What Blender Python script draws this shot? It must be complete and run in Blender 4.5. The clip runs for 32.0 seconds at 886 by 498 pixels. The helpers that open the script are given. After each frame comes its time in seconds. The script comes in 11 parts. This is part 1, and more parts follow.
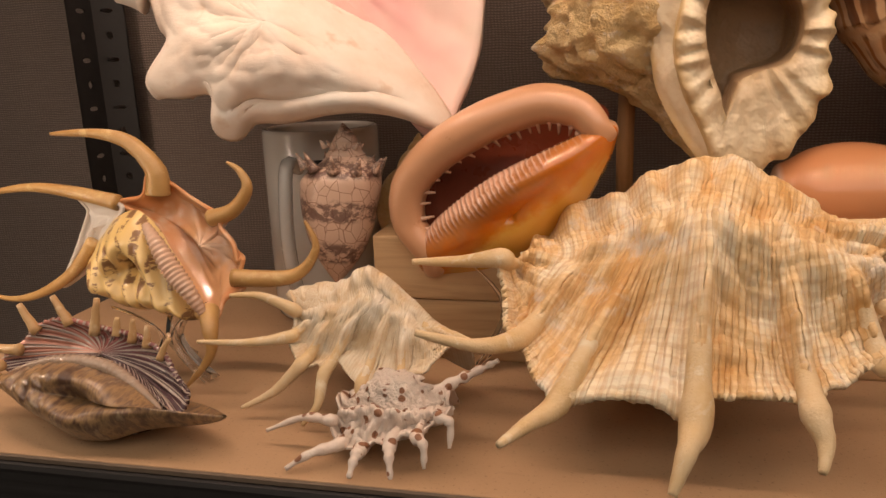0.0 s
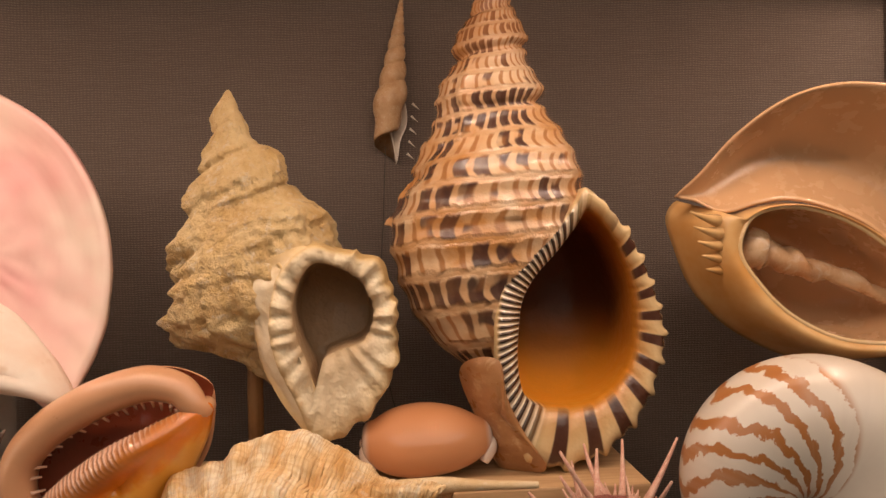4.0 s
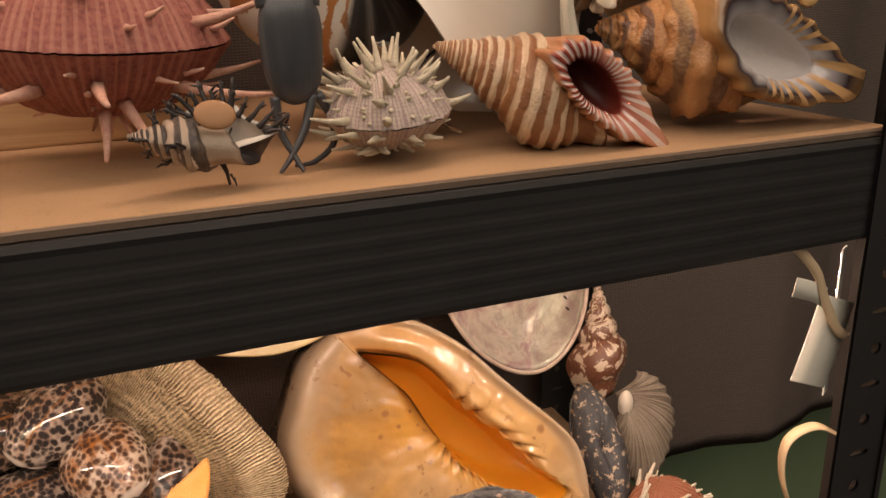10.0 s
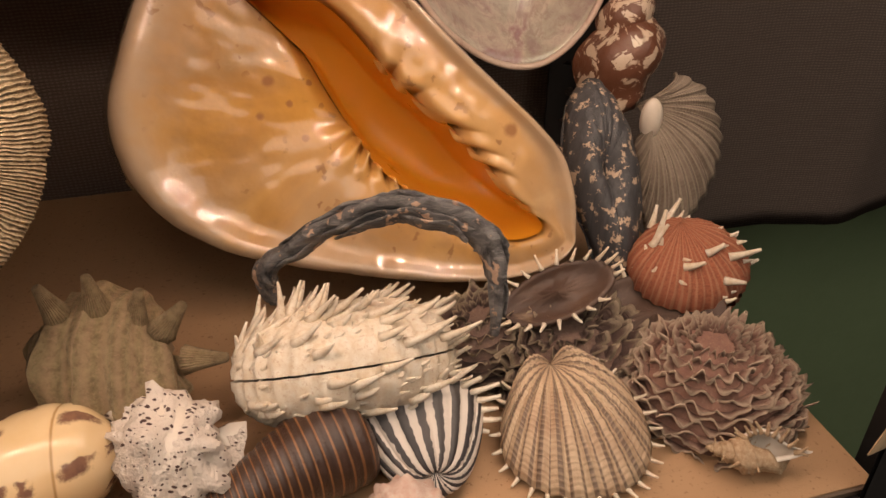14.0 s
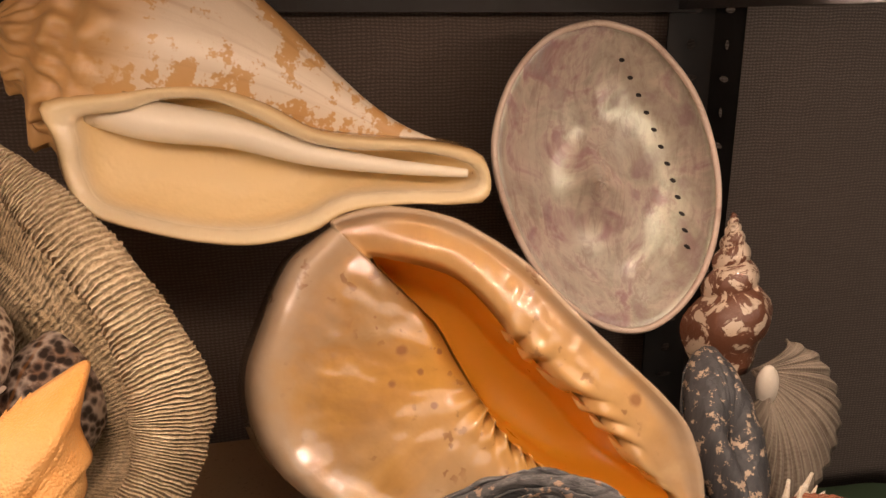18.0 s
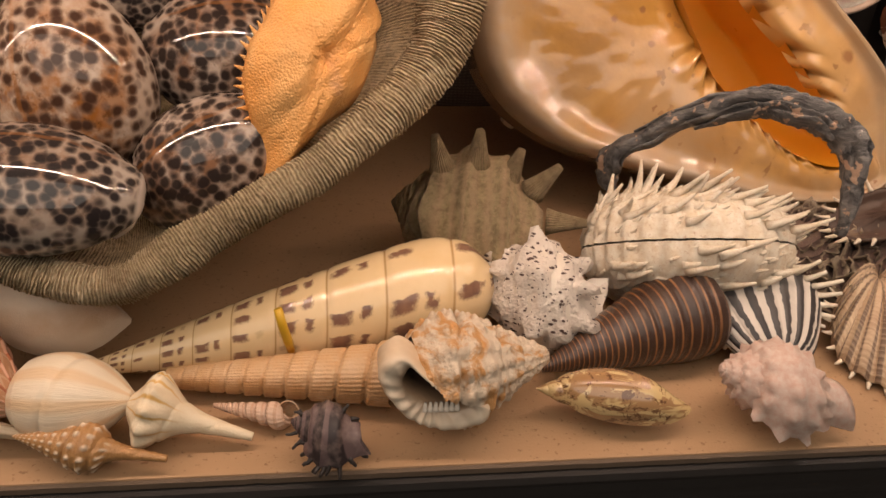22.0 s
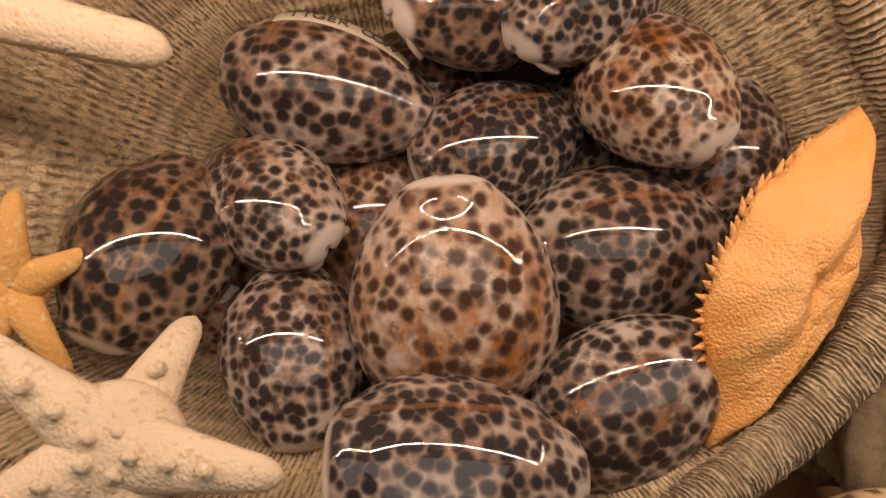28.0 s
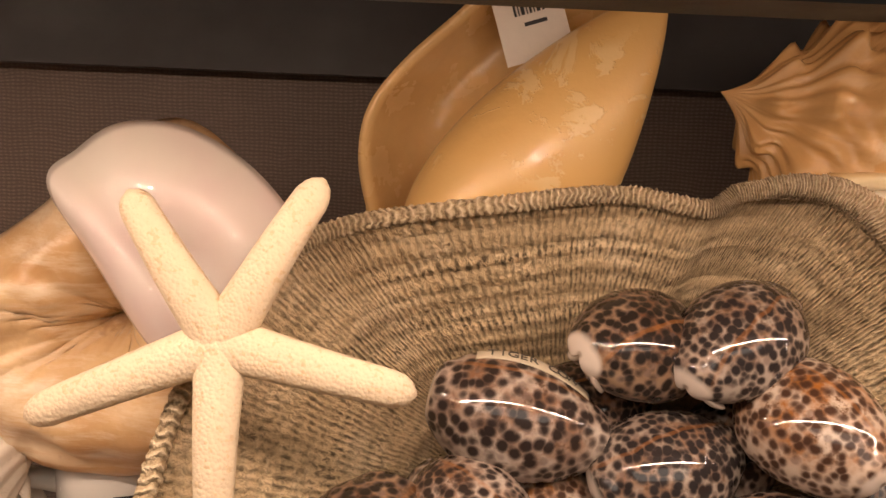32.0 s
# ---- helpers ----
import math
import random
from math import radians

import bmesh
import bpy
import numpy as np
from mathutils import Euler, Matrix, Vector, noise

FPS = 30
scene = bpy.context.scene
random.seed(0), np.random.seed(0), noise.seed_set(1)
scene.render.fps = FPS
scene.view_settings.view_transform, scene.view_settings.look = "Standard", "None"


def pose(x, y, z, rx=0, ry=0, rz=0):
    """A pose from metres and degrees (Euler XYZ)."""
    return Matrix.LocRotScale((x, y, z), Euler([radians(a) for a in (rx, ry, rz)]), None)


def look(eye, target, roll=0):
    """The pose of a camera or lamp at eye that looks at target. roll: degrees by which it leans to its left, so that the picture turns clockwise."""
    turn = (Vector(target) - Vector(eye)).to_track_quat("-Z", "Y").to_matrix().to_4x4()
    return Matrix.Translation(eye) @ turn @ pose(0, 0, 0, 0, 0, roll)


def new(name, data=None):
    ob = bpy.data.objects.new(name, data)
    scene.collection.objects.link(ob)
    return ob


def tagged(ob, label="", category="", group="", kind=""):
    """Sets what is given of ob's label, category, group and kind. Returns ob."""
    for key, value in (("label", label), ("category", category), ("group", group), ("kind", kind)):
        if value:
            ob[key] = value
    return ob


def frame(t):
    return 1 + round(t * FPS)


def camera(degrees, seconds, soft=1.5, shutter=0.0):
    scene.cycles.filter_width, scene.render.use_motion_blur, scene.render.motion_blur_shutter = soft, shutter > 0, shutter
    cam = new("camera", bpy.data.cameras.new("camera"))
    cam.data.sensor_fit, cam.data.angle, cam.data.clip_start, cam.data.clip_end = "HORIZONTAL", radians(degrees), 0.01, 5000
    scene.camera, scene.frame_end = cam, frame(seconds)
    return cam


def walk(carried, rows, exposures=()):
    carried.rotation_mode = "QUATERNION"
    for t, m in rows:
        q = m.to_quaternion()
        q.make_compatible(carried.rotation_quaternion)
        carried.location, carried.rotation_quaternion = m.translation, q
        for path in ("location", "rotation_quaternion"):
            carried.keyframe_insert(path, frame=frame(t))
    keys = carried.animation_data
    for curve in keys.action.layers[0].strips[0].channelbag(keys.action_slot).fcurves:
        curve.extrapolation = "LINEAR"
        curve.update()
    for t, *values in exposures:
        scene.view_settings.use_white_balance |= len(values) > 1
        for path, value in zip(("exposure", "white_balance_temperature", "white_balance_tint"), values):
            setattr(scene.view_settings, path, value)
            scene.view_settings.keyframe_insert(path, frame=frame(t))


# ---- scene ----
cam = camera(59.28, 32.0)
ROWS = [
    (0.0, 0.0174, -0.3677, 1.5351, 75.58, 2.22, 12.91),
    (0.5, 0.0413, -0.3711, 1.5380, 76.14, 2.05, 9.98),
    (1.0, 0.0658, -0.3738, 1.5414, 76.92, 1.82, 6.91),
    (1.5, 0.0836, -0.3908, 1.5448, 78.12, 1.46, 4.04),
    (2.0, 0.1026, -0.4021, 1.5632, 80.03, 1.03, 1.87),
    (2.5, 0.1145, -0.4084, 1.5792, 82.39, 1.06, 0.22),
    (4.5, 0.1625, -0.4381, 1.6079, 89.69, 1.29, -6.21),
    (5.0, 0.1815, -0.4290, 1.5947, 89.71, 1.50, -9.12),
    (5.5, 0.2106, -0.4247, 1.5884, 88.90, 1.69, -11.75),
    (6.0, 0.2425, -0.4144, 1.5708, 87.82, 1.85, -14.05),
    (6.5, 0.2656, -0.3939, 1.5432, 86.27, 1.88, -16.12),
    (7.0, 0.2964, -0.3636, 1.5195, 84.10, 1.78, -17.93),
    (7.5, 0.3173, -0.3358, 1.5104, 81.62, 1.70, -19.39),
    (8.0, 0.3281, -0.3211, 1.4985, 79.45, 1.68, -20.21),
    (8.5, 0.3327, -0.3278, 1.4782, 77.55, 1.80, -20.46),
    (9.0, 0.3287, -0.3382, 1.4539, 75.67, 1.95, -20.82),
    (9.5, 0.3236, -0.3349, 1.4227, 73.64, 1.95, -21.17),
    (10.0, 0.3257, -0.3211, 1.3820, 71.45, 1.67, -21.21),
    (10.5, 0.3362, -0.3068, 1.3463, 69.57, 1.25, -20.54),
    (11.0, 0.3478, -0.2937, 1.3186, 67.34, 0.49, -19.37),
    (11.5, 0.3649, -0.2823, 1.2929, 65.69, -0.38, -17.59),
    (12.0, 0.3801, -0.2824, 1.2768, 64.14, -0.80, -15.92),
    (12.5, 0.3933, -0.2728, 1.2591, 62.50, -0.99, -14.72),
    (13.0, 0.4124, -0.2454, 1.2379, 60.46, -0.91, -14.53),
    (13.5, 0.4365, -0.2125, 1.2185, 58.48, -0.55, -14.79),
    (15.5, 0.4761, -0.1489, 1.1918, 56.38, -0.39, -17.49),
    (16.0, 0.4682, -0.1480, 1.1966, 58.34, -0.33, -17.08),
    (16.5, 0.4540, -0.1510, 1.2060, 61.36, -0.17, -16.46),
    (17.0, 0.4460, -0.1530, 1.2210, 65.50, -0.01, -15.60),
    (17.5, 0.4340, -0.1632, 1.2316, 69.41, 0.11, -14.25),
    (18.0, 0.4123, -0.1728, 1.2304, 73.630, 0.10, -12.30),
    (18.5, 0.3890, -0.1833, 1.2228, 78.340, 0.19, -10.01),
    (19.0, 0.3697, -0.1936, 1.2210, 76.76, 0.16, -7.76),
    (19.5, 0.3611, -0.1998, 1.2111, 76.35, 0.04, -5.96),
    (20.0, 0.3559, -0.2089, 1.1991, 74.23, -0.26, -4.96),
    (20.5, 0.3462, -0.2174, 1.1854, 70.78, -0.77, -4.64),
    (21.0, 0.3376, -0.2251, 1.1750, 66.28, -1.25, -4.74),
    (21.5, 0.3278, -0.2265, 1.1648, 61.75, -1.87, -5.19),
    (22.0, 0.3216, -0.2225, 1.1611, 57.87, -2.42, -5.60),
    (22.5, 0.3064, -0.2099, 1.1600, 55.15, -2.83, -5.63),
    (23.0, 0.2874, -0.1970, 1.1547, 53.19, -3.13, -5.52),
    (23.5, 0.2744, -0.1808, 1.1444, 52.10, -3.32, -5.23),
    (24.0, 0.2549, -0.1684, 1.1389, 51.49, -3.52, -4.67),
    (24.5, 0.2361, -0.1619, 1.1378, 51.17, -3.59, -4.06),
    (25.0, 0.2127, -0.1586, 1.1374, 51.39, -3.52, -3.30),
    (25.5, 0.1916, -0.1585, 1.1387, 52.35, -3.23, -2.78),
    (26.0, 0.1831, -0.1560, 1.1622, 54.03, -3.01, -2.66),
    (26.5, 0.1722, -0.1477, 1.1768, 56.03, -2.88, -2.73),
    (28.5, 0.1720, -0.0768, 1.1776, 63.23, -2.25, -3.92),
    (29.0, 0.1722, -0.0569, 1.1756, 66.07, -2.62, -3.90),
    (29.5, 0.1710, -0.0630, 1.1839, 69.38, -2.58, -3.96),
    (30.0, 0.1679, -0.0846, 1.1964, 72.71, -2.56, -3.66),
    (30.5, 0.1637, -0.1069, 1.2026, 76.18, -2.49, -3.15),
    (31.0, 0.1534, -0.1215, 1.2146, 78.56, -2.47, -2.23),
    (31.5, 0.1328, -0.1314, 1.2152, 80.220, -2.46, -1.42),
    (32.0, 0.1114, -0.1356, 1.2153, 80.090, -2.36, -0.22),
]
EXPOSURES = [(0.0, 0.0), (1.0, -0.05), (2.0, -0.15), (4.0, -0.08), (6.0, 0.0), (7.5, 0.05), (9.0, 0.3), (10.5, 0.35), (12.0, 0.1), (13.0, 0.0), (17.0, 0.05), (18.0, 0.25), (19.0, 0.32), (20.0, 0.05), (21.0, -0.1), (21.5, -0.05), (23.0, 0.12), (24.0, 0.2), (25.0, 0.25), (26.0, 0.1), (29.0, 0.0), (30.5, 0.1), (32.0, 0.38)]
walk(cam, [(t, pose(x, y, z, rx, ry, rz)) for t, x, y, z, rx, ry, rz in ROWS], EXPOSURES)

# ---- world and lamps ----
world = bpy.data.worlds.new("room_light")
scene.world = world
world.use_nodes = True
world.node_tree.nodes["Background"].inputs["Color"].default_value = (0.60, 0.62, 0.70, 1)
world.node_tree.nodes["Background"].inputs["Strength"].default_value = 0.04
LED_UPPER, LED_LOWER = 1020.0, 660.0
FILL_POWER = 42.0


def lamp(name, m, sx, sy, watts, colour):
    data = bpy.data.lights.new(name, "AREA")
    data.shape, data.size, data.size_y, data.energy, data.color = "RECTANGLE", sx, sy, watts, colour
    ob = new(name, data)
    ob.matrix_world = m
    return ob


# an unseen soft fill added below the ceiling, behind and above the camera
lamp("room_lamp", look((0.3, -1.8, 2.37), (0.3, -1.5, 0.0)), 3.4, 2.6, FILL_POWER, (1.0, 0.86, 0.72))


# ---- materials ----
class Nodes:
    """A small wrapper to write node materials in few lines."""

    def __init__(self, name):
        self.m = bpy.data.materials.new(name)
        self.m.use_nodes = True
        self.t = self.m.node_tree
        self.b = self.t.nodes["Principled BSDF"]

    def put(self, sock, v):
        if hasattr(v, "is_output"):
            self.t.links.new(v, sock)
        elif isinstance(v, (tuple, list)) and sock.type == "RGBA":
            sock.default_value = (*v[:3], 1)
        else:
            sock.default_value = v

    def node(self, kind, out=0, **ins):
        n = self.t.nodes.new(kind)
        for k, v in ins.items():
            self.put(n.inputs[k], v)
        return n.outputs[out]

    def math(self, op, a, b=0.0, c=0.0, clamp=False):
        n = self.t.nodes.new("ShaderNodeMath")
        n.operation, n.use_clamp = op, clamp
        for s, v in zip(n.inputs, (a, b, c)):
            self.put(s, v)
        return n.outputs[0]

    def obj(self):
        return self.t.nodes.new("ShaderNodeTexCoord").outputs["Object"]

    def uv(self):
        return self.t.nodes.new("ShaderNodeTexCoord").outputs["UV"]

    def rnd(self):
        return self.t.nodes.new("ShaderNodeObjectInfo").outputs["Random"]

    def mapping(self, v, scale=(1, 1, 1), loc=(0, 0, 0), rot=(0, 0, 0)):
        n = self.t.nodes.new("ShaderNodeMapping")
        self.put(n.inputs["Vector"], v)
        n.inputs["Scale"].default_value, n.inputs["Location"].default_value = scale, loc
        n.inputs["Rotation"].default_value = rot
        return n.outputs[0]

    def noise(self, v, scale, detail=4.0, rough=0.6, dist=0.0):
        n = self.t.nodes.new("ShaderNodeTexNoise")
        for k, x in (("Vector", v), ("Scale", scale), ("Detail", detail), ("Roughness", rough), ("Distortion", dist)):
            self.put(n.inputs[k], x)
        return n.outputs["Fac"]

    def voronoi(self, v, scale, feature="F1", rand=1.0, out="Distance"):
        n = self.t.nodes.new("ShaderNodeTexVoronoi")
        n.feature = feature
        for k, x in (("Vector", v), ("Scale", scale), ("Randomness", rand)):
            self.put(n.inputs[k], x)
        return n.outputs[out]

    def wave(self, v, scale, dist=0.0, detail=2.0, dscale=1.0, axis="X", kind="BANDS"):
        n = self.t.nodes.new("ShaderNodeTexWave")
        n.wave_type = kind
        n.bands_direction = axis
        for k, x in (("Vector", v), ("Scale", scale), ("Distortion", dist), ("Detail", detail), ("Detail Scale", dscale)):
            self.put(n.inputs[k], x)
        return n.outputs["Fac"]

    def sep(self, v):
        n = self.t.nodes.new("ShaderNodeSeparateXYZ")
        self.put(n.inputs[0], v)
        return n.outputs

    def join(self, x, y, z=0.0):
        n = self.t.nodes.new("ShaderNodeCombineXYZ")
        for s, v in zip(n.inputs, (x, y, z)):
            self.put(s, v)
        return n.outputs[0]

    def ramp(self, f, *stops, mode="LINEAR"):
        n = self.t.nodes.new("ShaderNodeValToRGB")
        n.color_ramp.interpolation = mode
        e = n.color_ramp.elements
        while len(e) < len(stops):
            e.new(0.5)
        for el, (p, c) in zip(e, stops):
            el.position = p
            el.color = (*c, 1) if isinstance(c, tuple) else (c, c, c, 1)
        self.put(n.inputs[0], f)
        return n.outputs[0]

    def step(self, f, lo, hi):
        n = self.t.nodes.new("ShaderNodeMapRange")
        n.interpolation_type = "SMOOTHSTEP"
        for k, x in (("Value", f), ("From Min", lo), ("From Max", hi)):
            self.put(n.inputs[k], x)
        return n.outputs[0]

    def mix(self, f, a, b, mode="MIX"):
        n = self.t.nodes.new("ShaderNodeMix")
        n.data_type, n.blend_type = "RGBA", mode
        self.put(n.inputs[0], f)
        self.put(n.inputs[6], a)
        self.put(n.inputs[7], b)
        return n.outputs[2]

    def bump(self, h, strength=0.4, dist=0.001):
        n = self.t.nodes.new("ShaderNodeBump")
        for k, x in (("Height", h), ("Strength", strength), ("Distance", dist)):
            self.put(n.inputs[k], x)
        return n.outputs[0]

    def done(self, colour, rough=0.5, normal=None, coat=0.0, sss=0.0, metal=0.0, spec=0.5):
        b = self.b.inputs
        self.put(b["Base Color"], colour)
        self.put(b["Roughness"], rough)
        self.put(b["Coat Weight"], coat)
        b["Coat Roughness"].default_value = 0.035
        self.put(b["Metallic"], metal)
        self.put(b["Specular IOR Level"], spec)
        if sss:
            b["Subsurface Weight"].default_value = sss
            b["Subsurface Radius"].default_value = (0.006, 0.003, 0.0015)
            b["Subsurface Scale"].default_value = 1.0
        if normal is not None:
            self.put(b["Normal"], normal)
        return self.m


def chalky(name, light, dark, stain, rough=0.6, grain=120, ribs=0.0, gloss=0.0, bump=0.5):
    """Shell surface in two tones with stains and fine grain; ribs: fine lines along the shell's own coordinates."""
    n = Nodes(name)
    o, u = n.obj(), n.uv()
    c = n.mix(n.ramp(n.noise(o, 22, 5, 0.65), (0.36, 0.0), (0.66, 1.0)), light, dark)
    c = n.mix(n.ramp(n.noise(o, 60, 4, 0.7, 0.6), (0.56, 0.0), (0.70, 0.8)), c, stain)
    h = n.noise(o, grain * 6, 3, 0.6)
    if ribs:
        w = n.wave(u, ribs, 1.2, 2, 2.0, "Y")
        c = n.mix(n.math("MULTIPLY", w, 0.35), c, stain)
        h = n.math("ADD", h, n.math("MULTIPLY", w, 1.2))
    return n.done(c, n.ramp(n.noise(o, 90), (0.3, rough - 0.12), (0.7, rough + 0.1)), n.bump(h, bump, 0.0006), gloss)


def plain(name, colour, rough=0.5, metal=0.0, coat=0.0, vary=0.15, grain=200, bump=0.15):
    n = Nodes(name)
    o = n.obj()
    low = tuple(v * (1 - vary) for v in colour)
    c = n.mix(n.noise(o, 9, 4), low, colour)
    c = n.mix(n.math("MULTIPLY", n.noise(o, grain, 3), 0.5), c, tuple(min(1, v * (1 + vary)) for v in colour))
    return n.done(c, n.ramp(n.noise(o, 40), (0.3, max(0.02, rough - 0.08)), (0.7, rough + 0.08)), n.bump(n.noise(o, grain * 4, 2), bump, 0.0004), coat, metal=metal)


def cloth_material():
    n = Nodes("burlap")
    so = n.sep(n.obj())
    bend = n.math("MULTIPLY", n.math("SUBTRACT", n.noise(n.obj(), 26, 3), 0.5), 0.006)
    o = n.join(n.math("ADD", so[0], bend), so[1], n.math("ADD", so[2], bend))
    warp, weft = n.wave(o, 92, 1.6, 3, 9, "X"), n.wave(o, 124, 1.6, 3, 9, "Z")
    w = n.math("MULTIPLY", n.math("ADD", n.math("MULTIPLY", warp, 0.6), 0.4), weft)
    slub = n.noise(n.mapping(n.obj(), (9, 1, 420)), 3, 4)
    fibre = n.noise(n.mapping(n.obj(), (260, 1, 900)), 1, 3)
    c = n.ramp(n.math("ADD", n.math("MULTIPLY", w, 0.40), n.math("ADD", n.math("MULTIPLY", slub, 0.35), n.math("MULTIPLY", fibre, 0.25))), (0.15, (0.080, 0.062, 0.053)), (0.5, (0.160, 0.126, 0.108)), (0.85, (0.270, 0.218, 0.188)))
    c = n.mix(n.math("MULTIPLY", n.noise(n.obj(), 4, 4), 0.5), c, (0.130, 0.102, 0.088))
    return n.done(c, 0.9, n.bump(w, 0.6, 0.0010), spec=0.15)


def board_material():
    n = Nodes("fibreboard")
    o = n.obj()
    c = n.mix(n.noise(o, 14, 5), (0.36, 0.215, 0.115), (0.45, 0.285, 0.160))
    c = n.mix(n.ramp(n.noise(o, 420, 2), (0.62, 0.0), (0.72, 0.7)), c, (0.20, 0.105, 0.05))
    c = n.mix(n.ramp(n.noise(n.mapping(o, (1, 6, 1)), 30, 4), (0.62, 0.0), (0.8, 0.35)), c, (0.26, 0.15, 0.08))
    return n.done(c, 0.62, n.bump(n.noise(o, 900, 3), 0.3, 0.0005))


def wood_material(name, a, b, scale=(3, 40, 40)):
    n = Nodes(name)
    o = n.mapping(n.obj(), scale)
    g = n.noise(o, 2.2, 6, 0.6, 1.2)
    c = n.ramp(g, (0.3, b), (0.55, a), (0.75, tuple(v * 1.15 for v in a)))
    return n.done(c, 0.55, n.bump(g, 0.25, 0.0008))


CLOTH, BOARD = cloth_material(), board_material()
BEAM = plain("black_powder_coat", (0.020, 0.017, 0.016), 0.60, 0.0, 0.0, 0.3, 700, 0.3)
PINE = wood_material("pine", (0.52, 0.33, 0.17), (0.38, 0.22, 0.10))
EDGE = plain("board_edge", (0.16, 0.11, 0.075), 0.8, vary=0.4, grain=900, bump=0.6)
GREEN = plain("green_paint", (0.21, 0.29, 0.155), 0.7)
DARKWALL = plain("dark_plaster", (0.10, 0.095, 0.09), 0.8)
FLOORMAT = plain("grey_floor", (0.12, 0.11, 0.10), 0.7)
CLEAR = Nodes("clear_acrylic")
CLEAR.b.inputs["Transmission Weight"].default_value = 1.0
CLEAR = CLEAR.done((0.95, 0.95, 0.95), 0.06)


def glow(name, colour, strength):
    n = Nodes(name)
    n.put(n.b.inputs["Emission Color"], colour)
    n.b.inputs["Emission Strength"].default_value = strength
    return n.done(colour, 0.5)


LED_A = glow("led_warm_white", (1.0, 0.72, 0.545), LED_UPPER)
LED_C = glow("led_post", (1.0, 0.80, 0.60), 150.0)
LED_D = glow("led_left_post", (1.0, 0.78, 0.60), 600.0)
LED_B = glow("led_warm_white_dim", (1.0, 0.72, 0.545), LED_LOWER)


# ---- mesh helpers ----
def part(name, bm, material, parent=None, label="", smooth=True, m=None):
    me = bpy.data.meshes.new(name)
    bm.to_mesh(me)
    bm.free()
    me.materials.append(material)
    if smooth:
        for p in me.polygons:
            p.use_smooth = True
    ob = new(name, me)
    if parent:
        ob.parent = parent
    if m is not None:
        ob.matrix_basis = m
    if label:
        ob["label"] = label
    return ob


def thing(name, label, category, m=None, group=""):
    ob = tagged(new(name), label, category, group)
    ob.empty_display_size = 0.01
    if m is not None:
        ob.matrix_basis = m
    return ob


def box(bm, x0, y0, z0, x1, y1, z1, bevel=0.0):
    r = bmesh.ops.create_cube(bm, size=1, matrix=Matrix.Translation(((x0 + x1) / 2, (y0 + y1) / 2, (z0 + z1) / 2)) @ Matrix.Diagonal((x1 - x0, y1 - y0, z1 - z0, 1)))
    if bevel:
        es = list({e for v in r["verts"] for e in v.link_edges})
        bmesh.ops.bevel(bm, geom=es, offset=bevel, segments=2, affect="EDGES", profile=0.6)
    return bm


def boxed(*a, bevel=0.0):
    return box(bmesh.new(), *a, bevel=bevel)


def grid(bm, rows, closed=True, uvs=None, cap0=False, cap1=False):
    """Skins rings of points; uvs gives (u, v) for ring i and point j."""
    uvl = bm.loops.layers.uv.verify()
    vs = [[bm.verts.new(p) for p in r] for r in rows]
    n = len(vs[0])
    for i in range(len(vs) - 1):
        for j in range(n if closed else n - 1):
            k = (j + 1) % n
            try:
                f = bm.faces.new((vs[i][j], vs[i][k], vs[i + 1][k], vs[i + 1][j]))
            except ValueError:
                continue
            if uvs:
                for l, (a, b) in zip(f.loops, ((i, j), (i, j + 1), (i + 1, j + 1), (i + 1, j))):
                    l[uvl].uv = uvs(a, b)
    if cap0:
        bm.faces.new(vs[0][::-1])
    if cap1:
        f = bm.faces.new(vs[-1])
        if uvs:
            for j, l in enumerate(f.loops):
                l[uvl].uv = uvs(len(vs) - 1, j)
    return vs


def tube(bm, pts, radii, n=6, cap=True):
    """A tapered tube along points."""
    pts = [Vector(p) for p in pts]
    rings, side = [], None
    for i, p in enumerate(pts):
        d = (pts[min(i + 1, len(pts) - 1)] - pts[max(i - 1, 0)]).normalized()
        side = (side - d * side.dot(d)) if side is not None else d.orthogonal()
        side.normalize()
        up = d.cross(side)
        rings.append([p + radii[i] * (math.cos(2 * math.pi * j / n) * side + math.sin(2 * math.pi * j / n) * up) for j in range(n)])
    grid(bm, rings, True, lambda i, j: (i / len(pts), j / n), cap, cap)
    return bm


def frame_between(a, b, face, roll=0.0):
    """Local +Z runs from a to b (unit length), local -Y looks along face."""
    a, b = Vector(a), Vector(b)
    z = (b - a).normalized()
    y = -Vector(face)
    y = (y - z * y.dot(z)).normalized()
    x = y.cross(z)
    s = (b - a).length
    r = Matrix((x, y, z)).transposed().to_4x4()
    return Matrix.Translation(a) @ r @ Matrix.Rotation(radians(roll), 4, "Z") @ Matrix.Scale(s, 4)


def smooth01(x):
    x = max(0.0, min(1.0, x))
    return x * x * (3 - 2 * x)


def bell(x, w):
    return math.exp(-(x / w) ** 2)


def wrap(a):
    return (a + math.pi) % (2 * math.pi) - math.pi


# ---- the shelving unit and the room ----
X0, X1, DEPTH, BACK = -0.50, 0.712, 0.40, 0.372
ZU, ZL, ZT, BEAM_H = 1.30, 0.915, 1.935, 0.0593


def setting(name, bm, material, label, smooth=False):
    return tagged(part(name, bm, material, None, label, smooth), label, "structure", kind="structure")


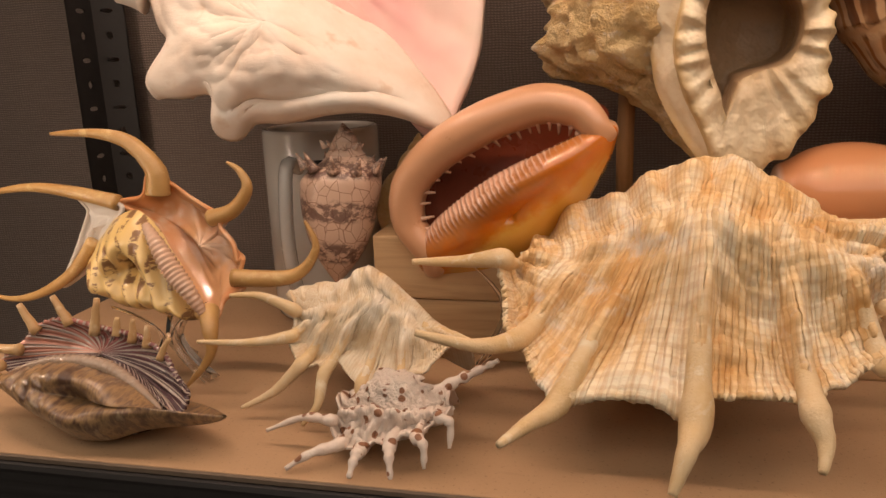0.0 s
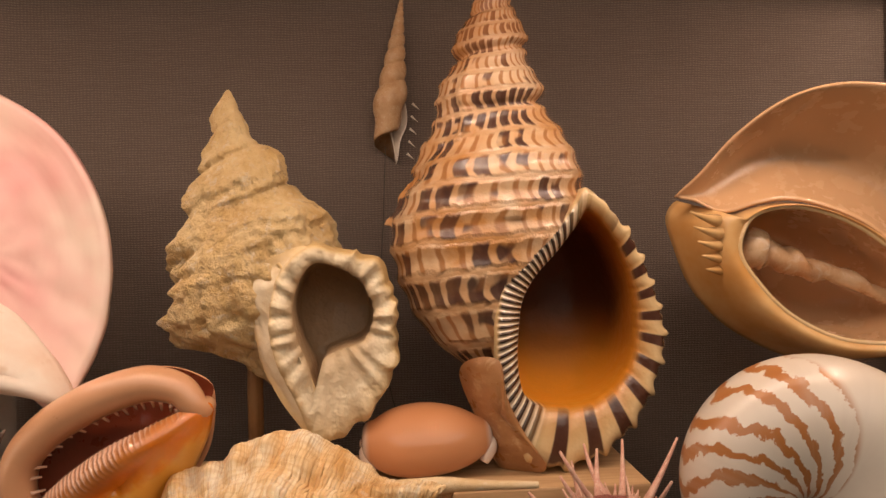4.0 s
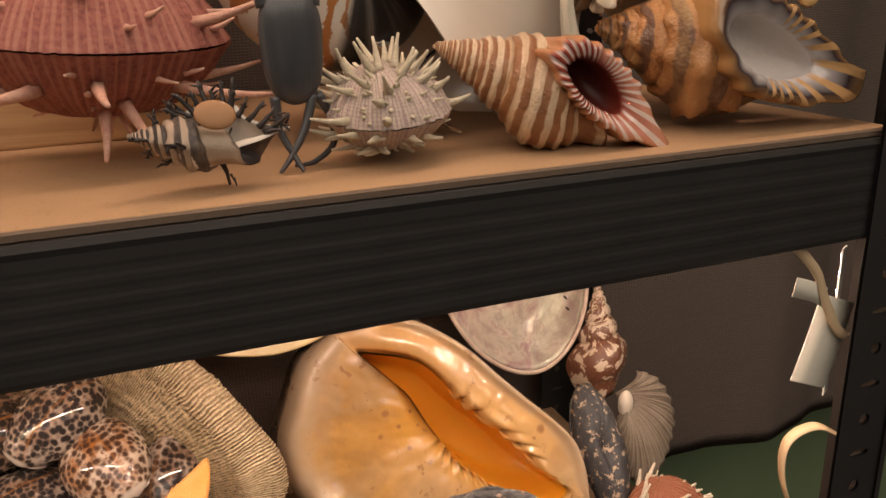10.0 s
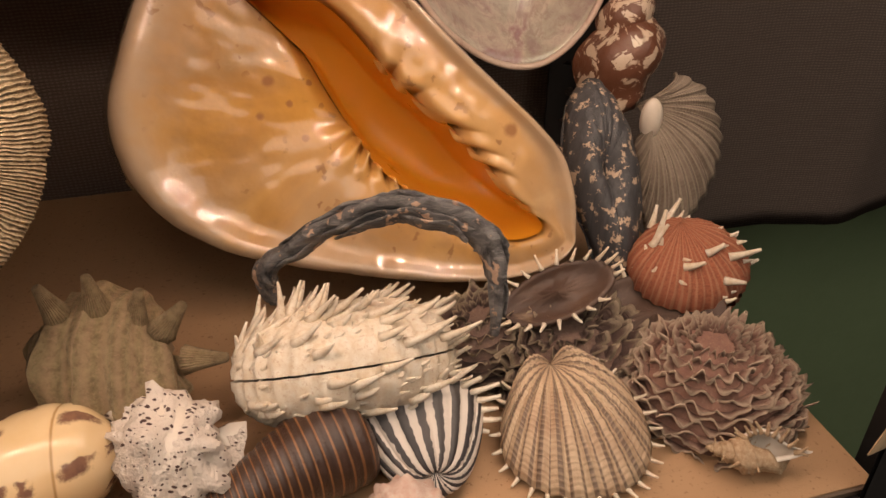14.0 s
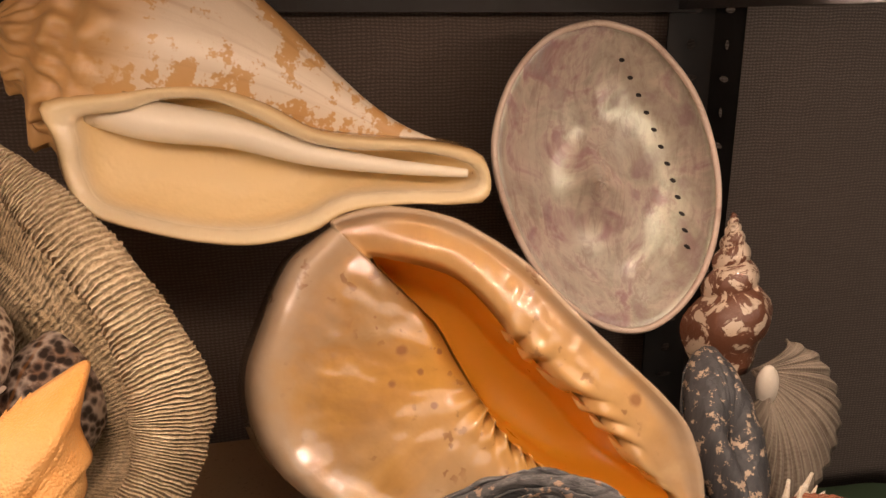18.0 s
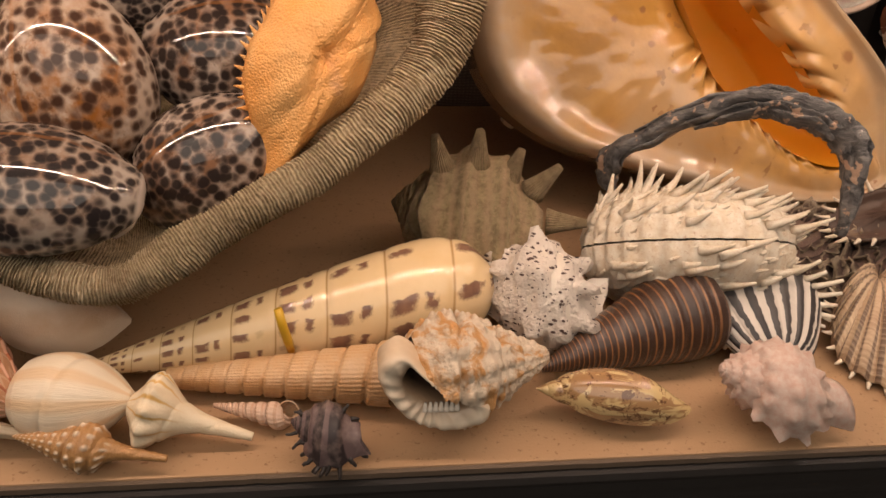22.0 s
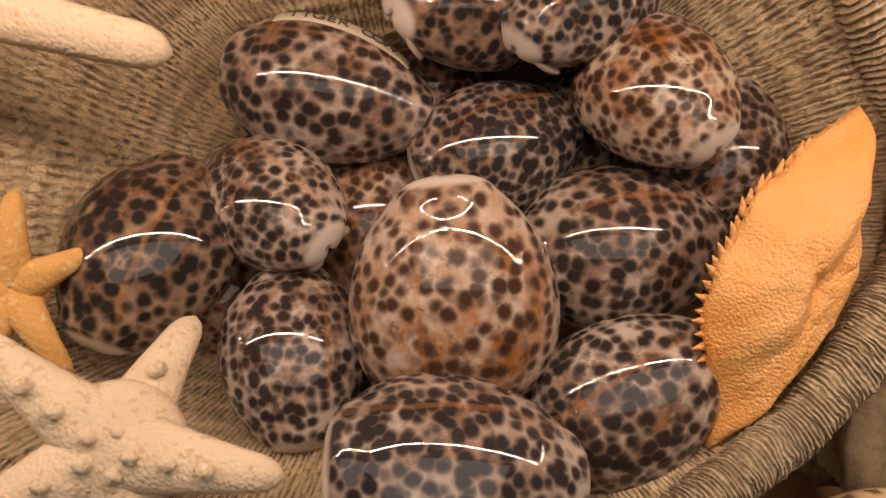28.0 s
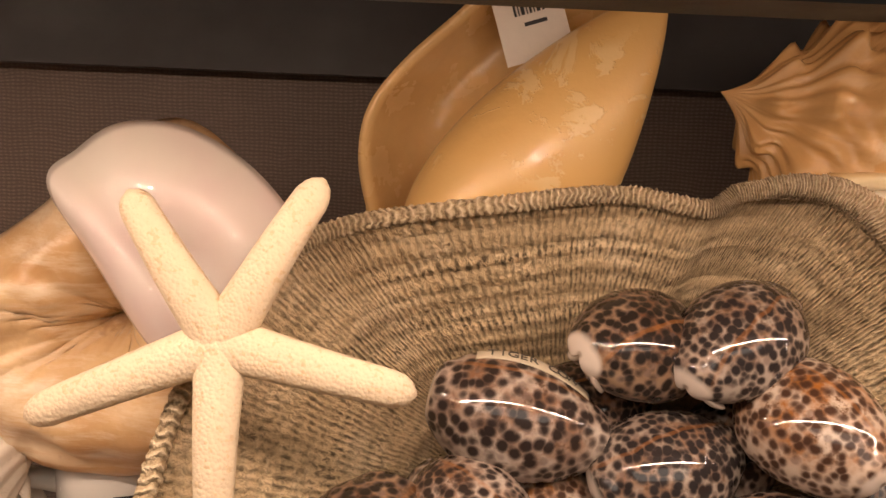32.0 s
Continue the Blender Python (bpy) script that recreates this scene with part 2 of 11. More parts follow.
setting("floor", boxed(-2.2, -2.4, -0.02, 2.6, 0.62, 0.0), FLOORMAT, "plain grey floor of the dim room")
setting("wall_north", boxed(-2.2, 0.60, 0.0, 2.6, 0.68, 2.6), GREEN, "matt green painted wall behind the shelves")
setting("wall_south", boxed(-2.2, -2.48, 0.0, 2.6, -2.4, 2.6), DARKWALL, "plain dark wall")
setting("wall_west", boxed(-2.28, -2.48, 0.0, -2.2, 0.68, 2.6), DARKWALL, "plain dark wall")
setting("wall_east", boxed(2.6, -2.48, 0.0, 2.68, 0.68, 2.6), DARKWALL, "plain dark wall")
setting("ceiling", boxed(-2.28, -2.48, 2.6, 2.68, 0.68, 2.66), DARKWALL, "plain dark ceiling")

# the burlap curtain, with soft folds and a hem
bm = bmesh.new()
rows = []
for k in range(61):
    z = 0.775 + (1.99 - 0.775) * k / 60
    rows.append([(-0.95 + 2.5 * i / 160, 0.412 + 0.006 * noise.noise((i * 0.09, z * 1.2, 0)) + 0.004 * noise.noise((i * 0.5, z * 0.8, 4)) + (0.02 * smooth01((-0.95 + 2.5 * i / 160 - 0.8) / 0.4) * math.sin(i * 0.33)), z + 0.006 * noise.noise((i * 0.11, 7, 0)) * (1 - k / 60)) for i in range(161)])
rows.insert(0, [(x, y + 0.003, z + 0.012) for x, y, z in rows[0]])
grid(bm, rows, False)
tagged(part("curtain", bm, CLOTH, None, "", True), "dark grey-brown woven burlap curtain hanging behind the shelves", "curtain")

unit = thing("shelving_unit", "black steel boltless shelving unit with fibreboard shelves", "shelf")


def beam_bm(x0, x1, z_top, y_face, out):
    """A rolled beam with five shallow grooves on its face, a lip above and a return below."""
    prof = [(0.016, 0.0), (0.0, 0.0), (-0.001, -0.003), (0.0, -0.006)]
    for g in range(5):
        zz = -0.011 - g * 0.0088
        prof += [(0.0, zz), (0.00022, zz - 0.002), (0.00022, zz - 0.0045), (0.0, zz - 0.0065)]
    prof += [(0.0, -BEAM_H + 0.003), (0.001, -BEAM_H), (0.022, -BEAM_H), (0.022, -BEAM_H + 0.0016), (0.003, -BEAM_H + 0.0016), (0.003, -0.002), (0.016, -0.002)]
    b = bmesh.new()
    grid(b, [[(x, y_face + out * dy, z_top + dz) for dy, dz in prof] for x in (x0, x1)], True, None, True, True)
    bmesh.ops.recalc_face_normals(b, faces=b.faces)
    return b


for zt in (ZU, ZL, ZT):
    part("beam", beam_bm(X0, X1, zt + 0.001 - 0.006, -0.0045, 1), BEAM, unit, smooth=False)
    part("beam", beam_bm(X0, X1, zt + 0.001 - 0.006, BACK + 0.006, -1), BEAM, unit, smooth=False)
    for x in (X0 + 0.002, X1 - 0.004):
        b = boxed(x - 0.001, 0.003, zt - 0.062, x + 0.001, BACK, zt - 0.008, bevel=0.0006)
        part("side_beam", b, BEAM, unit, smooth=False)


def post_bm():
    """An angle post of two flanges with rows of slots and holes, cut through."""
    b = bmesh.new()
    z0, z1, w, th, pitch = 0.0, 2.0, 0.040, 0.0022, 0.05

    def flange(fix):
        # strips of quads round alternating round holes and slots
        k = 0
        z = z0
        while z < z1 - 1e-6:
            zm = z + pitch / 2
            ring_o, ring_i = [], []
            for j in range(16):
                a = 2 * math.pi * j / 16
                ca, sa = math.cos(a), math.sin(a)
                q = max(abs(ca), abs(sa))
                ring_o.append((ca / q * w / 2, sa / q * pitch / 4))
                ring_i.append((ca * 0.0042, sa * 0.0042))
            for half, shape in ((0.25, 1.0), (0.75, 1.9)):
                zc = z + pitch * half
                for side, off in ((0, 0.0), (1, th)):
                    vo = [b.verts.new(fix(w / 2 + p, zc + q, off)) for p, q in ring_o]
                    vi = [b.verts.new(fix(w / 2 + p * shape, zc + q * (0.62 if shape > 1 else 1), off)) for p, q in ring_i]
                    for j in range(16):
                        k2 = (j + 1) % 16
                        b.faces.new((vo[j], vo[k2], vi[k2], vi[j]))
            z += pitch

    flange(lambda u, z, o: (u, o, z))
    flange(lambda u, z, o: (o, u, z))
    # rounded nose of the angle
    grid(b, [[(-0.003 * math.sin(a * math.pi / 8), -0.003 * math.cos(a * math.pi / 8), z) for a in range(-2, 7)] for z in (z0, z1)], False)
    bmesh.ops.remove_doubles(b, verts=b.verts, dist=1e-6)
    bmesh.ops.recalc_face_normals(b, faces=b.faces)
    return b


first = None
for px, py, sx, sy in ((X1 + 0.036, -0.008, -1, 1), (X0 - 0.036, -0.008, 1, 1), (X1 + 0.036, DEPTH - 0.012, -1, -1), (X0 - 0.036, DEPTH - 0.012, 1, -1)):
    if first is None:
        first = part("post", post_bm(), BEAM, unit, smooth=False)
        ob = first
    else:
        ob = new("post", first.data)
        ob.parent = unit
    ob.matrix_basis = Matrix.Translation((px, py, 0)) @ Matrix.Diagonal((sx, sy, 1, 1))

for zt in (ZU, ZL, ZT):
    b = boxed(X0 + 0.002, 0.0, zt - 0.005, X1 + 0.010, 0.392, zt, bevel=0.0008)
    sh = part("shelf_board", b, BOARD, unit, "brown fibreboard shelf", smooth=False)
    b = bmesh.new()
    rr = []
    for i in range(241):
        x = X0 + 0.003 + (X1 - X0 + 0.004) * i / 240
        d = 0.0004 + 0.0004 * noise.noise((x * 160, zt, 0))
        rr.append([(x, -d, zt - 0.0004), (x, -0.0012 - d, zt - 0.0014), (x, -0.0012 - d, zt - 0.0042), (x, -d, zt - 0.0050)])
    grid(b, rr, False)
    part("raw_edge", b, EDGE, unit, "rough cut board edge", smooth=False)


def led_strip(name, pts, out, label, chip=None):
    """A ribbon with small glowing chips along a line of points; out: where the chips look."""
    root = thing(name, label, "led strip", group="led strips")
    tape, chips = bmesh.new(), bmesh.new()
    out = Vector(out).normalized()
    for a, b2 in zip(pts, pts[1:]):
        a, b2 = Vector(a), Vector(b2)
        d = (b2 - a).normalized()
        s = d.cross(out)
        q = [a + s * 0.004, a - s * 0.004, b2 - s * 0.004, b2 + s * 0.004]
        grid(tape, [[q[0], q[1], q[1] - out * 0.001, q[0] - out * 0.001], [q[3], q[2], q[2] - out * 0.001, q[3] - out * 0.001]], True, None, True, True)
        n = int((b2 - a).length / 0.0115)
        for i in range(n):
            c = a + d * (0.0115 * (i + 0.5)) + out * 0.0006
            h, k = d * 0.0016, s * 0.0016
            vs = [chips.verts.new(v) for v in (c - h - k, c + h - k, c + h + k, c - h + k)]
            f = chips.faces.new(vs)
            f.normal_update()
            if f.normal.dot(out) < 0:
                f.normal_flip()
    part("tape", tape, plain(name + "_tape", (0.75, 0.73, 0.68), 0.5), root, smooth=False)
    part("chips", chips, chip or (LED_A if pts[0][2] > ZU else LED_B), root, "warm white glowing chips", smooth=False)
    return root


XL, XR = X0 + 0.006, X1 - 0.010
led_strip("led_strip", [(XL, 0.027, ZT - BEAM_H + 0.012), (XR, 0.027, ZT - BEAM_H + 0.012)], (0, 0.35, -1), "warm white led strip stuck under the shelf above")
led_strip("led_strip", [(XL, 0.027, ZU - BEAM_H + 0.012), (XR, 0.027, ZU - BEAM_H + 0.012)], (0, 0.35, -1), "warm white led strip stuck under the upper shelf")
# unseen side runs, added; only the upper right is backed by a corner reflection
for zz in (ZT - BEAM_H + 0.012, ZU - BEAM_H + 0.012):
    led_strip("led_strip", [(XR, 0.034, zz), (XR, 0.340 if zz > ZU else 0.215, zz)], (-0.35, 0, -1), "warm white led strip assumed along the side beam, itself unseen")
    led_strip("led_strip", [(XL, 0.034, zz), (XL, 0.340, zz)], (0.35, 0, -1), "warm white led strip assumed along the side beam, itself unseen")

led_strip("led_strip", [(X1 + 0.0005, 0.012, 1.225), (X1 + 0.0005, 0.012, 1.125)], (-0.55, 1, 0), "warm white led strip running down inside the front post", LED_C)
led_strip("led_strip", [(X0 + 0.002, 0.012, 1.53), (X0 + 0.002, 0.012, 1.36)], (0.75, 0.8, -0.5), "warm white led strip running down inside the other front post", LED_D)

# two pine planks stacked as a step on the upper shelf
step = thing("wood_block", "two stacked pale pine planks used as a riser on the shelf", "wood block")
part("plank", boxed(-0.16, 0.185, ZU, 0.362, 0.30, ZU + 0.049, bevel=0.002), PINE, step, smooth=False)
part("plank", boxed(-0.17, 0.183, ZU + 0.0495, 0.357, 0.30, ZU + 0.099, bevel=0.002), PINE, step, smooth=False)


# ---- shell generators ----
def snail(turns=7, g=1.7, rc=0.13, zc=0.66, a=0.16, b=0.22, tau=0.0, canal=0.10, cphi=105, cw=26, flare=0.15, fturn=0.10, nt=30, nph=30, relief=None, hand=1, thick=0.06, deep=0.7, lip=None, pull=0.4, back=0.0):
    """A coiled shell of length about 1: apex at the origin, growing along +Z, the mouth opening along -Y. Returns (outer, lining).
    g: growth a turn; rc, zc: place of the last tube's middle; a, b: its half width and half height; canal: the spout at its lower end."""
    tt, cp, cwr = radians(tau), radians(cphi), radians(cw)
    ct, st = math.cos(tt), math.sin(tt)

    def pt(u, phi, k=1.0, push=0.0):
        s = g ** (u - turns)
        e = smooth01((u - (turns - fturn)) / fturn)
        f = 1 + flare * e * e
        c, sn = math.cos(phi), math.sin(phi)
        w = bell(wrap(phi - cp), cwr)
        off = (relief(u - turns, phi) if relief else 0.0) * (k if k > 0.99 else 0.15) + (lip(phi) * e if lip else 0.0)
        x = (a * k * f + off + push) * c * (1 - pull * w)
        y = (b * k * f + off + push) * sn + canal * k * w - back * a * bell(wrap(phi + 1.7), 0.5)
        r = rc + x * ct - y * st
        z = zc + x * st + y * ct
        an = 2 * math.pi * (turns - u)
        return Vector((-hand * s * r * math.cos(an), s * r * math.sin(an), s * z))

    out, inn = bmesh.new(), bmesh.new()
    m = int(turns * nt)
    rows = [[pt(turns * i / m, 2 * math.pi * j / nph) for j in range(nph)] for i in range(m + 1)]
    grid(out, rows, True, lambda i, j: (turns * i / m - turns, j / nph), True, False)
    mi = int(nt * deep)
    rows = [[pt(turns - deep + deep * i / mi, 2 * math.pi * j / nph, 1 - thick) for j in range(nph)] for i in range(mi + 1)]
    rows.append([pt(turns, 2 * math.pi * j / nph, 1 - thick * 0.4) - Vector((0, thick * a * 0.8, 0)) for j in range(nph)])
    rows.append([pt(turns, 2 * math.pi * j / nph) for j in range(nph)])
    n = len(rows)
    grid(inn, rows, True, lambda i, j: ((i - n) / n, j / nph), True, False)
    for bm_ in (out, inn):
        bmesh.ops.recalc_face_normals(bm_, faces=bm_.faces)
    return out, inn


def horn(bm, base, direction, length, r, bend=(0, 0, 0), n=6, steps=6, tip=0.12, rough=0.0):
    """A curved tapering spine."""
    base, d, bend = Vector(base), Vector(direction).normalized(), Vector(bend)
    pts = [base + d * length * k / steps + bend * length * (k / steps) ** 2 for k in range(steps + 1)]
    if rough:
        pts = [p + Vector((random.uniform(-1, 1), random.uniform(-1, 1), random.uniform(-1, 1))) * rough * r for p in pts]
    tube(bm, pts, [max(r * tip, r * (1 - (1 - tip) * (k / steps) ** 0.8)) for k in range(steps + 1)], n)


def ellipsoid_grid(fn, nu=40, nv=40):
    """Skins fn(s, ang): s from -1 to 1 along the length, ang round it."""
    bm_ = bmesh.new()
    rows = [[fn(-math.cos(math.pi * (i + 0.02) / (nu + 0.04)), 2 * math.pi * j / nv) for j in range(nv)] for i in range(nu + 1)]
    grid(bm_, rows, True, lambda i, j: (i / nu, j / nv), True, True)
    bmesh.ops.recalc_face_normals(bm_, faces=bm_.faces)
    return bm_


def cowrie_bm(w=0.70, h=0.60, egg=0.16, slit=1.0, teeth=24):
    """A cowrie 1 long on X, its back up (+Z), its base with a toothed slit below, both ends notched."""
    def fn(s, ang):
        r = math.sqrt(max(0.0, 1 - s * s)) ** 0.92 * (1 - egg * s)
        c, sn = math.cos(ang), math.sin(ang)
        y = 0.5 * w * r * c
        z = 0.5 * h * r * (sn if sn > 0 else sn * 0.72)
        k = bell(wrap(ang + math.pi / 2 + 0.1 * s), 0.20)
        end = bell(abs(s) - 0.93, 0.09)
        z += slit * k * (0.10 * r + 0.06 * end) * h
        if sn < 0 and abs(wrap(ang + math.pi / 2)) < 0.75 and abs(s) < 0.88:
            z -= 0.010 * math.cos(s * teeth * math.pi) * bell(abs(wrap(ang + math.pi / 2)) - 0.36, 0.14)
        x = 0.5 * s * (1 + 0.05 * end * (1 - k * 2.4))
        z += 0.06 * end * h * (1 if s < 0 else 0.6)
        return Vector((x, y, z))
    return ellipsoid_grid(fn, 44, 56)


def lay(centre, along, up, length, wide=1.0, high=1.0):
    """A frame with X along the length, Z near up, scaled."""
    x = Vector(along).normalized()
    z = Vector(up)
    z = (z - x * z.dot(x)).normalized()
    y = z.cross(x)
    return Matrix.Translation(centre) @ Matrix((x, y, z)).transposed().to_4x4() @ Matrix.Diagonal((length, length * wide, length * high, 1))


def shell_thing(name, label, category, m, outer, mat, lining=None, lmat=None, group=""):
    root = tagged(part(name, outer, mat, None, ""), label, category, group)
    root.matrix_basis = m
    if lining is not None:
        part("aperture", lining, lmat or mat, root)
    return root


def acrylic_stand(at, w=0.06, h=0.05, yaw=0.0):
    """A clear three-armed stand whose arms curl up under a shell."""
    root = thing("display_stand", "small clear acrylic display stand with curved arms", "display stand", pose(at[0], at[1], at[2], 0, 0, yaw), "acrylic stands")
    for k in range(3):
        a = radians(90 + 120 * k)
        ca, sa = math.cos(a), math.sin(a)
        b_ = bmesh.new()
        rows = []
        for i in range(11):
            q = i / 10
            r = w * (0.5 - 0.42 * math.sin(q * math.pi)) if q < 0.5 else w * (0.08 + 0.42 * ((q - 0.5) * 2) ** 1.6)
            z = h * q
            ww = 0.007 * (1 - 0.4 * q)
            c = Vector((ca * r, sa * r, z + 0.0015))
            s = Vector((-sa, ca, 0)) * ww
            o = Vector((ca, sa, 0.3)) * 0.0014
            rows.append([c - s - o, c + s - o, c + s + o, c - s + o])
        grid(b_, rows, True, None, True, True)
        part("arm", b_, CLEAR, root)
    return root


def curve_pts(pts, n, closed):
    """Catmull-Rom through points."""
    P_ = [Vector(p) for p in pts]
    m_ = len(P_)
    out = []
    segs = m_ if closed else m_ - 1
    for k in range(n + (0 if closed else 1)):
        f = k * segs / n
        i = min(int(f), segs - 1)
        t = f - i
        if closed:
            a, b, c, d = (P_[(i + q) % m_] for q in (-1, 0, 1, 2))
        else:
            a, b, c, d = (P_[max(0, min(m_ - 1, i + q))] for q in (-1, 0, 1, 2))
        out.append(0.5 * ((2 * b) + (c - a) * t + (2 * a - 5 * b + 4 * c - d) * t * t + (3 * b - a - 3 * c + d) * t * t * t))
    return out


def mouth_loops(outer, inner, nt):
    """Matches two closed outlines by the angle round the inner one's middle."""
    O_, I_ = curve_pts([(x, 0, z) for x, z in outer], 160, True), curve_pts([(x, 0, z) for x, z in inner], 160, True)
    c = sum(I_, Vector()) / len(I_)

    def at(pts, a):
        d = Vector((math.cos(a), 0, math.sin(a)))
        best = None
        for k in range(len(pts)):
            p, q = pts[k] - c, pts[(k + 1) % len(pts)] - c
            e = q - p
            den = e.x * d.z - e.z * d.x
            if abs(den) < 1e-12:
                continue
            t = (p.z * d.x - p.x * d.z) / den
            if -1e-6 <= t <= 1 + 1e-6:
                s = (p + e * t).dot(d)
                if s > 0 and (best is None or s > best):
                    best = s
        return c + d * (best or 1e-3)
    return [at(O_, 2 * math.pi * k / nt) for k in range(nt)], [at(I_, 2 * math.pi * k / nt) for k in range(nt)], c


def mouth(root, outer, inner, y, mat, tilt=(0, 0), back=0.03, lip=0.008, depth=0.06, shift=(-0.02, 0.01), scallop=None, nt=180, close=0.55, tuck=0.94, lump=0.0):
    """A shell's mouth: a rounded lip between two outlines (x, z), and the throat that narrows behind it."""
    O_, I_, c = mouth_loops(outer, inner, nt)
    sink = Vector((c.x + shift[0], depth, c.z + shift[1]))

    def deep(p):
        return y + tilt[0] * (p.x - c.x) + tilt[1] * (p.z - c.z)
    rows, us = [], []

    def add(u, f):
        us.append(u)
        rows.append([f(k, O_[k], I_[k]) for k in range(nt)])

    def at(p, dy, k, amt):
        w = scallop(k / nt) * amt if scallop else 0.0
        d = p - c
        bulge = lump * (noise.noise((p.x * 70, 1, p.z * 70)) + 0.5 * noise.noise((p.x * 170, 2, p.z * 170)) + 0.45 * math.cos(2 * math.pi * 17 * k / nt + 3 * noise.noise((k * 0.05, 0, 0)))) if lump else 0.0
        return Vector((p.x + d.x * w, deep(p) + dy + bulge, p.z + d.z * w))
    add(0.0, lambda k, o, i: at(c + (o - c) * tuck, back, k, 0.6))
    add(0.05, lambda k, o, i: at(c + (o - c) * (0.5 + 0.5 * tuck), back * 0.45, k, 1))
    for u, f, h in ((0.10, 0.0, 0.0), (0.15, 0.12, -0.8), (0.20, 0.28, -1.0), (0.27, 0.5, -0.85), (0.34, 0.75, -0.45), (0.42, 1.0, 0.3)):
        add(u, lambda k, o, i: at(o.lerp(i, f), lip * h, k, 1 - 0.6 * f))
    for s in range(1, 10):
        q = s / 9
        add(0.42 + 0.58 * q, lambda k, o, i: Vector((i.x, deep(i) + lip * 0.3, i.z)).lerp(Vector((sink.x, deep(c), sink.z)), close * q ** 3) + Vector((0, depth * q ** 0.8, 0)))
    b_ = bmesh.new()
    grid(b_, rows, True, lambda i, j: (us[i], j / nt), False, True)
    bmesh.ops.recalc_face_normals(b_, faces=b_.faces)
    return part("aperture", b_, mat, root, m=root.matrix_basis.inverted())


def opened(bm_, m, outline, y=9.0, shrink=0.92, right=None):
    """Takes away the wall of a shell in front of its mouth."""
    n_ = len(outline)
    cx, cz = sum(p[0] for p in outline) / n_, sum(p[1] for p in outline) / n_
    poly = [(cx + (x - cx) * shrink, cz + (z - cz) * shrink) for x, z in outline]

    def inside(x, z):
        r = False
        for k in range(n_):
            (ax, az), (bx, bz) = poly[k], poly[k - 1]
            if (az > z) != (bz > z) and x < (bx - ax) * (z - az) / (bz - az) + ax:
                r = not r
        return r
    gone = []
    for f in bm_.faces:
        c = m @ f.calc_center_median()
        if (c.y < y and inside(c.x, c.z)) or (right and c.x > right[0] and c.z < right[1]):
            gone.append(f)
    bmesh.ops.delete(bm_, geom=gone, context="FACES")
    return bm_


def mouth_material(name, rim, lipc, mid, deepc, bands=None, nb=11, where=None, gloss=0.6, rough=0.2, folds=None, nf=40, relief=0.4, painted_glow=None):
    """Lip to throat colours, a dark deepc painting the throat's shade; dark bands on the lip, pale folds on the inner
    lip (v about 0.25 to 0.62).
    """
    n = Nodes(name)
    u, o = n.uv(), n.obj()
    su = n.sep(u)
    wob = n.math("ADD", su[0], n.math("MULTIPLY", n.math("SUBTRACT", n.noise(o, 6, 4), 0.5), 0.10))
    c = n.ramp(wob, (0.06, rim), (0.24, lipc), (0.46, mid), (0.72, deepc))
    # lit glow painted into the colour of the throat's lower part
    if painted_glow:
        low = n.math("SUBTRACT", 1.0, n.step(n.sep(o)[2], painted_glow[0], painted_glow[1]))
        c = n.mix(n.math("MULTIPLY", low, n.step(wob, 0.38, 0.52)), c, painted_glow[2])
    h = n.noise(o, 50, 3)
    if bands:
        w = n.math("SINE", n.math("MULTIPLY", n.math("ADD", su[1], n.math("MULTIPLY", n.noise(o, 9, 2), 0.012)), 6.2832 * nb))
        zone = n.math("MULTIPLY", n.step(su[0], 0.09, 0.15), n.math("SUBTRACT", 1.0, n.step(wob, 0.36, 0.46)))
        zone = n.math("MULTIPLY", zone, n.math("MAXIMUM", n.math("SUBTRACT", 1.0, n.step(su[1], 0.16, 0.22)), n.step(su[1], 0.66, 0.70)))
        c = n.mix(n.math("MULTIPLY", n.step(w, 0.05, 0.45), zone), c, bands)
    if folds:
        w = n.math("SINE", n.math("MULTIPLY", su[1], 6.2832 * nf))
        zone = n.math("MULTIPLY", n.math("MULTIPLY", n.step(su[1], 0.22, 0.27), n.math("SUBTRACT", 1.0, n.step(su[1], 0.66, 0.70))), n.math("MULTIPLY", n.step(su[0], 0.12, 0.18), n.math("SUBTRACT", 1.0, n.step(su[0], 0.44, 0.50))))
        c = n.mix(zone, c, n.mix(n.step(w, -0.3, 0.3), folds[0], folds[1]))
        h = n.math("ADD", h, n.math("MULTIPLY", n.math("MULTIPLY", w, zone), 1.5))
    return n.done(c, n.ramp(su[0], (0.40, rough), (0.56, 0.5)), n.bump(h, relief, 0.006), n.math("MULTIPLY", n.math("SUBTRACT", 1.0, n.step(su[0], 0.40, 0.52)), gloss))


def thicken(ob, t, off=0.0):
    s = ob.modifiers.new("thickness", "SOLIDIFY")
    s.thickness, s.offset = t, off
    return ob


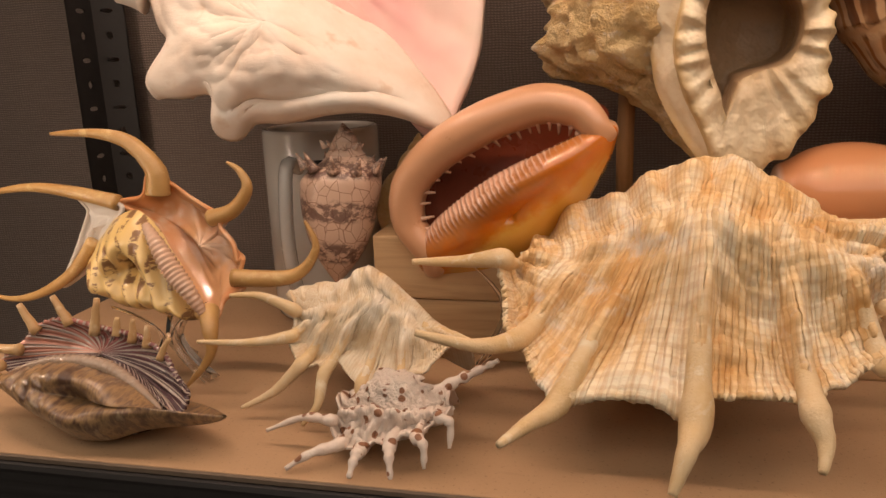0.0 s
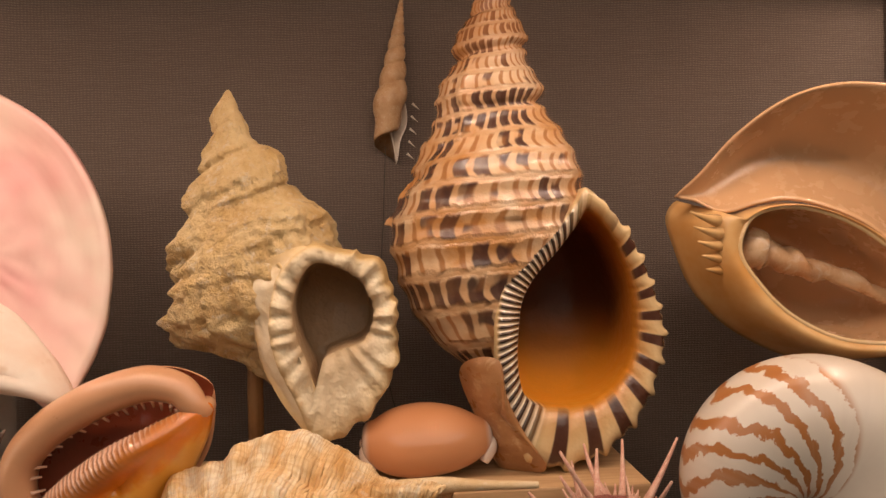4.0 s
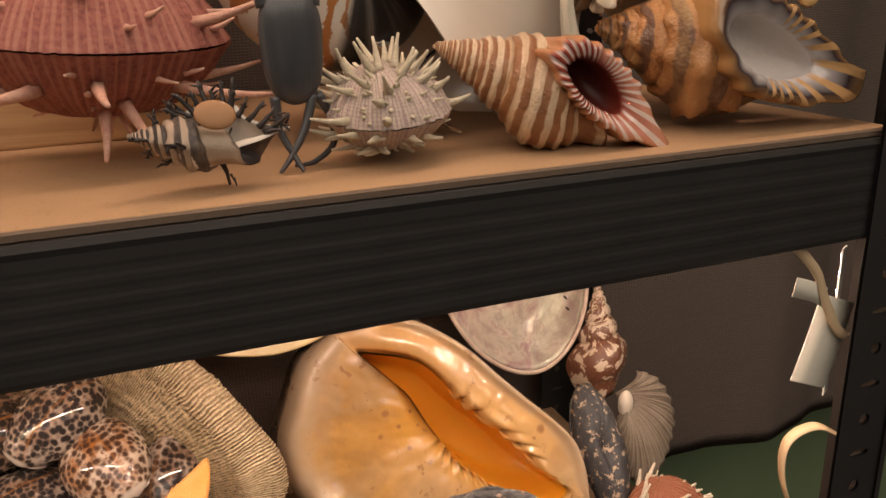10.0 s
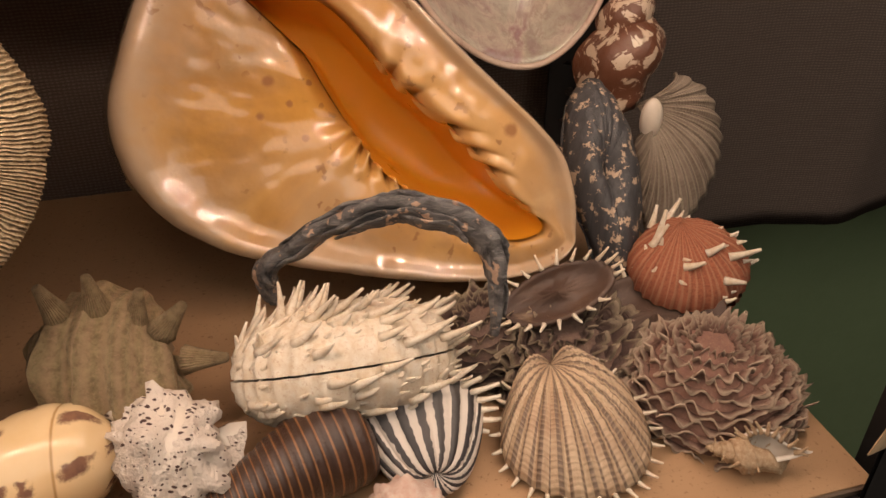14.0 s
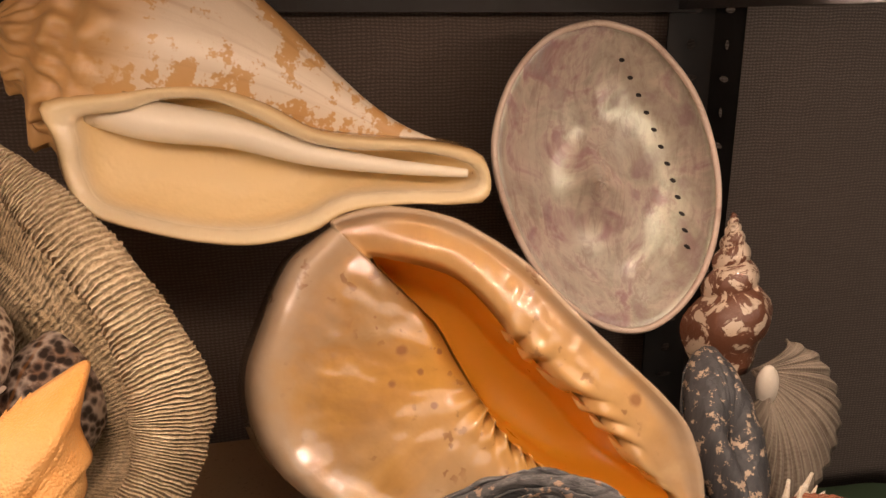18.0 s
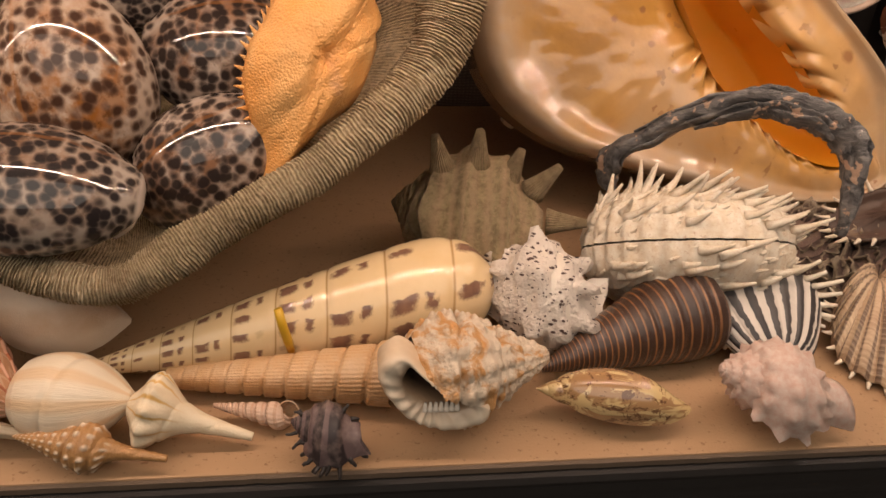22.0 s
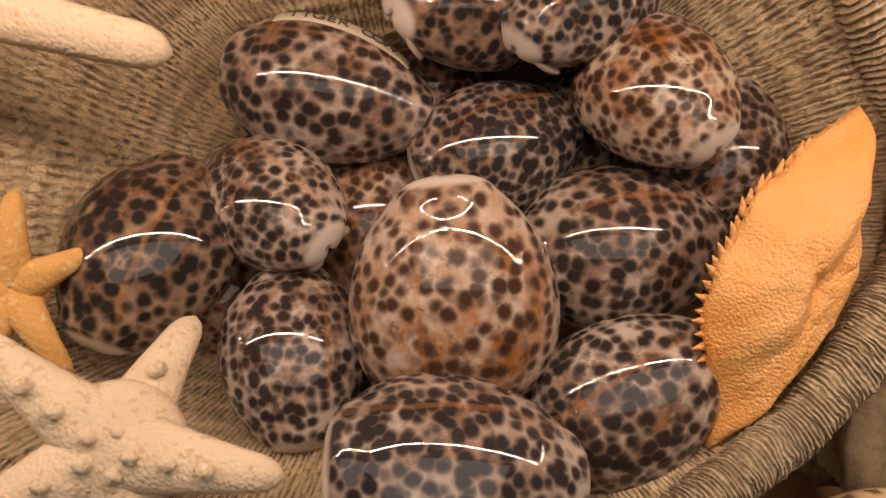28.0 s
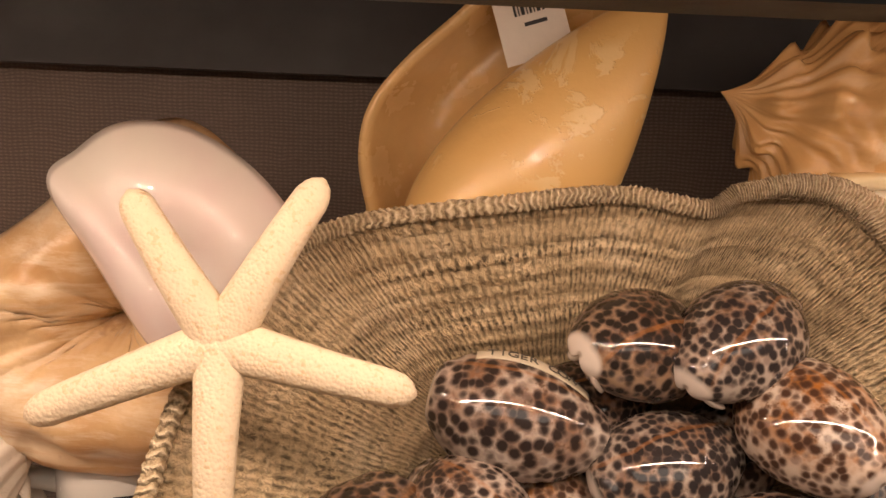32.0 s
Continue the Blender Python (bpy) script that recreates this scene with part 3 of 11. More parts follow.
def lathe(name, label, A, B, profile, mat, whorls=6, grow=1.3, dent=0.06, relief=None, nu=130, nv=48, face=(0, -1, 0), bend=0.0):
    """A spindle-shaped shell from its apex A to its lower end B: (place, radius) pairs, wound with a sunken suture."""
    ps = curve_pts([(q, r, 0) for q, r in profile], nu * 2, False)
    G_ = grow ** whorls

    def radius(q):
        for a, b in zip(ps, ps[1:]):
            if b.x >= q:
                return a.y + (b.y - a.y) * (q - a.x) / max(1e-6, b.x - a.x)
        return ps[-1].y

    def wind(q, ang):
        return whorls * math.log(1 + q * (G_ - 1)) / math.log(G_) + ang / (2 * math.pi)
    rows = []
    for i in range(nu + 1):
        q = i / nu
        r0, row = max(1e-4, radius(q)), []
        for j in range(nv):
            ang = 2 * math.pi * j / nv
            w = wind(q, ang)
            f = w % 1.0
            r = r0 * (1 - dent * bell(min(f, 1 - f), 0.07) - 0.4 * dent * (f - 0.5))
            if relief:
                r += r0 * relief(w, f, ang, q)
            row.append(Vector((r * math.cos(ang) + bend * math.sin(math.pi * q), r * math.sin(ang), q)))
        rows.append(row)
    b_ = bmesh.new()
    grid(b_, rows, True, lambda i, j: (j / nv, wind(i / nu, 0) + j / nv), True, True)
    bmesh.ops.recalc_face_normals(b_, faces=b_.faces)
    ob = tagged(part(name, b_, mat), label, "seashell")
    ob.matrix_basis = frame_between(A, B, face)
    return ob


def outline_shell(A, B, left, right, sutures, flat=0.8, slant=0.5, cord=(0.015, 0.07), relief=None, nu=220, nv=180, face=(0, -1, 0)):
    """A whorled shell from apex A to base B whose two sides follow the outlines (x, z); sutures: places along the axis on its front where whorls meet.
    Returns (mesh, frame); u runs round it, v counts the spiral cords."""
    a, b = Vector((A[0], 0, A[2])), Vector((B[0], 0, B[2]))
    ax = b - a
    L_ = ax.length
    d = ax / L_
    s = Vector((d.z, 0, -d.x))

    def prof(pts):
        pr = sorted(((Vector((x, 0, z)) - a).dot(d) / L_, abs((Vector((x, 0, z)) - a).dot(s)) / L_) for x, z in pts)
        return curve_pts([(0.0, 0.004, 0)] + [(q, r, 0) for q, r in pr if 0.004 < q < 0.995] + [(1.0, 0.012, 0)], 400, False)

    def at(ps, q):
        for p, r in zip(ps, ps[1:]):
            if r.x >= q:
                return max(0.003, p.y + (r.y - p.y) * (q - p.x) / max(1e-6, r.x - p.x))
        return 0.012
    PL, PR = prof(left), prof(right)
    st = [-0.04] + list(sutures) + [1.25]

    def wind(q):
        for k in range(len(st) - 1):
            if q < st[k + 1]:
                return k + (q - st[k]) / (st[k + 1] - st[k])
        return len(st) - 1.0
    rows, vs = [], []
    for i in range(nu + 1):
        q = (i / nu) ** 1.15
        l, r = at(PL, q), at(PR, q)
        row, vv = [], []
        for j in range(nv + 1):
            f = j / nv
            an = math.pi / 2 + 2 * math.pi * f
            w = wind(q) + slant * (0.5 - f)
            v = math.log(cord[0] + cord[1] * max(0.0, q)) / cord[1] + slant * (0.5 - f) * 2.2
            h = relief(w, w % 1.0, an, q, v) if relief else 0.0
            k = 1 - 0.17 * bell(min(w % 1.0, 1 - w % 1.0), 0.07) * (q < 0.6) + h
            c_, s_ = math.cos(an), math.sin(an)
            row.append(Vector(((l if c_ > 0 else r) * c_ * k, flat * 0.5 * (l + r) * s_ * k, q)))
            vv.append((f, v))
        rows.append(row)
        vs.append(vv)
    m_ = bmesh.new()
    grid(m_, rows, False, lambda i, j: vs[i][j])
    bmesh.ops.recalc_face_normals(m_, faces=m_.faces)
    return m_, frame_between(A, B, face)


def fan(c, rim, bulge, nq=22, nt=96, ribs=0, amp=0.0, fn=None, closed=False, start=0.002, wob=0.0):
    """A ribbed sheet from a hub to a rim, arched by bulge; fn(q, f) adds to the height."""
    c, bulge = Vector(c), Vector(bulge)
    bn = bulge.normalized() if bulge.length else Vector((0, 0, 1))
    R_ = curve_pts(rim, nt, closed)
    rows = []
    for i in range(nq + 1):
        q = start + (1 - start) * i / nq
        row = []
        for j, r in enumerate(R_):
            f = j / nt
            h = amp * q * math.cos(2 * math.pi * ribs * f) if ribs else 0.0
            if wob:
                h += wob * noise.noise((r.x * 60 * q, r.y * 60 * q, r.z * 60 * q + 3))
            if fn:
                h += fn(q, f)
            row.append(c + (r - c) * q + bulge * (math.sin(math.pi * min(1, q * 0.98 + 0.0)) ** 0.8) + bn * h)
        rows.append(row)
    b = bmesh.new()
    grid(b, rows, closed, lambda i, j: (i / nq, j / nt))
    bmesh.ops.recalc_face_normals(b, faces=b.faces)
    return b, rows


# ---- shell materials ----
def spotted(name, ground, mottle, spot, scale=12.0, size=(0.26, 0.44), seed=0.0, brown=0.5):
    """A glossy cowrie: dark soft-edged spots in two depths over a pale ground, amber clouds on the back, the base and ends white."""
    n = Nodes(name)
    o = n.obj()
    r = n.rnd()
    add = n.t.nodes.new("ShaderNodeVectorMath")
    add.operation = "ADD"
    n.put(add.inputs[0], o)
    n.put(add.inputs[1], n.join(n.math("MULTIPLY", r, 7.0), n.math("ADD", n.math("MULTIPLY", r, 3.0), seed), seed * 0.3))
    oo = add.outputs[0]
    sx = n.sep(o)
    z = sx[2]
    warp = n.math("MULTIPLY", n.math("SUBTRACT", n.noise(oo, 5, 3), 0.5), 0.06)
    so = n.sep(oo)
    ov = n.join(n.math("ADD", so[0], warp), n.math("ADD", so[1], warp), n.math("SUBTRACT", so[2], warp))
    back = n.step(n.math("ADD", z, n.math("MULTIPLY", n.math("SUBTRACT", n.noise(oo, 3.2, 3), 0.5), 0.55)), 0.02, 0.34)
    c = n.mix(n.noise(oo, 3.0, 3), ground, tuple(v * 0.80 for v in ground))
    cloud = n.math("MULTIPLY", n.math("MULTIPLY", back, n.step(n.noise(oo, 5.0, 4, 0.65), 0.34, 0.62)), brown)
    c = n.mix(cloud, c, mottle)
    c = n.mix(n.math("MULTIPLY", n.math("MULTIPLY", back, n.step(n.noise(oo, 11, 4, 0.7), 0.50, 0.68)), brown), c, tuple(v * 0.35 for v in mottle))
    faint = n.voronoi(n.mapping(ov, (1, 1, 1), (0.31, 0.17, 0.23)), scale * 0.85, rand=1.0)
    c = n.mix(n.math("MULTIPLY", n.math("SUBTRACT", 1.0, n.step(faint, 0.20, 0.46)), 0.62), c, (0.15, 0.105, 0.09))
    d1 = n.voronoi(ov, scale, rand=0.85)
    grow = n.math("ADD", n.math("MULTIPLY", n.math("SUBTRACT", n.noise(oo, 3.0, 2), 0.5), 0.34), n.math("ADD", n.math("MULTIPLY", back, 0.07), n.math("MULTIPLY", n.math("SUBTRACT", n.noise(oo, 26, 3, 0.6), 0.5), 0.14)))
    dd = n.math("SUBTRACT", d1, grow)
    c = n.mix(n.math("MULTIPLY", n.math("SUBTRACT", 1.0, n.step(dd, size[0], size[1] + 0.14)), 0.55), c, tuple(0.4 * m_ + 0.05 for m_ in mottle))
    c = n.mix(n.math("MULTIPLY", n.math("SUBTRACT", 1.0, n.step(dd, *size)), 0.97), c, spot)
    line = n.math("SUBTRACT", 1.0, n.step(n.math("ABSOLUTE", n.math("SUBTRACT", sx[1], n.math("ADD", 0.10, n.math("MULTIPLY", n.noise(o, 3, 2), 0.10)))), 0.006, 0.018))
    c = n.mix(n.math("MULTIPLY", n.math("MULTIPLY", line, back), 0.35 * brown), c, (0.36, 0.14, 0.03))
    edge = n.math("ADD", z, n.math("MULTIPLY", n.noise(o, 5, 2), 0.08))
    edge = n.math("SUBTRACT", edge, n.math("MULTIPLY", n.step(n.math("ABSOLUTE", sx[0]), 0.43, 0.52), 0.34))
    c = n.mix(n.step(edge, -0.20, -0.04), (0.64, 0.56, 0.49), c)
    return n.done(c, 0.55, n.bump(n.noise(o, 14, 3), 0.04, 0.004), 1.0, 0.0, 0.0, 0.10)


def lined(name, light, lines, count, axis="Y", width=(0.35, 0.6), wobble=1.5, gloss=0.3, rough=0.35, second=None, bump=0.25):
    """Spiral or axial lines in the shell's own coordinates."""
    n = Nodes(name)
    u, o = n.uv(), n.obj()
    w = n.wave(u, count / 6.283 * 3.1416 / 1.0 / 3.1416 * 1.0, wobble, 3, 3.0, axis)
    c = n.mix(n.step(w, *width), light, lines)
    c = n.mix(n.ramp(n.noise(o, 7, 4), (0.45, 0.0), (0.7, 0.55)), c, second or tuple(v * 0.6 for v in light))
    return n.done(c, rough, n.bump(n.math("ADD", w, n.noise(o, 80, 3)), bump, 0.004), gloss)


WHITE_SHELL = chalky("white_shell", (0.72, 0.64, 0.55), (0.58, 0.47, 0.37), (0.45, 0.33, 0.24), 0.5)
PORCELAIN = plain("porcelain_lining", (0.74, 0.66, 0.57), 0.2, 0, 0.6, 0.1, 60, 0.05)
TAN_IN = plain("tan_lining", (0.55, 0.36, 0.22), 0.25, 0, 0.5, 0.2, 40, 0.05)


# ---- upper shelf ----
def triton():
    n = Nodes("triton_shell")
    u, o = n.uv(), n.obj()
    wv = n.math("MULTIPLY", n.math("SUBTRACT", n.noise(o, 7, 3), 0.5), 1.6)
    cell = n.sep(n.mapping(u, (31, 1, 1)))
    lift = n.math("MULTIPLY", n.math("SUBTRACT", n.noise(o, 11, 3), 0.5), 0.30)
    vy = n.math("ADD", cell[1], lift)
    row = n.math("FLOOR", vy)
    fy = n.math("FRACT", vy)
    ph = n.math("ADD", n.math("ADD", cell[0], wv), n.node("ShaderNodeTexWhiteNoise", 0, Vector=n.join(row, 1.7, 5.0)))
    col = n.math("FLOOR", ph)
    fx = n.math("FRACT", ph)
    dy = n.math("MULTIPLY", n.math("SUBTRACT", fy, 0.5), 2.0)
    arc = n.math("ADD", fx, n.math("MULTIPLY", n.math("MULTIPLY", dy, dy), 0.32))
    wn = n.node("ShaderNodeTexWhiteNoise", 0, Vector=n.join(col, row, 3.0))
    clus = n.noise(n.mapping(u, (7.0, 0.55, 1)), 1.0, 2)
    inrow = n.math("SUBTRACT", 1.0, n.step(n.math("ADD", n.math("ABSOLUTE", dy), n.math("MULTIPLY", n.math("SUBTRACT", n.noise(o, 50, 3), 0.5), 0.5)), 0.60, 0.92))
    thin = n.math("MULTIPLY", n.step(arc, 0.22, 0.34), n.math("SUBTRACT", 1.0, n.step(arc, 0.52, 0.66)))
    thick = n.math("MULTIPLY", n.step(arc, 0.18, 0.28), n.math("SUBTRACT", 1.0, n.step(arc, 0.86, 0.98)))
    pick = n.step(n.math("ADD", n.math("MULTIPLY", wn, 0.42), clus), 0.70, 0.76)
    c = n.mix(n.ramp(n.noise(o, 6, 4, 0.6), (0.38, 0.0), (0.62, 1.0)), (0.70, 0.52, 0.34), (0.52, 0.25, 0.085))
    c = n.mix(n.math("MULTIPLY", n.math("MULTIPLY", thin, inrow), 0.85), c, (0.30, 0.12, 0.035))
    c = n.mix(n.math("MULTIPLY", n.math("MULTIPLY", thick, inrow), n.math("MULTIPLY", pick, 0.92)), c, (0.055, 0.026, 0.024))
    c = n.mix(n.math("MULTIPLY", n.step(n.math("ABSOLUTE", dy), 0.80, 0.97), 0.22), c, (0.40, 0.20, 0.07))
    c = n.mix(n.ramp(n.noise(o, 4, 4, 0.7), (0.48, 0.0), (0.70, 0.55)), c, (0.34, 0.14, 0.04))
    c = n.mix(n.math("SUBTRACT", 0.55, n.math("MULTIPLY", n.step(n.sep(o)[2], 0.10, 0.32), 0.55)), c, (0.36, 0.15, 0.05))
    h = n.math("ADD", n.math("MULTIPLY", inrow, 0.9), n.math("MULTIPLY", n.noise(o, 34, 4), 0.45))
    skin = n.done(c, 0.24, n.bump(h, 0.5, 0.005), 0.7)
    # throat shade and the glow low in it are painted into these colours
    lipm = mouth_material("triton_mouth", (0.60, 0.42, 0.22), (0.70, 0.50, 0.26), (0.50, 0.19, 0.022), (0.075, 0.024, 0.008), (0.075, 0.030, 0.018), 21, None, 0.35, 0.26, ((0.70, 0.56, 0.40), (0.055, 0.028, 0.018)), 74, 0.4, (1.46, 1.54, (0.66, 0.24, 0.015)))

    def rel(w, f, an, q, v):
        bead = 0.5 + 0.5 * math.cos(26 * an + 1.3 * math.sin(v))
        cord = 0.016 * math.cos(2 * math.pi * v) + (0.022 if q < 0.36 else 0.006) * bead * max(0, math.cos(2 * math.pi * v))
        varix = 0.07 * bell(wrap(an - 3.6 - 0.9 * int(w)), 0.10) + 0.05 * bell(wrap(an - 5.9 - 1.7 * int(w)), 0.08)
        return cord * smooth01(q / 0.08) + varix * smooth01(q / 0.1) * (q < 0.52) + 0.03 * noise.noise((q * 9, an * 2, 4))

    left = [(0.2369, 1.838), (0.227, 1.810), (0.212, 1.782), (0.209, 1.760), (0.196, 1.736), (0.191, 1.706), (0.176, 1.684), (0.158, 1.660), (0.1496, 1.6205), (0.1511, 1.5854), (0.1638, 1.5448), (0.1853, 1.5111), (0.2173, 1.4816), (0.237, 1.455)]
    right = [(0.2651, 1.8388), (0.268, 1.812), (0.279, 1.784), (0.278, 1.763), (0.292, 1.738), (0.294, 1.716), (0.312, 1.692), (0.324, 1.668), (0.326, 1.643), (0.325, 1.580), (0.318, 1.510), (0.296, 1.450), (0.270, 1.415)]
    outer, m = outline_shell((0.2512, 0.285, 1.850), (0.2560, 0.270, 1.3985), left, right, (0.09, 0.175, 0.295), 0.86, 0.6, (0.022, 0.066), rel, 260, 200)
    rim = [(0.317, 1.643), (0.337, 1.626), (0.354, 1.605), (0.369, 1.577), (0.382, 1.542), (0.388, 1.512), (0.382, 1.482), (0.369, 1.453), (0.350, 1.429), (0.325, 1.413), (0.296, 1.405), (0.267, 1.410), (0.248, 1.433), (0.239, 1.463), (0.235, 1.497), (0.235, 1.535), (0.241, 1.562), (0.264, 1.585), (0.291, 1.611), (0.308, 1.633)]
    hole = [(0.319, 1.623), (0.336, 1.609), (0.351, 1.585), (0.361, 1.558), (0.364, 1.530), (0.362, 1.500), (0.351, 1.476), (0.333, 1.460), (0.312, 1.453), (0.287, 1.454), (0.269, 1.459), (0.258, 1.471), (0.254, 1.496), (0.255, 1.520), (0.259, 1.547), (0.271, 1.568), (0.291, 1.589), (0.309, 1.611)]
    opened(outer, m, rim, 9.0, 0.97)
    t = shell_thing("triton_shell", "large glossy triton shell with brown crescents and a deep orange mouth", "seashell", m, outer, skin)

    def wavy(f):
        right = 1 - smooth01((f - 0.18) / 0.05) * (1 - smooth01((f - 0.66) / 0.05))
        return (0.05 * max(0.0, math.cos(2 * math.pi * 21 * f - 2.6)) ** 3 + 0.010 * math.cos(2 * math.pi * 42 * f)) * right
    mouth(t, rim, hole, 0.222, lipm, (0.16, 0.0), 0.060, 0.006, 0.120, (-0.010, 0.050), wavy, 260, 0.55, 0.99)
    b, rows = fan((0.238, 0.212, 1.452), [(0.236, 0.200, 1.500), (0.214, 0.214, 1.500), (0.206, 0.236, 1.482), (0.222, 0.244, 1.440), (0.240, 0.240, 1.400), (0.266, 0.226, 1.398), (0.276, 0.212, 1.408), (0.256, 0.204, 1.440), (0.242, 0.200, 1.470)], Vector((0, -0.007, 0)), 16, 80, 0, 0, lambda q, f: 0.0016 * noise.noise((q * 5, f * 12, 2)), True)
    part("foot", b, chalky("triton_foot", (0.44, 0.22, 0.09), (0.30, 0.13, 0.05), (0.60, 0.40, 0.22), 0.35, 60, 0.0, 0.4), t, "smooth brown base", m=t.matrix_basis.inverted())


triton()


def bonnet():
    n = Nodes("bonnet_skin")
    o, u = n.obj(), n.uv()
    c = n.mix(n.ramp(n.noise(o, 9, 6, 0.7), (0.35, 0.0), (0.68, 1.0)), (0.74, 0.57, 0.31), (0.58, 0.36, 0.13))
    c = n.mix(n.ramp(n.noise(o, 30, 4, 0.7), (0.55, 0.0), (0.72, 0.9)), c, (0.70, 0.60, 0.45))
    c = n.mix(n.ramp(n.noise(o, 14, 3, 0.6, 1.0), (0.62, 0.0), (0.72, 0.6)), c, (0.20, 0.11, 0.05))
    skin = n.done(c, 0.62, n.bump(n.noise(o, 46, 5, 0.7), 0.8, 0.012))

    def rel(w, f, an, q, v):
        lump = max(0.0, math.cos(11 * an + 2.0 * int(w))) ** 1.5
        h = 0.15 * lump * bell(f - 0.45, 0.20) * smooth01(q / 0.06) * (1 - 0.5 * smooth01((q - 0.40) / 0.2))
        h += 0.030 * math.cos(2 * math.pi * v * 0.9) * (0.5 + 0.5 * math.cos(30 * an))
        h += 0.075 * smooth01((q - 0.42) / 0.15) * math.cos(24 * an + 3 * noise.noise((an * 2, q * 5, 0))) * (0.6 + 0.4 * math.cos(2 * math.pi * v))
        return h + 0.10 * noise.noise((q * 16, an * 2.5, 1)) + 0.06 * noise.noise((q * 42, an * 7, 2))

    left = [(0.0001, 1.7347), (-0.0105, 1.7122), (-0.0105, 1.692), (-0.0200, 1.6668), (-0.0300, 1.6431), (-0.0300, 1.6217), (-0.0471, 1.5983), (-0.0545, 1.5724), (-0.0526, 1.5439), (-0.0424, 1.5245), (-0.0200, 1.5093), (0.010, 1.4990), (0.036, 1.480), (0.060, 1.455)]
    right = [(0.0092, 1.7348), (0.0204, 1.7098), (0.0265, 1.6953), (0.0437, 1.6855), (0.0600, 1.6611), (0.0690, 1.6405), (0.0891, 1.6314), (0.0957, 1.6116), (0.0980, 1.590), (0.100, 1.550), (0.100, 1.510), (0.098, 1.470)]
    outer, m = outline_shell((0.0047, 0.286, 1.7400), (0.0860, 0.262, 1.4300), left, right, (0.09, 0.19, 0.33), 0.78, 0.8, (0.03, 0.06), rel, 220, 200)
    rim = [(0.082, 1.597), (0.101, 1.593), (0.121, 1.589), (0.141, 1.580), (0.146, 1.568), (0.150, 1.545), (0.152, 1.522), (0.151, 1.503), (0.144, 1.480), (0.130, 1.458), (0.111, 1.443), (0.093, 1.4375), (0.080, 1.445), (0.070, 1.471), (0.057, 1.499), (0.050, 1.526), (0.052, 1.553), (0.060, 1.578)]
    hole = [(0.086, 1.5835), (0.1076, 1.579), (0.125, 1.566), (0.133, 1.5476), (0.131, 1.527), (0.1215, 1.516), (0.104, 1.511), (0.0900, 1.502), (0.0850, 1.478), (0.080, 1.4975), (0.0718, 1.5205), (0.068, 1.5456), (0.073, 1.568)]
    opened(outer, m, rim, 9.0, 0.94)
    t = shell_thing("frog_shell", "rugged cream and ochre knobbly frog shell propped on a dowel", "seashell", m, outer, skin)
    # last two colours paint the shade inside the mouth
    lipm = mouth_material("bonnet_mouth", (0.56, 0.38, 0.16), (0.75, 0.63, 0.44), (0.46, 0.32, 0.18), (0.30, 0.19, 0.105), None, 1, None, 0.12, 0.45, None, 1, 0.9)
    mouth(t, rim, hole, 0.206, lipm, (0.22, 0.0), 0.030, 0.002, 0.055, (-0.008, 0.006), lambda f: (0.030 * math.cos(2 * math.pi * 21 * f + 4 * noise.noise((f * 8, 1, 0))) + 0.09 * noise.noise((f * 16, 0, 0)) + 0.04 * noise.noise((f * 50, 0, 0))) * (f < 0.2 or f > 0.72), 260, 0.12, 1.05, 0.0042)
    n = Nodes("bonnet_callus")
    o = n.obj()
    c = n.mix(n.step(n.math("ADD", n.sep(n.uv())[0], n.math("MULTIPLY", n.noise(o, 60, 4), 0.5)), 0.95, 1.25), (0.74, 0.62, 0.44), (0.64, 0.45, 0.22))
    c = n.mix(n.ramp(n.noise(o, 40, 5, 0.7), (0.48, 0.0), (0.66, 0.6)), c, (0.60, 0.42, 0.20))
    b, rows = fan((0.060, 0.214, 1.530), [(0.080, 0.214, 1.598), (0.050, 0.214, 1.588), (0.022, 0.222, 1.572), (0.026, 0.228, 1.550), (0.034, 0.228, 1.520), (0.040, 0.226, 1.496), (0.060, 0.218, 1.462), (0.082, 0.212, 1.440), (0.088, 0.208, 1.470), (0.078, 0.206, 1.500), (0.068, 0.206, 1.535), (0.072, 0.208, 1.572)], Vector((0, -0.006, 0)), 18, 100, 0, 0, lambda q, f: 0.006 * noise.noise((q * 4, f * 9, 2)) * q + 0.0025 * noise.noise((q * 12, f * 30, 5)) * q, True)
    part("callus", b, n.done(c, 0.45, n.bump(n.noise(o, 220, 4), 0.5, 0.0012), 0.1), t, "cream inner lip", m=t.matrix_basis.inverted())
    # dowel that holds it
    s = thing("dowel", "thin wooden dowel standing behind a shell", "dowel")
    b = bmesh.new()
    tube(b, [(0.017, 0.318, ZU + 0.099), (0.017, 0.318, 1.46), (0.020, 0.318, 1.54)], [0.0075, 0.0075, 0.0075], 12)
    part("rod", b, wood_material("dowel_wood", (0.42, 0.24, 0.11), (0.30, 0.16, 0.07), (40, 40, 3)), s)


bonnet()


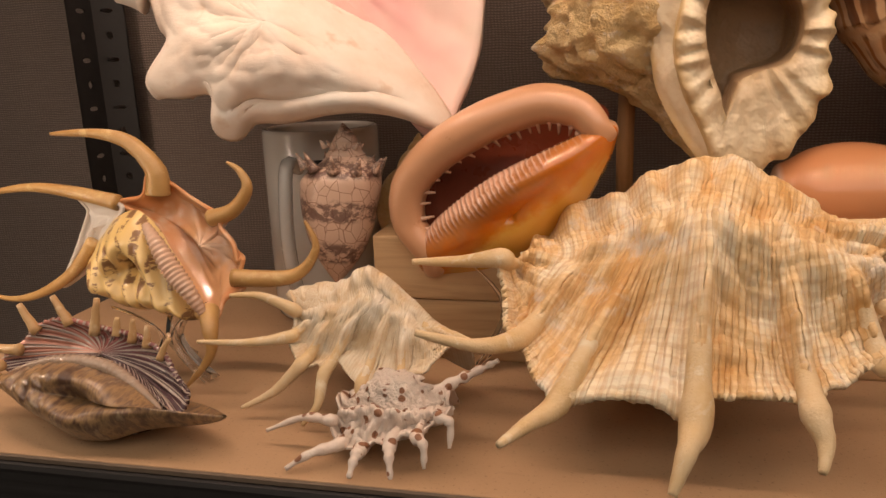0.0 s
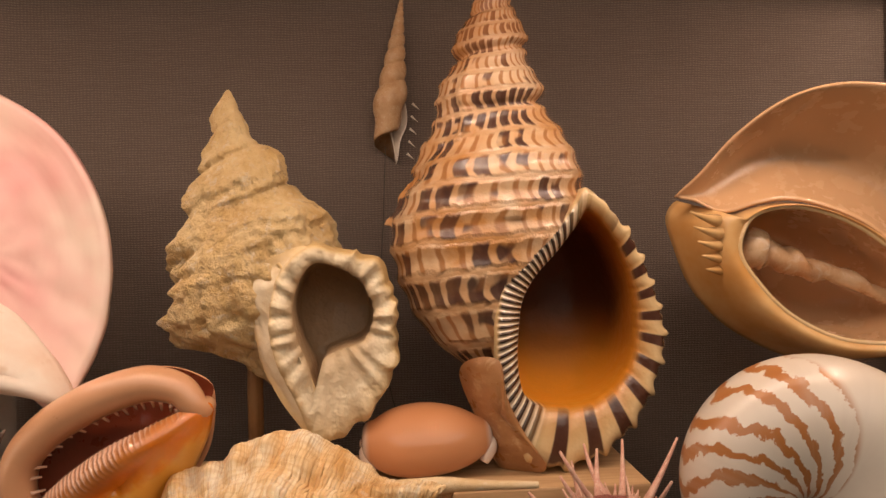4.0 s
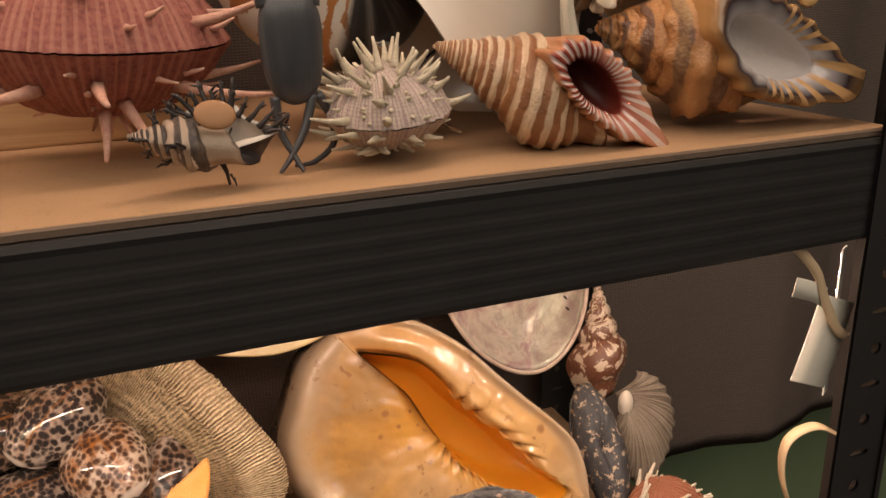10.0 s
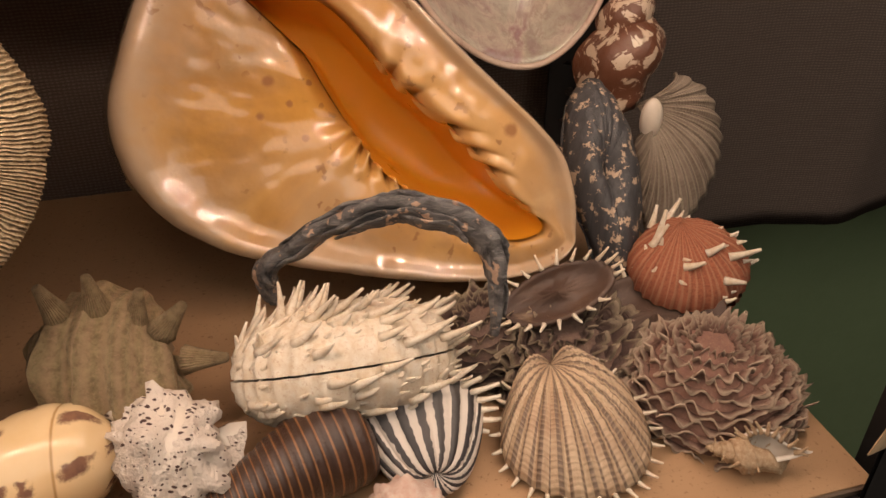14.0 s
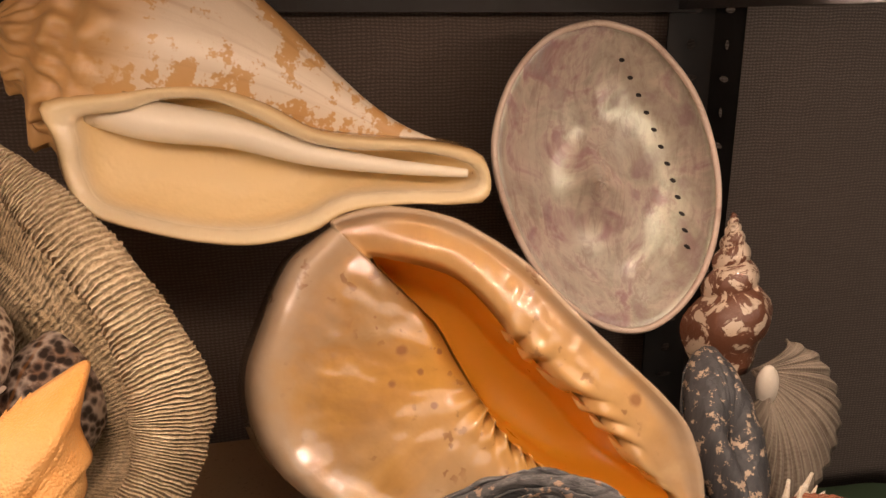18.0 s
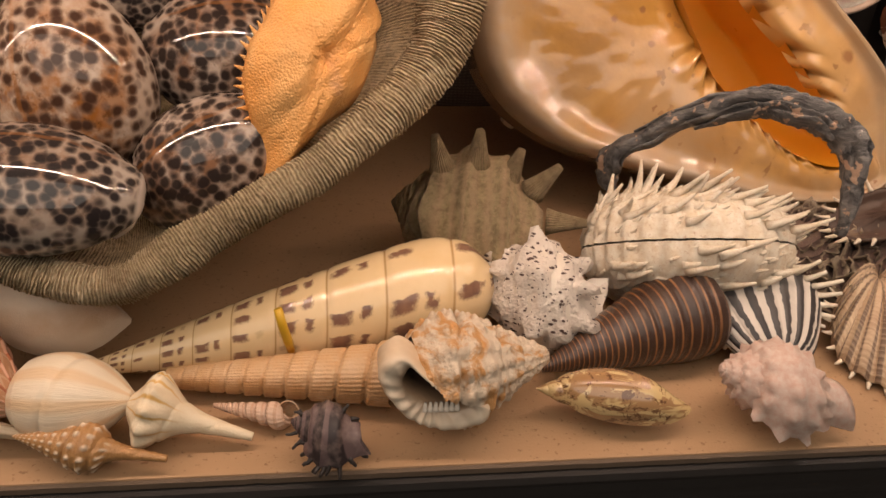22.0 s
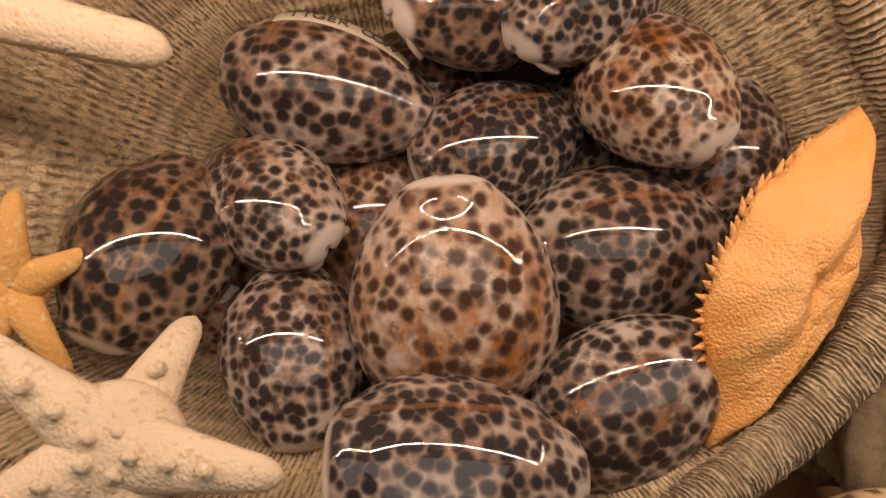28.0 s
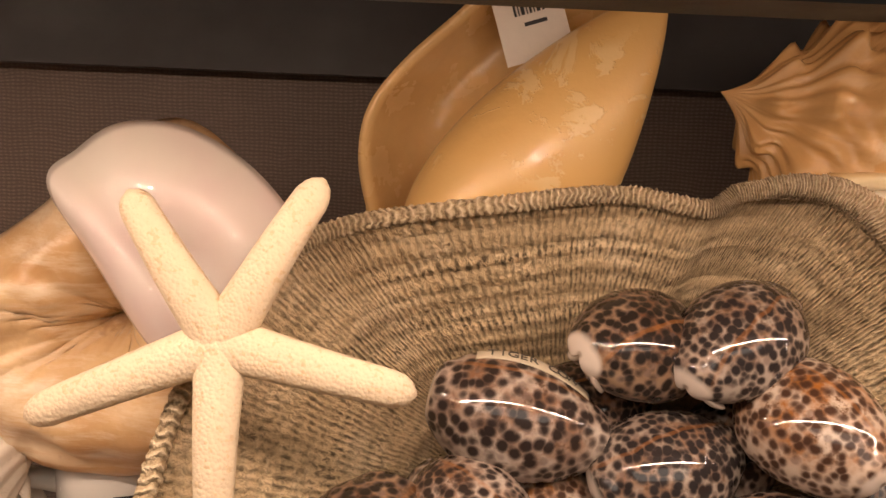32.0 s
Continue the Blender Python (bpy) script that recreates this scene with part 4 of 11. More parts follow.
def golden_cowrie():
    n = Nodes("golden_cowrie")
    o = n.obj()
    z = n.sep(o)[2]
    c = n.mix(n.step(n.math("ADD", z, n.math("MULTIPLY", n.noise(o, 3, 3), 0.12)), -0.20, 0.02), (0.62, 0.45, 0.36), (0.50, 0.205, 0.085))
    c = n.mix(n.math("MULTIPLY", n.noise(o, 2.2, 3), 0.45), c, (0.54, 0.27, 0.13))
    x = n.math("ABSOLUTE", n.sep(o)[0])
    c = n.mix(n.step(x, 0.44, 0.50), c, (0.66, 0.55, 0.48))
    mat = n.done(c, 0.5, None, 1.0, spec=0.25)
    ob = tagged(part("golden_cowrie", cowrie_bm(0.68, 0.62, 0.10), mat), "smooth glossy orange cowrie with white ends, lying on the riser", "seashell")
    lipm = plain("golden_cowrie_end", (0.68, 0.55, 0.46), 0.2, 0, 0.7, 0.2, 20, 0.04)
    for ex, sy in ((1, 1), (1, -1), (-1, 1), (-1, -1)):
        b = bmesh.new()
        tube(b, curve_pts([(ex * 0.42, sy * 0.15, -0.12), (ex * 0.468, sy * 0.11, -0.05), (ex * 0.482, sy * 0.07, 0.0), (ex * 0.470, sy * 0.05, 0.03)], 14, False), [0.034 + 0.024 * math.sin(math.pi * k / 14) for k in range(15)], 10)
        part("end_lip", b, lipm, ob, "white notched end" if sy > 0 else "")
    ob.matrix_basis = lay((0.177, 0.232, 1.4260), (1, 0.0, 0.04), (0.0, -0.25, 1), 0.110)


golden_cowrie()


def tibia():
    skin = chalky("tibia_skin", (0.55, 0.36, 0.20), (0.46, 0.26, 0.12), (0.62, 0.48, 0.34), 0.35, 60, gloss=0.3)

    def rel(u, p):
        return 0.0012 * math.cos(2 * math.pi * u * 18)
    outer, lining = snail(11, 1.26, 0.048, 0.70, 0.058, 0.105, -8, 0.16, 100, 20, 0.15, 0.06, 24, 24, rel, 1, 0.12, 0.5)
    m = frame_between((0.168, 0.398, 1.868), (0.144, 0.396, 1.676), (0.2, -1, 0), -20)
    t = shell_thing("spindle_shell", "slender tan spindle shell hanging on a thread against the burlap", "seashell", m, outer, skin, lining, PORCELAIN)
    b = bmesh.new()
    for k in range(5):
        horn(b, (-0.12, -0.03, 0.62 + 0.07 * k), (-0.7, -0.3, 0.5), 0.05, 0.009)
    part("lip", b, PORCELAIN, t, "white spiny outer lip")
    th = thing("thread", "thin dark thread hanging down the burlap", "thread")
    b = bmesh.new()
    tube(b, [(0.146, 0.402, 1.70), (0.142, 0.403, 1.62), (0.136, 0.403, 1.54), (0.139, 0.404, 1.47), (0.150, 0.404, 1.42)], [0.0005] * 5, 5)
    part("strand", b, plain("thread", (0.03, 0.025, 0.02), 0.8), th)


tibia()


def melo():
    """A bailer shell: a great flared mouth over a body that is cut open to show the twisted column."""
    n = Nodes("bailer_skin")
    o = n.obj()
    c = n.mix(n.ramp(n.noise(o, 14, 4), (0.40, 0.0), (0.65, 1.0)), (0.68, 0.42, 0.18), (0.60, 0.30, 0.09))
    skin = n.done(c, 0.22, n.bump(n.noise(o, 140, 3), 0.1, 0.0004), 0.6)
    inside = plain("bailer_lining", (0.60, 0.36, 0.19), 0.25, 0, 0.5, 0.10, 20, 0.03)
    root = thing("bailer_shell", "large polished apricot bailer shell cut open to show its inner column", "seashell")
    hole = [(0.458, 1.582), (0.463, 1.608), (0.478, 1.620), (0.504, 1.623), (0.534, 1.616), (0.564, 1.600), (0.593, 1.576), (0.618, 1.552), (0.629, 1.529), (0.622, 1.514), (0.602, 1.504), (0.572, 1.502), (0.536, 1.508), (0.501, 1.527), (0.477, 1.551)]
    hull = [(0.426, 1.634), (0.448, 1.620), (0.478, 1.627), (0.504, 1.630), (0.535, 1.623), (0.569, 1.607), (0.604, 1.578), (0.630, 1.556), (0.660, 1.542), (0.705, 1.536), (0.752, 1.536), (0.716, 1.522), (0.685, 1.512), (0.640, 1.492), (0.600, 1.479), (0.552, 1.476), (0.508, 1.488), (0.464, 1.514), (0.434, 1.549), (0.418, 1.590), (0.412, 1.618)]
    NT = 200
    O_, I_, c0 = mouth_loops(hull, hole, NT)

    def deep(p):
        return 0.240 - 0.16 * (p.x - 0.55)
    rows = []
    for i in range(17):
        q = i / 16
        rows.append([Vector((p.x, deep(p) - 0.020 + 0.052 * q * q - 0.010 * math.sin(math.pi * min(1, q * 1.3)), p.z)) for p in (I_[k].lerp(O_[k], q) for k in range(NT))])
    rows.append([Vector((p.x, deep(p) + 0.060, p.z)).lerp(Vector((c0.x, deep(c0) + 0.06, c0.z)), 0.18) for p in O_])
    rows.append([Vector((p.x, deep(p) + 0.095, p.z)).lerp(Vector((c0.x, deep(c0) + 0.09, c0.z)), 0.55) for p in O_])
    b_ = bmesh.new()
    grid(b_, rows, True, lambda i, j: (i / 19, j / NT), False, True)
    bmesh.ops.recalc_face_normals(b_, faces=b_.faces)
    part("body", b_, skin, root)
    # hollow behind the cut, and its rounded rim
    rows = []
    for i in range(13):
        q = i / 12
        rows.append([Vector((p.x, deep(p) - 0.018, p.z)).lerp(Vector((c0.x, deep(c0), c0.z)), 0.5 * q ** 2.2) + Vector((0, 0.085 * math.sin(q * math.pi / 2), 0)) for p in I_])
    b_ = bmesh.new()
    grid(b_, rows, True, None, False, True)
    bmesh.ops.recalc_face_normals(b_, faces=b_.faces)
    part("hollow", b_, inside, root, "smooth apricot inner wall")
    b_ = bmesh.new()
    pts = [Vector((p.x, deep(p) - 0.0205, p.z)) for p in I_]
    tube(b_, pts + [pts[0]], [0.0022] * (NT + 1), 8, False)
    part("cut_rim", b_, plain("bailer_rim", (0.66, 0.47, 0.25), 0.25, 0, 0.6), root, "pale rounded cut edge")
    # the flared outer lip
    low = curve_pts([(0.424, 0.252, 1.632), (0.448, 0.246, 1.620), (0.478, 0.242, 1.627), (0.504, 0.238, 1.630), (0.535, 0.234, 1.623), (0.569, 0.228, 1.607), (0.604, 0.224, 1.578), (0.630, 0.222, 1.556), (0.660, 0.220, 1.542), (0.705, 0.214, 1.534), (0.754, 0.206, 1.531)], 80, False)
    high = curve_pts([(0.409, 0.262, 1.635), (0.431, 0.258, 1.656), (0.464, 0.255, 1.692), (0.506, 0.252, 1.722), (0.550, 0.250, 1.736), (0.594, 0.248, 1.736), (0.643, 0.245, 1.726), (0.695, 0.240, 1.706), (0.738, 0.236, 1.676), (0.759, 0.232, 1.640), (0.760, 0.226, 1.602), (0.741, 0.218, 1.564), (0.738, 0.214, 1.546), (0.766, 0.206, 1.533)], 80, False)
    eye = Vector((0.20, -0.43, 1.58))
    high = [eye + (h_ - eye) * (1 - 0.075 * math.sin(math.pi * k / 80)) for k, h_ in enumerate(high)]
    rows = []
    for i in range(29):
        q = i / 28
        rows.append([a.lerp(h_, q) + Vector((0, 0.060 * math.sin(math.pi * q) * math.sin(math.pi * k / 80) ** 0.8, 0)) for k, (a, h_) in enumerate(zip(low, high))])
    b_ = bmesh.new()
    grid(b_, rows, False, lambda i, j: (i / 28, j / 80))
    bmesh.ops.recalc_face_normals(b_, faces=b_.faces)
    thicken(part("outer_lip", b_, inside, root, "wide flared lip"), 0.0025)
    # bulb and twisted column inside
    pm = chalky("bailer_core", (0.66, 0.46, 0.28), (0.50, 0.26, 0.12), (0.72, 0.60, 0.46), 0.3, 30, gloss=0.3)
    ax = curve_pts([(0.470, 0.262, 1.590), (0.490, 0.262, 1.584), (0.516, 0.262, 1.572), (0.550, 0.260, 1.563), (0.590, 0.254, 1.546), (0.632, 0.244, 1.527)], 90, False)
    rings = []
    for k, p in enumerate(ax):
        q = k / 90
        d = (ax[min(90, k + 1)] - ax[max(0, k - 1)]).normalized()
        s = Vector((0, 1, 0))
        s = (s - d * s.dot(d)).normalized()
        up = d.cross(s)
        r = 0.0190 * math.sqrt(max(0.02, 1 - ((q - 0.13) / 0.15) ** 2)) if q < 0.20 else 0.0135 * (1 - 0.72 * (q - 0.20) / 0.80)
        keel = 0.0 if q < 0.2 else 0.42
        rings.append([p + (s * math.cos(a) + up * math.sin(a)) * r * (1 + keel * max(0, math.cos(a - q * 20)) ** 3 - 0.5 * keel * max(0, math.cos(a - q * 20 + 1.2)) ** 3) for a in (2 * math.pi * j / 24 for j in range(24))])
    b_ = bmesh.new()
    grid(b_, rings, True, lambda i, j: (i / 90, j / 24), True, True)
    part("column", b_, pm, root, "knobbed and twisted inner column")
    # little crown of flat spines at the spire end
    for k in range(5):
        b_ = bmesh.new()
        z = 1.612 - 0.011 * k
        horn(b_, (0.436 + 0.003 * k, 0.232 + 0.004 * k, z), (-0.95, -0.45, 0.16 - 0.05 * k), 0.034 - 0.003 * k, 0.0062, (0, 0, 0.1), 8, 5, 0.12)
        part("spine", b_, skin, root)


melo()


def nautilus():
    n = Nodes("nautilus_skin")
    u, o = n.uv(), n.obj()
    su = n.sep(u)
    # flame bands sweep back from the rim on the older part of the whorl
    wob = n.math("MULTIPLY", n.noise(n.mapping(u, (6, 4, 1)), 3.0, 5, 0.65), 0.075)
    vv = n.math("ABSOLUTE", n.math("SUBTRACT", su[1], 0.5))
    band = n.math("FRACT", n.math("MULTIPLY", n.math("ADD", n.math("ADD", su[0], wob), n.math("MULTIPLY", vv, -0.30)), 21.0))
    stripe = n.math("MULTIPLY", n.step(band, 0.28, 0.34), n.math("SUBTRACT", 1.0, n.step(band, 0.66, 0.72)))
    old = n.math("SUBTRACT", 1.0, n.step(n.math("ADD", su[0], n.math("MULTIPLY", vv, -0.30)), -0.36, -0.34))
    fade = n.step(n.noise(n.mapping(u, (8, 9, 1)), 2.0, 2), 0.26, 0.32)
    c = n.mix(n.noise(o, 4, 3), (0.70, 0.62, 0.53), (0.62, 0.53, 0.44))
    c = n.mix(n.math("MULTIPLY", n.math("MULTIPLY", stripe, old), fade), c, (0.40, 0.155, 0.045))
    few = n.math("MULTIPLY", n.math("MULTIPLY", n.step(vv, 0.36, 0.41), n.step(su[0], -0.17, -0.14)), n.math("MULTIPLY", stripe, n.math("SUBTRACT", 1.0, n.step(su[0], -0.06, -0.04))))
    c = n.mix(n.math("MULTIPLY", few, 0.9), c, (0.46, 0.20, 0.06))
    c = n.mix(n.math("SUBTRACT", 1.0, n.step(n.math("ADD", su[0], n.math("MULTIPLY", n.noise(o, 9, 3), 0.03)), -0.80, -0.77)), c, (0.018, 0.015, 0.014))
    growth = n.noise(n.mapping(u, (26, 0.8, 1)), 1.0, 3)
    c = n.mix(n.math("MULTIPLY", n.step(growth, 0.45, 0.75), 0.30), c, (0.56, 0.47, 0.39))
    skin = n.done(c, 0.30, n.bump(n.noise(o, 30, 2), 0.03, 0.002), 0.35)
    # planispiral: coil in the local XZ plane, half-width along Y
    turns, g = 2.0, 2.96
    def pt(t, ph, k=1.0):
        s = g ** (t - turns)
        r0, aa, bb = 0.315 * s, 0.315 * s, 0.27 * s
        c_, s_ = math.cos(ph), math.sin(ph)
        x = aa * k * c_ * (1 if c_ > 0 else 0.93)
        y = bb * k * abs(s_) ** (0.9 if c_ > 0 else 0.55) * (1 if s_ > 0 else -1)
        r = r0 + x
        # the sides of the lip run out further than its keel
        an = 2 * math.pi * (t - turns) + 0.34 * smooth01((t - turns + 0.09) / 0.09) * abs(s_)
        return Vector((r * math.cos(an), y, -r * math.sin(an)))
    b, b2 = bmesh.new(), bmesh.new()
    m_, nv = 150, 56
    grid(b, [[pt(turns * i / m_, 2 * math.pi * j / nv) for j in range(nv)] for i in range(m_ + 1)], True, lambda i, j: (turns * i / m_ - turns, ((j / nv) + 0.5) % 1.0 if j < nv else 0.5), True, False)
    rows = [[pt(turns - 0.32 + 0.32 * i / 30, 2 * math.pi * j / nv, 0.965) for j in range(nv)] for i in range(31)]
    rows.append([pt(turns, 2 * math.pi * j / nv) for j in range(nv)])
    grid(b2, rows, True, None, True, False)
    for q in (b, b2):
        bmesh.ops.recalc_face_normals(q, faces=q.faces)
    root = shell_thing("nautilus_shell", "white nautilus shell with rust-brown flame stripes on a clear stand", "seashell", Matrix(), b, skin, b2, PORCELAIN)
    return root


NAUT = nautilus()
# diameter about 0.21 m; the mouth opens down and to the front
NAUT.matrix_basis = Matrix.Translation((0.447, 0.136, 1.400)) @ Matrix.Rotation(radians(36), 4, "Y") @ Matrix.Scale(0.247, 4)
acrylic_stand((0.462, 0.105, ZU), 0.07, 0.055, 30)




def coil(name, label, A, B, face, mat, lmat=None, roll=0.0, hole=None, right=None, flat=1.0, **kw):
    """A coiled shell from its apex A to its lower end B; hole: the outline of a mouth that is built apart."""
    outer, lining = snail(**kw)
    m = frame_between(A, B, face, roll)
    if flat != 1.0:
        outer.transform(Matrix.Diagonal((1, flat, 1, 1)))
    if hole:
        lining.free()
        opened(outer, m, hole, 9.0, 0.95, right)
        return shell_thing(name, label, "seashell", m, outer, mat)
    return shell_thing(name, label, "seashell", m, outer, mat, lining, lmat or PORCELAIN)


def radial_material(name, light, dark, lines, nlines, rough=0.5, gloss=0.1, spots=None, bump=0.5):
    """For fans: v runs round the fan, u from hub to rim."""
    n = Nodes(name)
    u, o = n.uv(), n.obj()
    w = n.wave(n.mapping(u, (0.02, 1, 1)), nlines / 2, 2.2, 3, 6, "Y")
    ring = n.wave(n.mapping(u, (1, 0.03, 1)), 9, 2.5, 3, 3, "X")
    c = n.mix(n.ramp(n.noise(o, 45, 4), (0.38, 0.0), (0.65, 1.0)), light, dark)
    c = n.mix(n.math("MULTIPLY", n.step(w, 0.5, 0.9), 0.75), c, lines)
    c = n.mix(n.math("MULTIPLY", n.step(ring, 0.6, 0.95), 0.30), c, light)
    if spots:
        c = n.mix(n.step(n.noise(o, 160, 2), 0.60, 0.66), c, spots)
    h = n.math("ADD", n.math("MULTIPLY", w, 1.0), n.math("ADD", n.math("MULTIPLY", ring, 0.5), n.noise(o, 500, 3)))
    return n.done(c, rough, n.bump(h, bump, 0.0012), gloss)


# -- giant spider conch
def web_shell(root, crest, shoulder, rim, fingers, mat, hornm, size, seed=0, nq=64, nt=420, lump=1.0, back=(0, 0.05, -0.06), knot=0.0):
    """The back of a spider conch: a lumpy crest, a shoulder, and a web that hangs in scallops between fingers.
    fingers: (place along the rim 0..1, bends..., tip, radius)."""
    C_, S_, R_ = (curve_pts(p, nt, False) for p in (crest, shoulder, rim))
    up = Vector((0, -0.70, 0.71))
    fs = [fg[0] for fg in fingers]

    def relief(q, f):
        w = max([bell(f - k, 0.016 + 0.012 * (1 - q)) for k in fs if k is not None] + [0.0])
        low = smooth01((q - 0.45) / 0.2)
        h = 0.062 * w * low * (1.05 - 0.35 * q) - 0.042 * (1 - w) * low * math.sin(math.pi * min(1.0, (q - 0.45) / 0.5)) * (q > 0.45)
        h += lump * 0.085 * bell(q - 0.40, 0.06) * (0.25 + noise.noise((f * 9, seed, 0.3))) - lump * 0.030 * bell(q - 0.27, 0.05) + lump * 0.045 * bell(q - 0.12, 0.10) * math.cos(2 * math.pi * f * 11 + 2 * noise.noise((f * 5, 0, seed))) * (1 - smooth01((f - 0.45) / 0.2))
        h += lump * 0.020 * smooth01((q - 0.395 - 0.03 * noise.noise((f * 22, 3, seed))) / 0.02) * smooth01((0.62 - q) / 0.2) * smooth01((f - 0.48) / 0.06)
        h += lump * (0.055 * noise.noise((q * 4, f * 7, 2 + seed)) + 0.026 * noise.noise((q * 13, f * 24, 7 + seed)) + 0.011 * noise.noise((q * 36, f * 70, 9 + seed)))
        return (h + 0.0040 * math.cos(2 * math.pi * 95 * f + 4 * noise.noise((f * 14, q * 3, 0))) * smooth01((q - 0.1) / 0.2) + 0.004 * ((q * 13 + 1.2 * noise.noise((f * 8, q * 2, 4))) % 1.0)) * size

    def at(j):
        c, sh, r = C_[j], S_[j], R_[j]
        return [c + Vector(back), c + Vector(back) * 0.35 + Vector((0, 0.0, 0.010)) * size, c, c.lerp(sh, 0.5) + up * 0.035 * size, sh, sh.lerp(r, 0.35) - up * 0.02 * size, sh.lerp(r, 0.70) - up * 0.035 * size, r]
    cols = [curve_pts(at(j), nq, False) for j in range(nt + 1)]
    q0 = 2 / 7
    rows = []
    for i in range(nq + 1):
        q = (i / nq - q0) / (1 - q0)
        rows.append([cols[j][i] + up * (relief(q, j / nt) if q > 0 else relief(0, j / nt) * (1 + q / 0.4)) for j in range(nt + 1)])
    b = bmesh.new()
    grid(b, rows, False, lambda i, j: (i / nq, j / nt))
    bmesh.ops.recalc_face_normals(b, faces=b.faces)
    thicken(part("wing", b, mat, root), size * 0.022)
    for k, fg in enumerate(fingers):
        f, way, r = fg[0], [Vector(p) for p in fg[1:-1]], fg[-1]
        pts = way
        if f is not None:
            j = int(round(f * nt))
            pts = [rows[int(nq * 0.72)][j] - up * r * 0.7, rows[int(nq * 0.88)][j] - up * r * 0.45, rows[nq][j] - up * r * 0.25] + way
        n_ = 30
        pp = curve_pts(pts, n_, False)
        e = 2 / (len(pts) - 1) if f is not None else 0.0
        rad = []
        for i in range(n_ + 1):
            x = i / n_
            y = (x - e) / (1 - e)
            g_ = (0.55 + 0.45 * smooth01(x / max(e, 1e-3))) if x < e else 1 - 0.72 * y ** 0.9
            rad.append(r * g_ * (1 + 0.10 * noise.noise((i * 0.45, k * 3.1, seed)) + knot * math.cos(i * 1.25 + k) * smooth01(y * 4)))
        b = bmesh.new()
        tube(b, pp, rad, 14)
        part("finger", b, hornm, root)


def giant_spider_conch():
    n = Nodes("giant_spider_conch")
    u, o = n.uv(), n.obj()
    w = n.wave(n.mapping(u, (0.02, 1, 1)), 44, 3.0, 3, 8, "Y")
    broad = n.noise(n.mapping(u, (3.5, 10, 1)), 1.0, 5, 0.65)
    ring = n.wave(n.mapping(u, (1, 0.05, 1)), 11, 4.0, 4, 4, "X")
    c = n.ramp(broad, (0.36, (0.60, 0.33, 0.11)), (0.50, (0.76, 0.55, 0.30)), (0.62, (0.82, 0.72, 0.54)))
    c = n.mix(n.math("MULTIPLY", n.step(w, 0.55, 0.9), 0.38), c, (0.48, 0.25, 0.09))
    c = n.mix(n.math("MULTIPLY", n.step(ring, 0.62, 0.95), 0.26), c, (0.50, 0.28, 0.11))
    c = n.mix(n.ramp(n.noise(o, 34, 4, 0.7), (0.55, 0.0), (0.70, 0.7)), c, (0.72, 0.66, 0.58))
    h = n.math("ADD", w, n.math("ADD", n.math("MULTIPLY", ring, 0.8), n.math("MULTIPLY", n.noise(o, 300, 4), 1.6)))
    mat = n.done(c, 0.55, n.bump(h, 0.5, 0.0008), 0.05)
    hornm = chalky("horn_cream", (0.68, 0.52, 0.32), (0.58, 0.38, 0.17), (0.74, 0.64, 0.48), 0.55, 120, 0.0, 0.0, 0.9)
    root = thing("giant_spider_conch", "huge cream and tan spider conch with long fingers", "seashell")
    crest = [(-0.052, 0.185, 1.379), (-0.041, 0.183, 1.400), (-0.015, 0.178, 1.422), (0.013, 0.170, 1.432), (0.040, 0.155, 1.452), (0.074, 0.140, 1.461), (0.101, 0.138, 1.454), (0.125, 0.140, 1.437), (0.143, 0.140, 1.423), (0.169, 0.140, 1.421), (0.191, 0.135, 1.420)]
    shoulder = [(-0.051, 0.140, 1.392), (-0.033, 0.135, 1.397), (-0.006, 0.125, 1.405), (0.018, 0.115, 1.414), (0.041, 0.100, 1.428), (0.063, 0.085, 1.441), (0.088, 0.082, 1.423), (0.111, 0.085, 1.422), (0.133, 0.095, 1.417), (0.153, 0.105, 1.414), (0.165, 0.115, 1.407)]
    rim = [(-0.057, 0.118, 1.400), (-0.061, 0.112, 1.395), (-0.057, 0.105, 1.384), (-0.055, 0.098, 1.374), (-0.054, 0.088, 1.366), (-0.048, 0.078, 1.361), (-0.042, 0.070, 1.361), (-0.037, 0.062, 1.355), (-0.032, 0.054, 1.347), (-0.025, 0.046, 1.342), (-0.017, 0.036, 1.337), (0.000, 0.036, 1.342), (0.021, 0.034, 1.346), (0.039, 0.026, 1.346), (0.055, 0.016, 1.342), (0.064, 0.026, 1.353), (0.076, 0.030, 1.353), (0.092, 0.032, 1.352), (0.105, 0.030, 1.353), (0.113, 0.022, 1.347), (0.121, 0.040, 1.354), (0.134, 0.050, 1.353), (0.145, 0.060, 1.360), (0.156, 0.066, 1.357), (0.152, 0.080, 1.368), (0.155, 0.092, 1.372), (0.166, 0.105, 1.377), (0.154, 0.112, 1.388), (0.166, 0.118, 1.404)]
    fingers = ((0.5 / 28, (-0.085, 0.117, 1.399), (-0.121, 0.120, 1.397), 0.0068), (5.6 / 28, (-0.066, 0.052, 1.366), (-0.099, 0.040, 1.377), 0.0070), (10 / 28, (-0.030, 0.010, 1.340), (-0.043, -0.012, 1.338), 0.0072), (14 / 28, (0.050, -0.002, 1.336), (0.043, -0.014, 1.319), 0.0088), (19 / 28, (0.116, 0.010, 1.340), (0.113, -0.001, 1.330), 0.0074), (23 / 28, (0.162, 0.052, 1.368), (0.166, 0.044, 1.352), 0.0070), (26 / 28, (0.170, 0.100, 1.380), (0.175, 0.097, 1.377), 0.0066), (None, (0.140, 0.132, 1.418), (0.180, 0.130, 1.422), (0.210, 0.126, 1.422), (0.252, 0.118, 1.423), 0.0082))
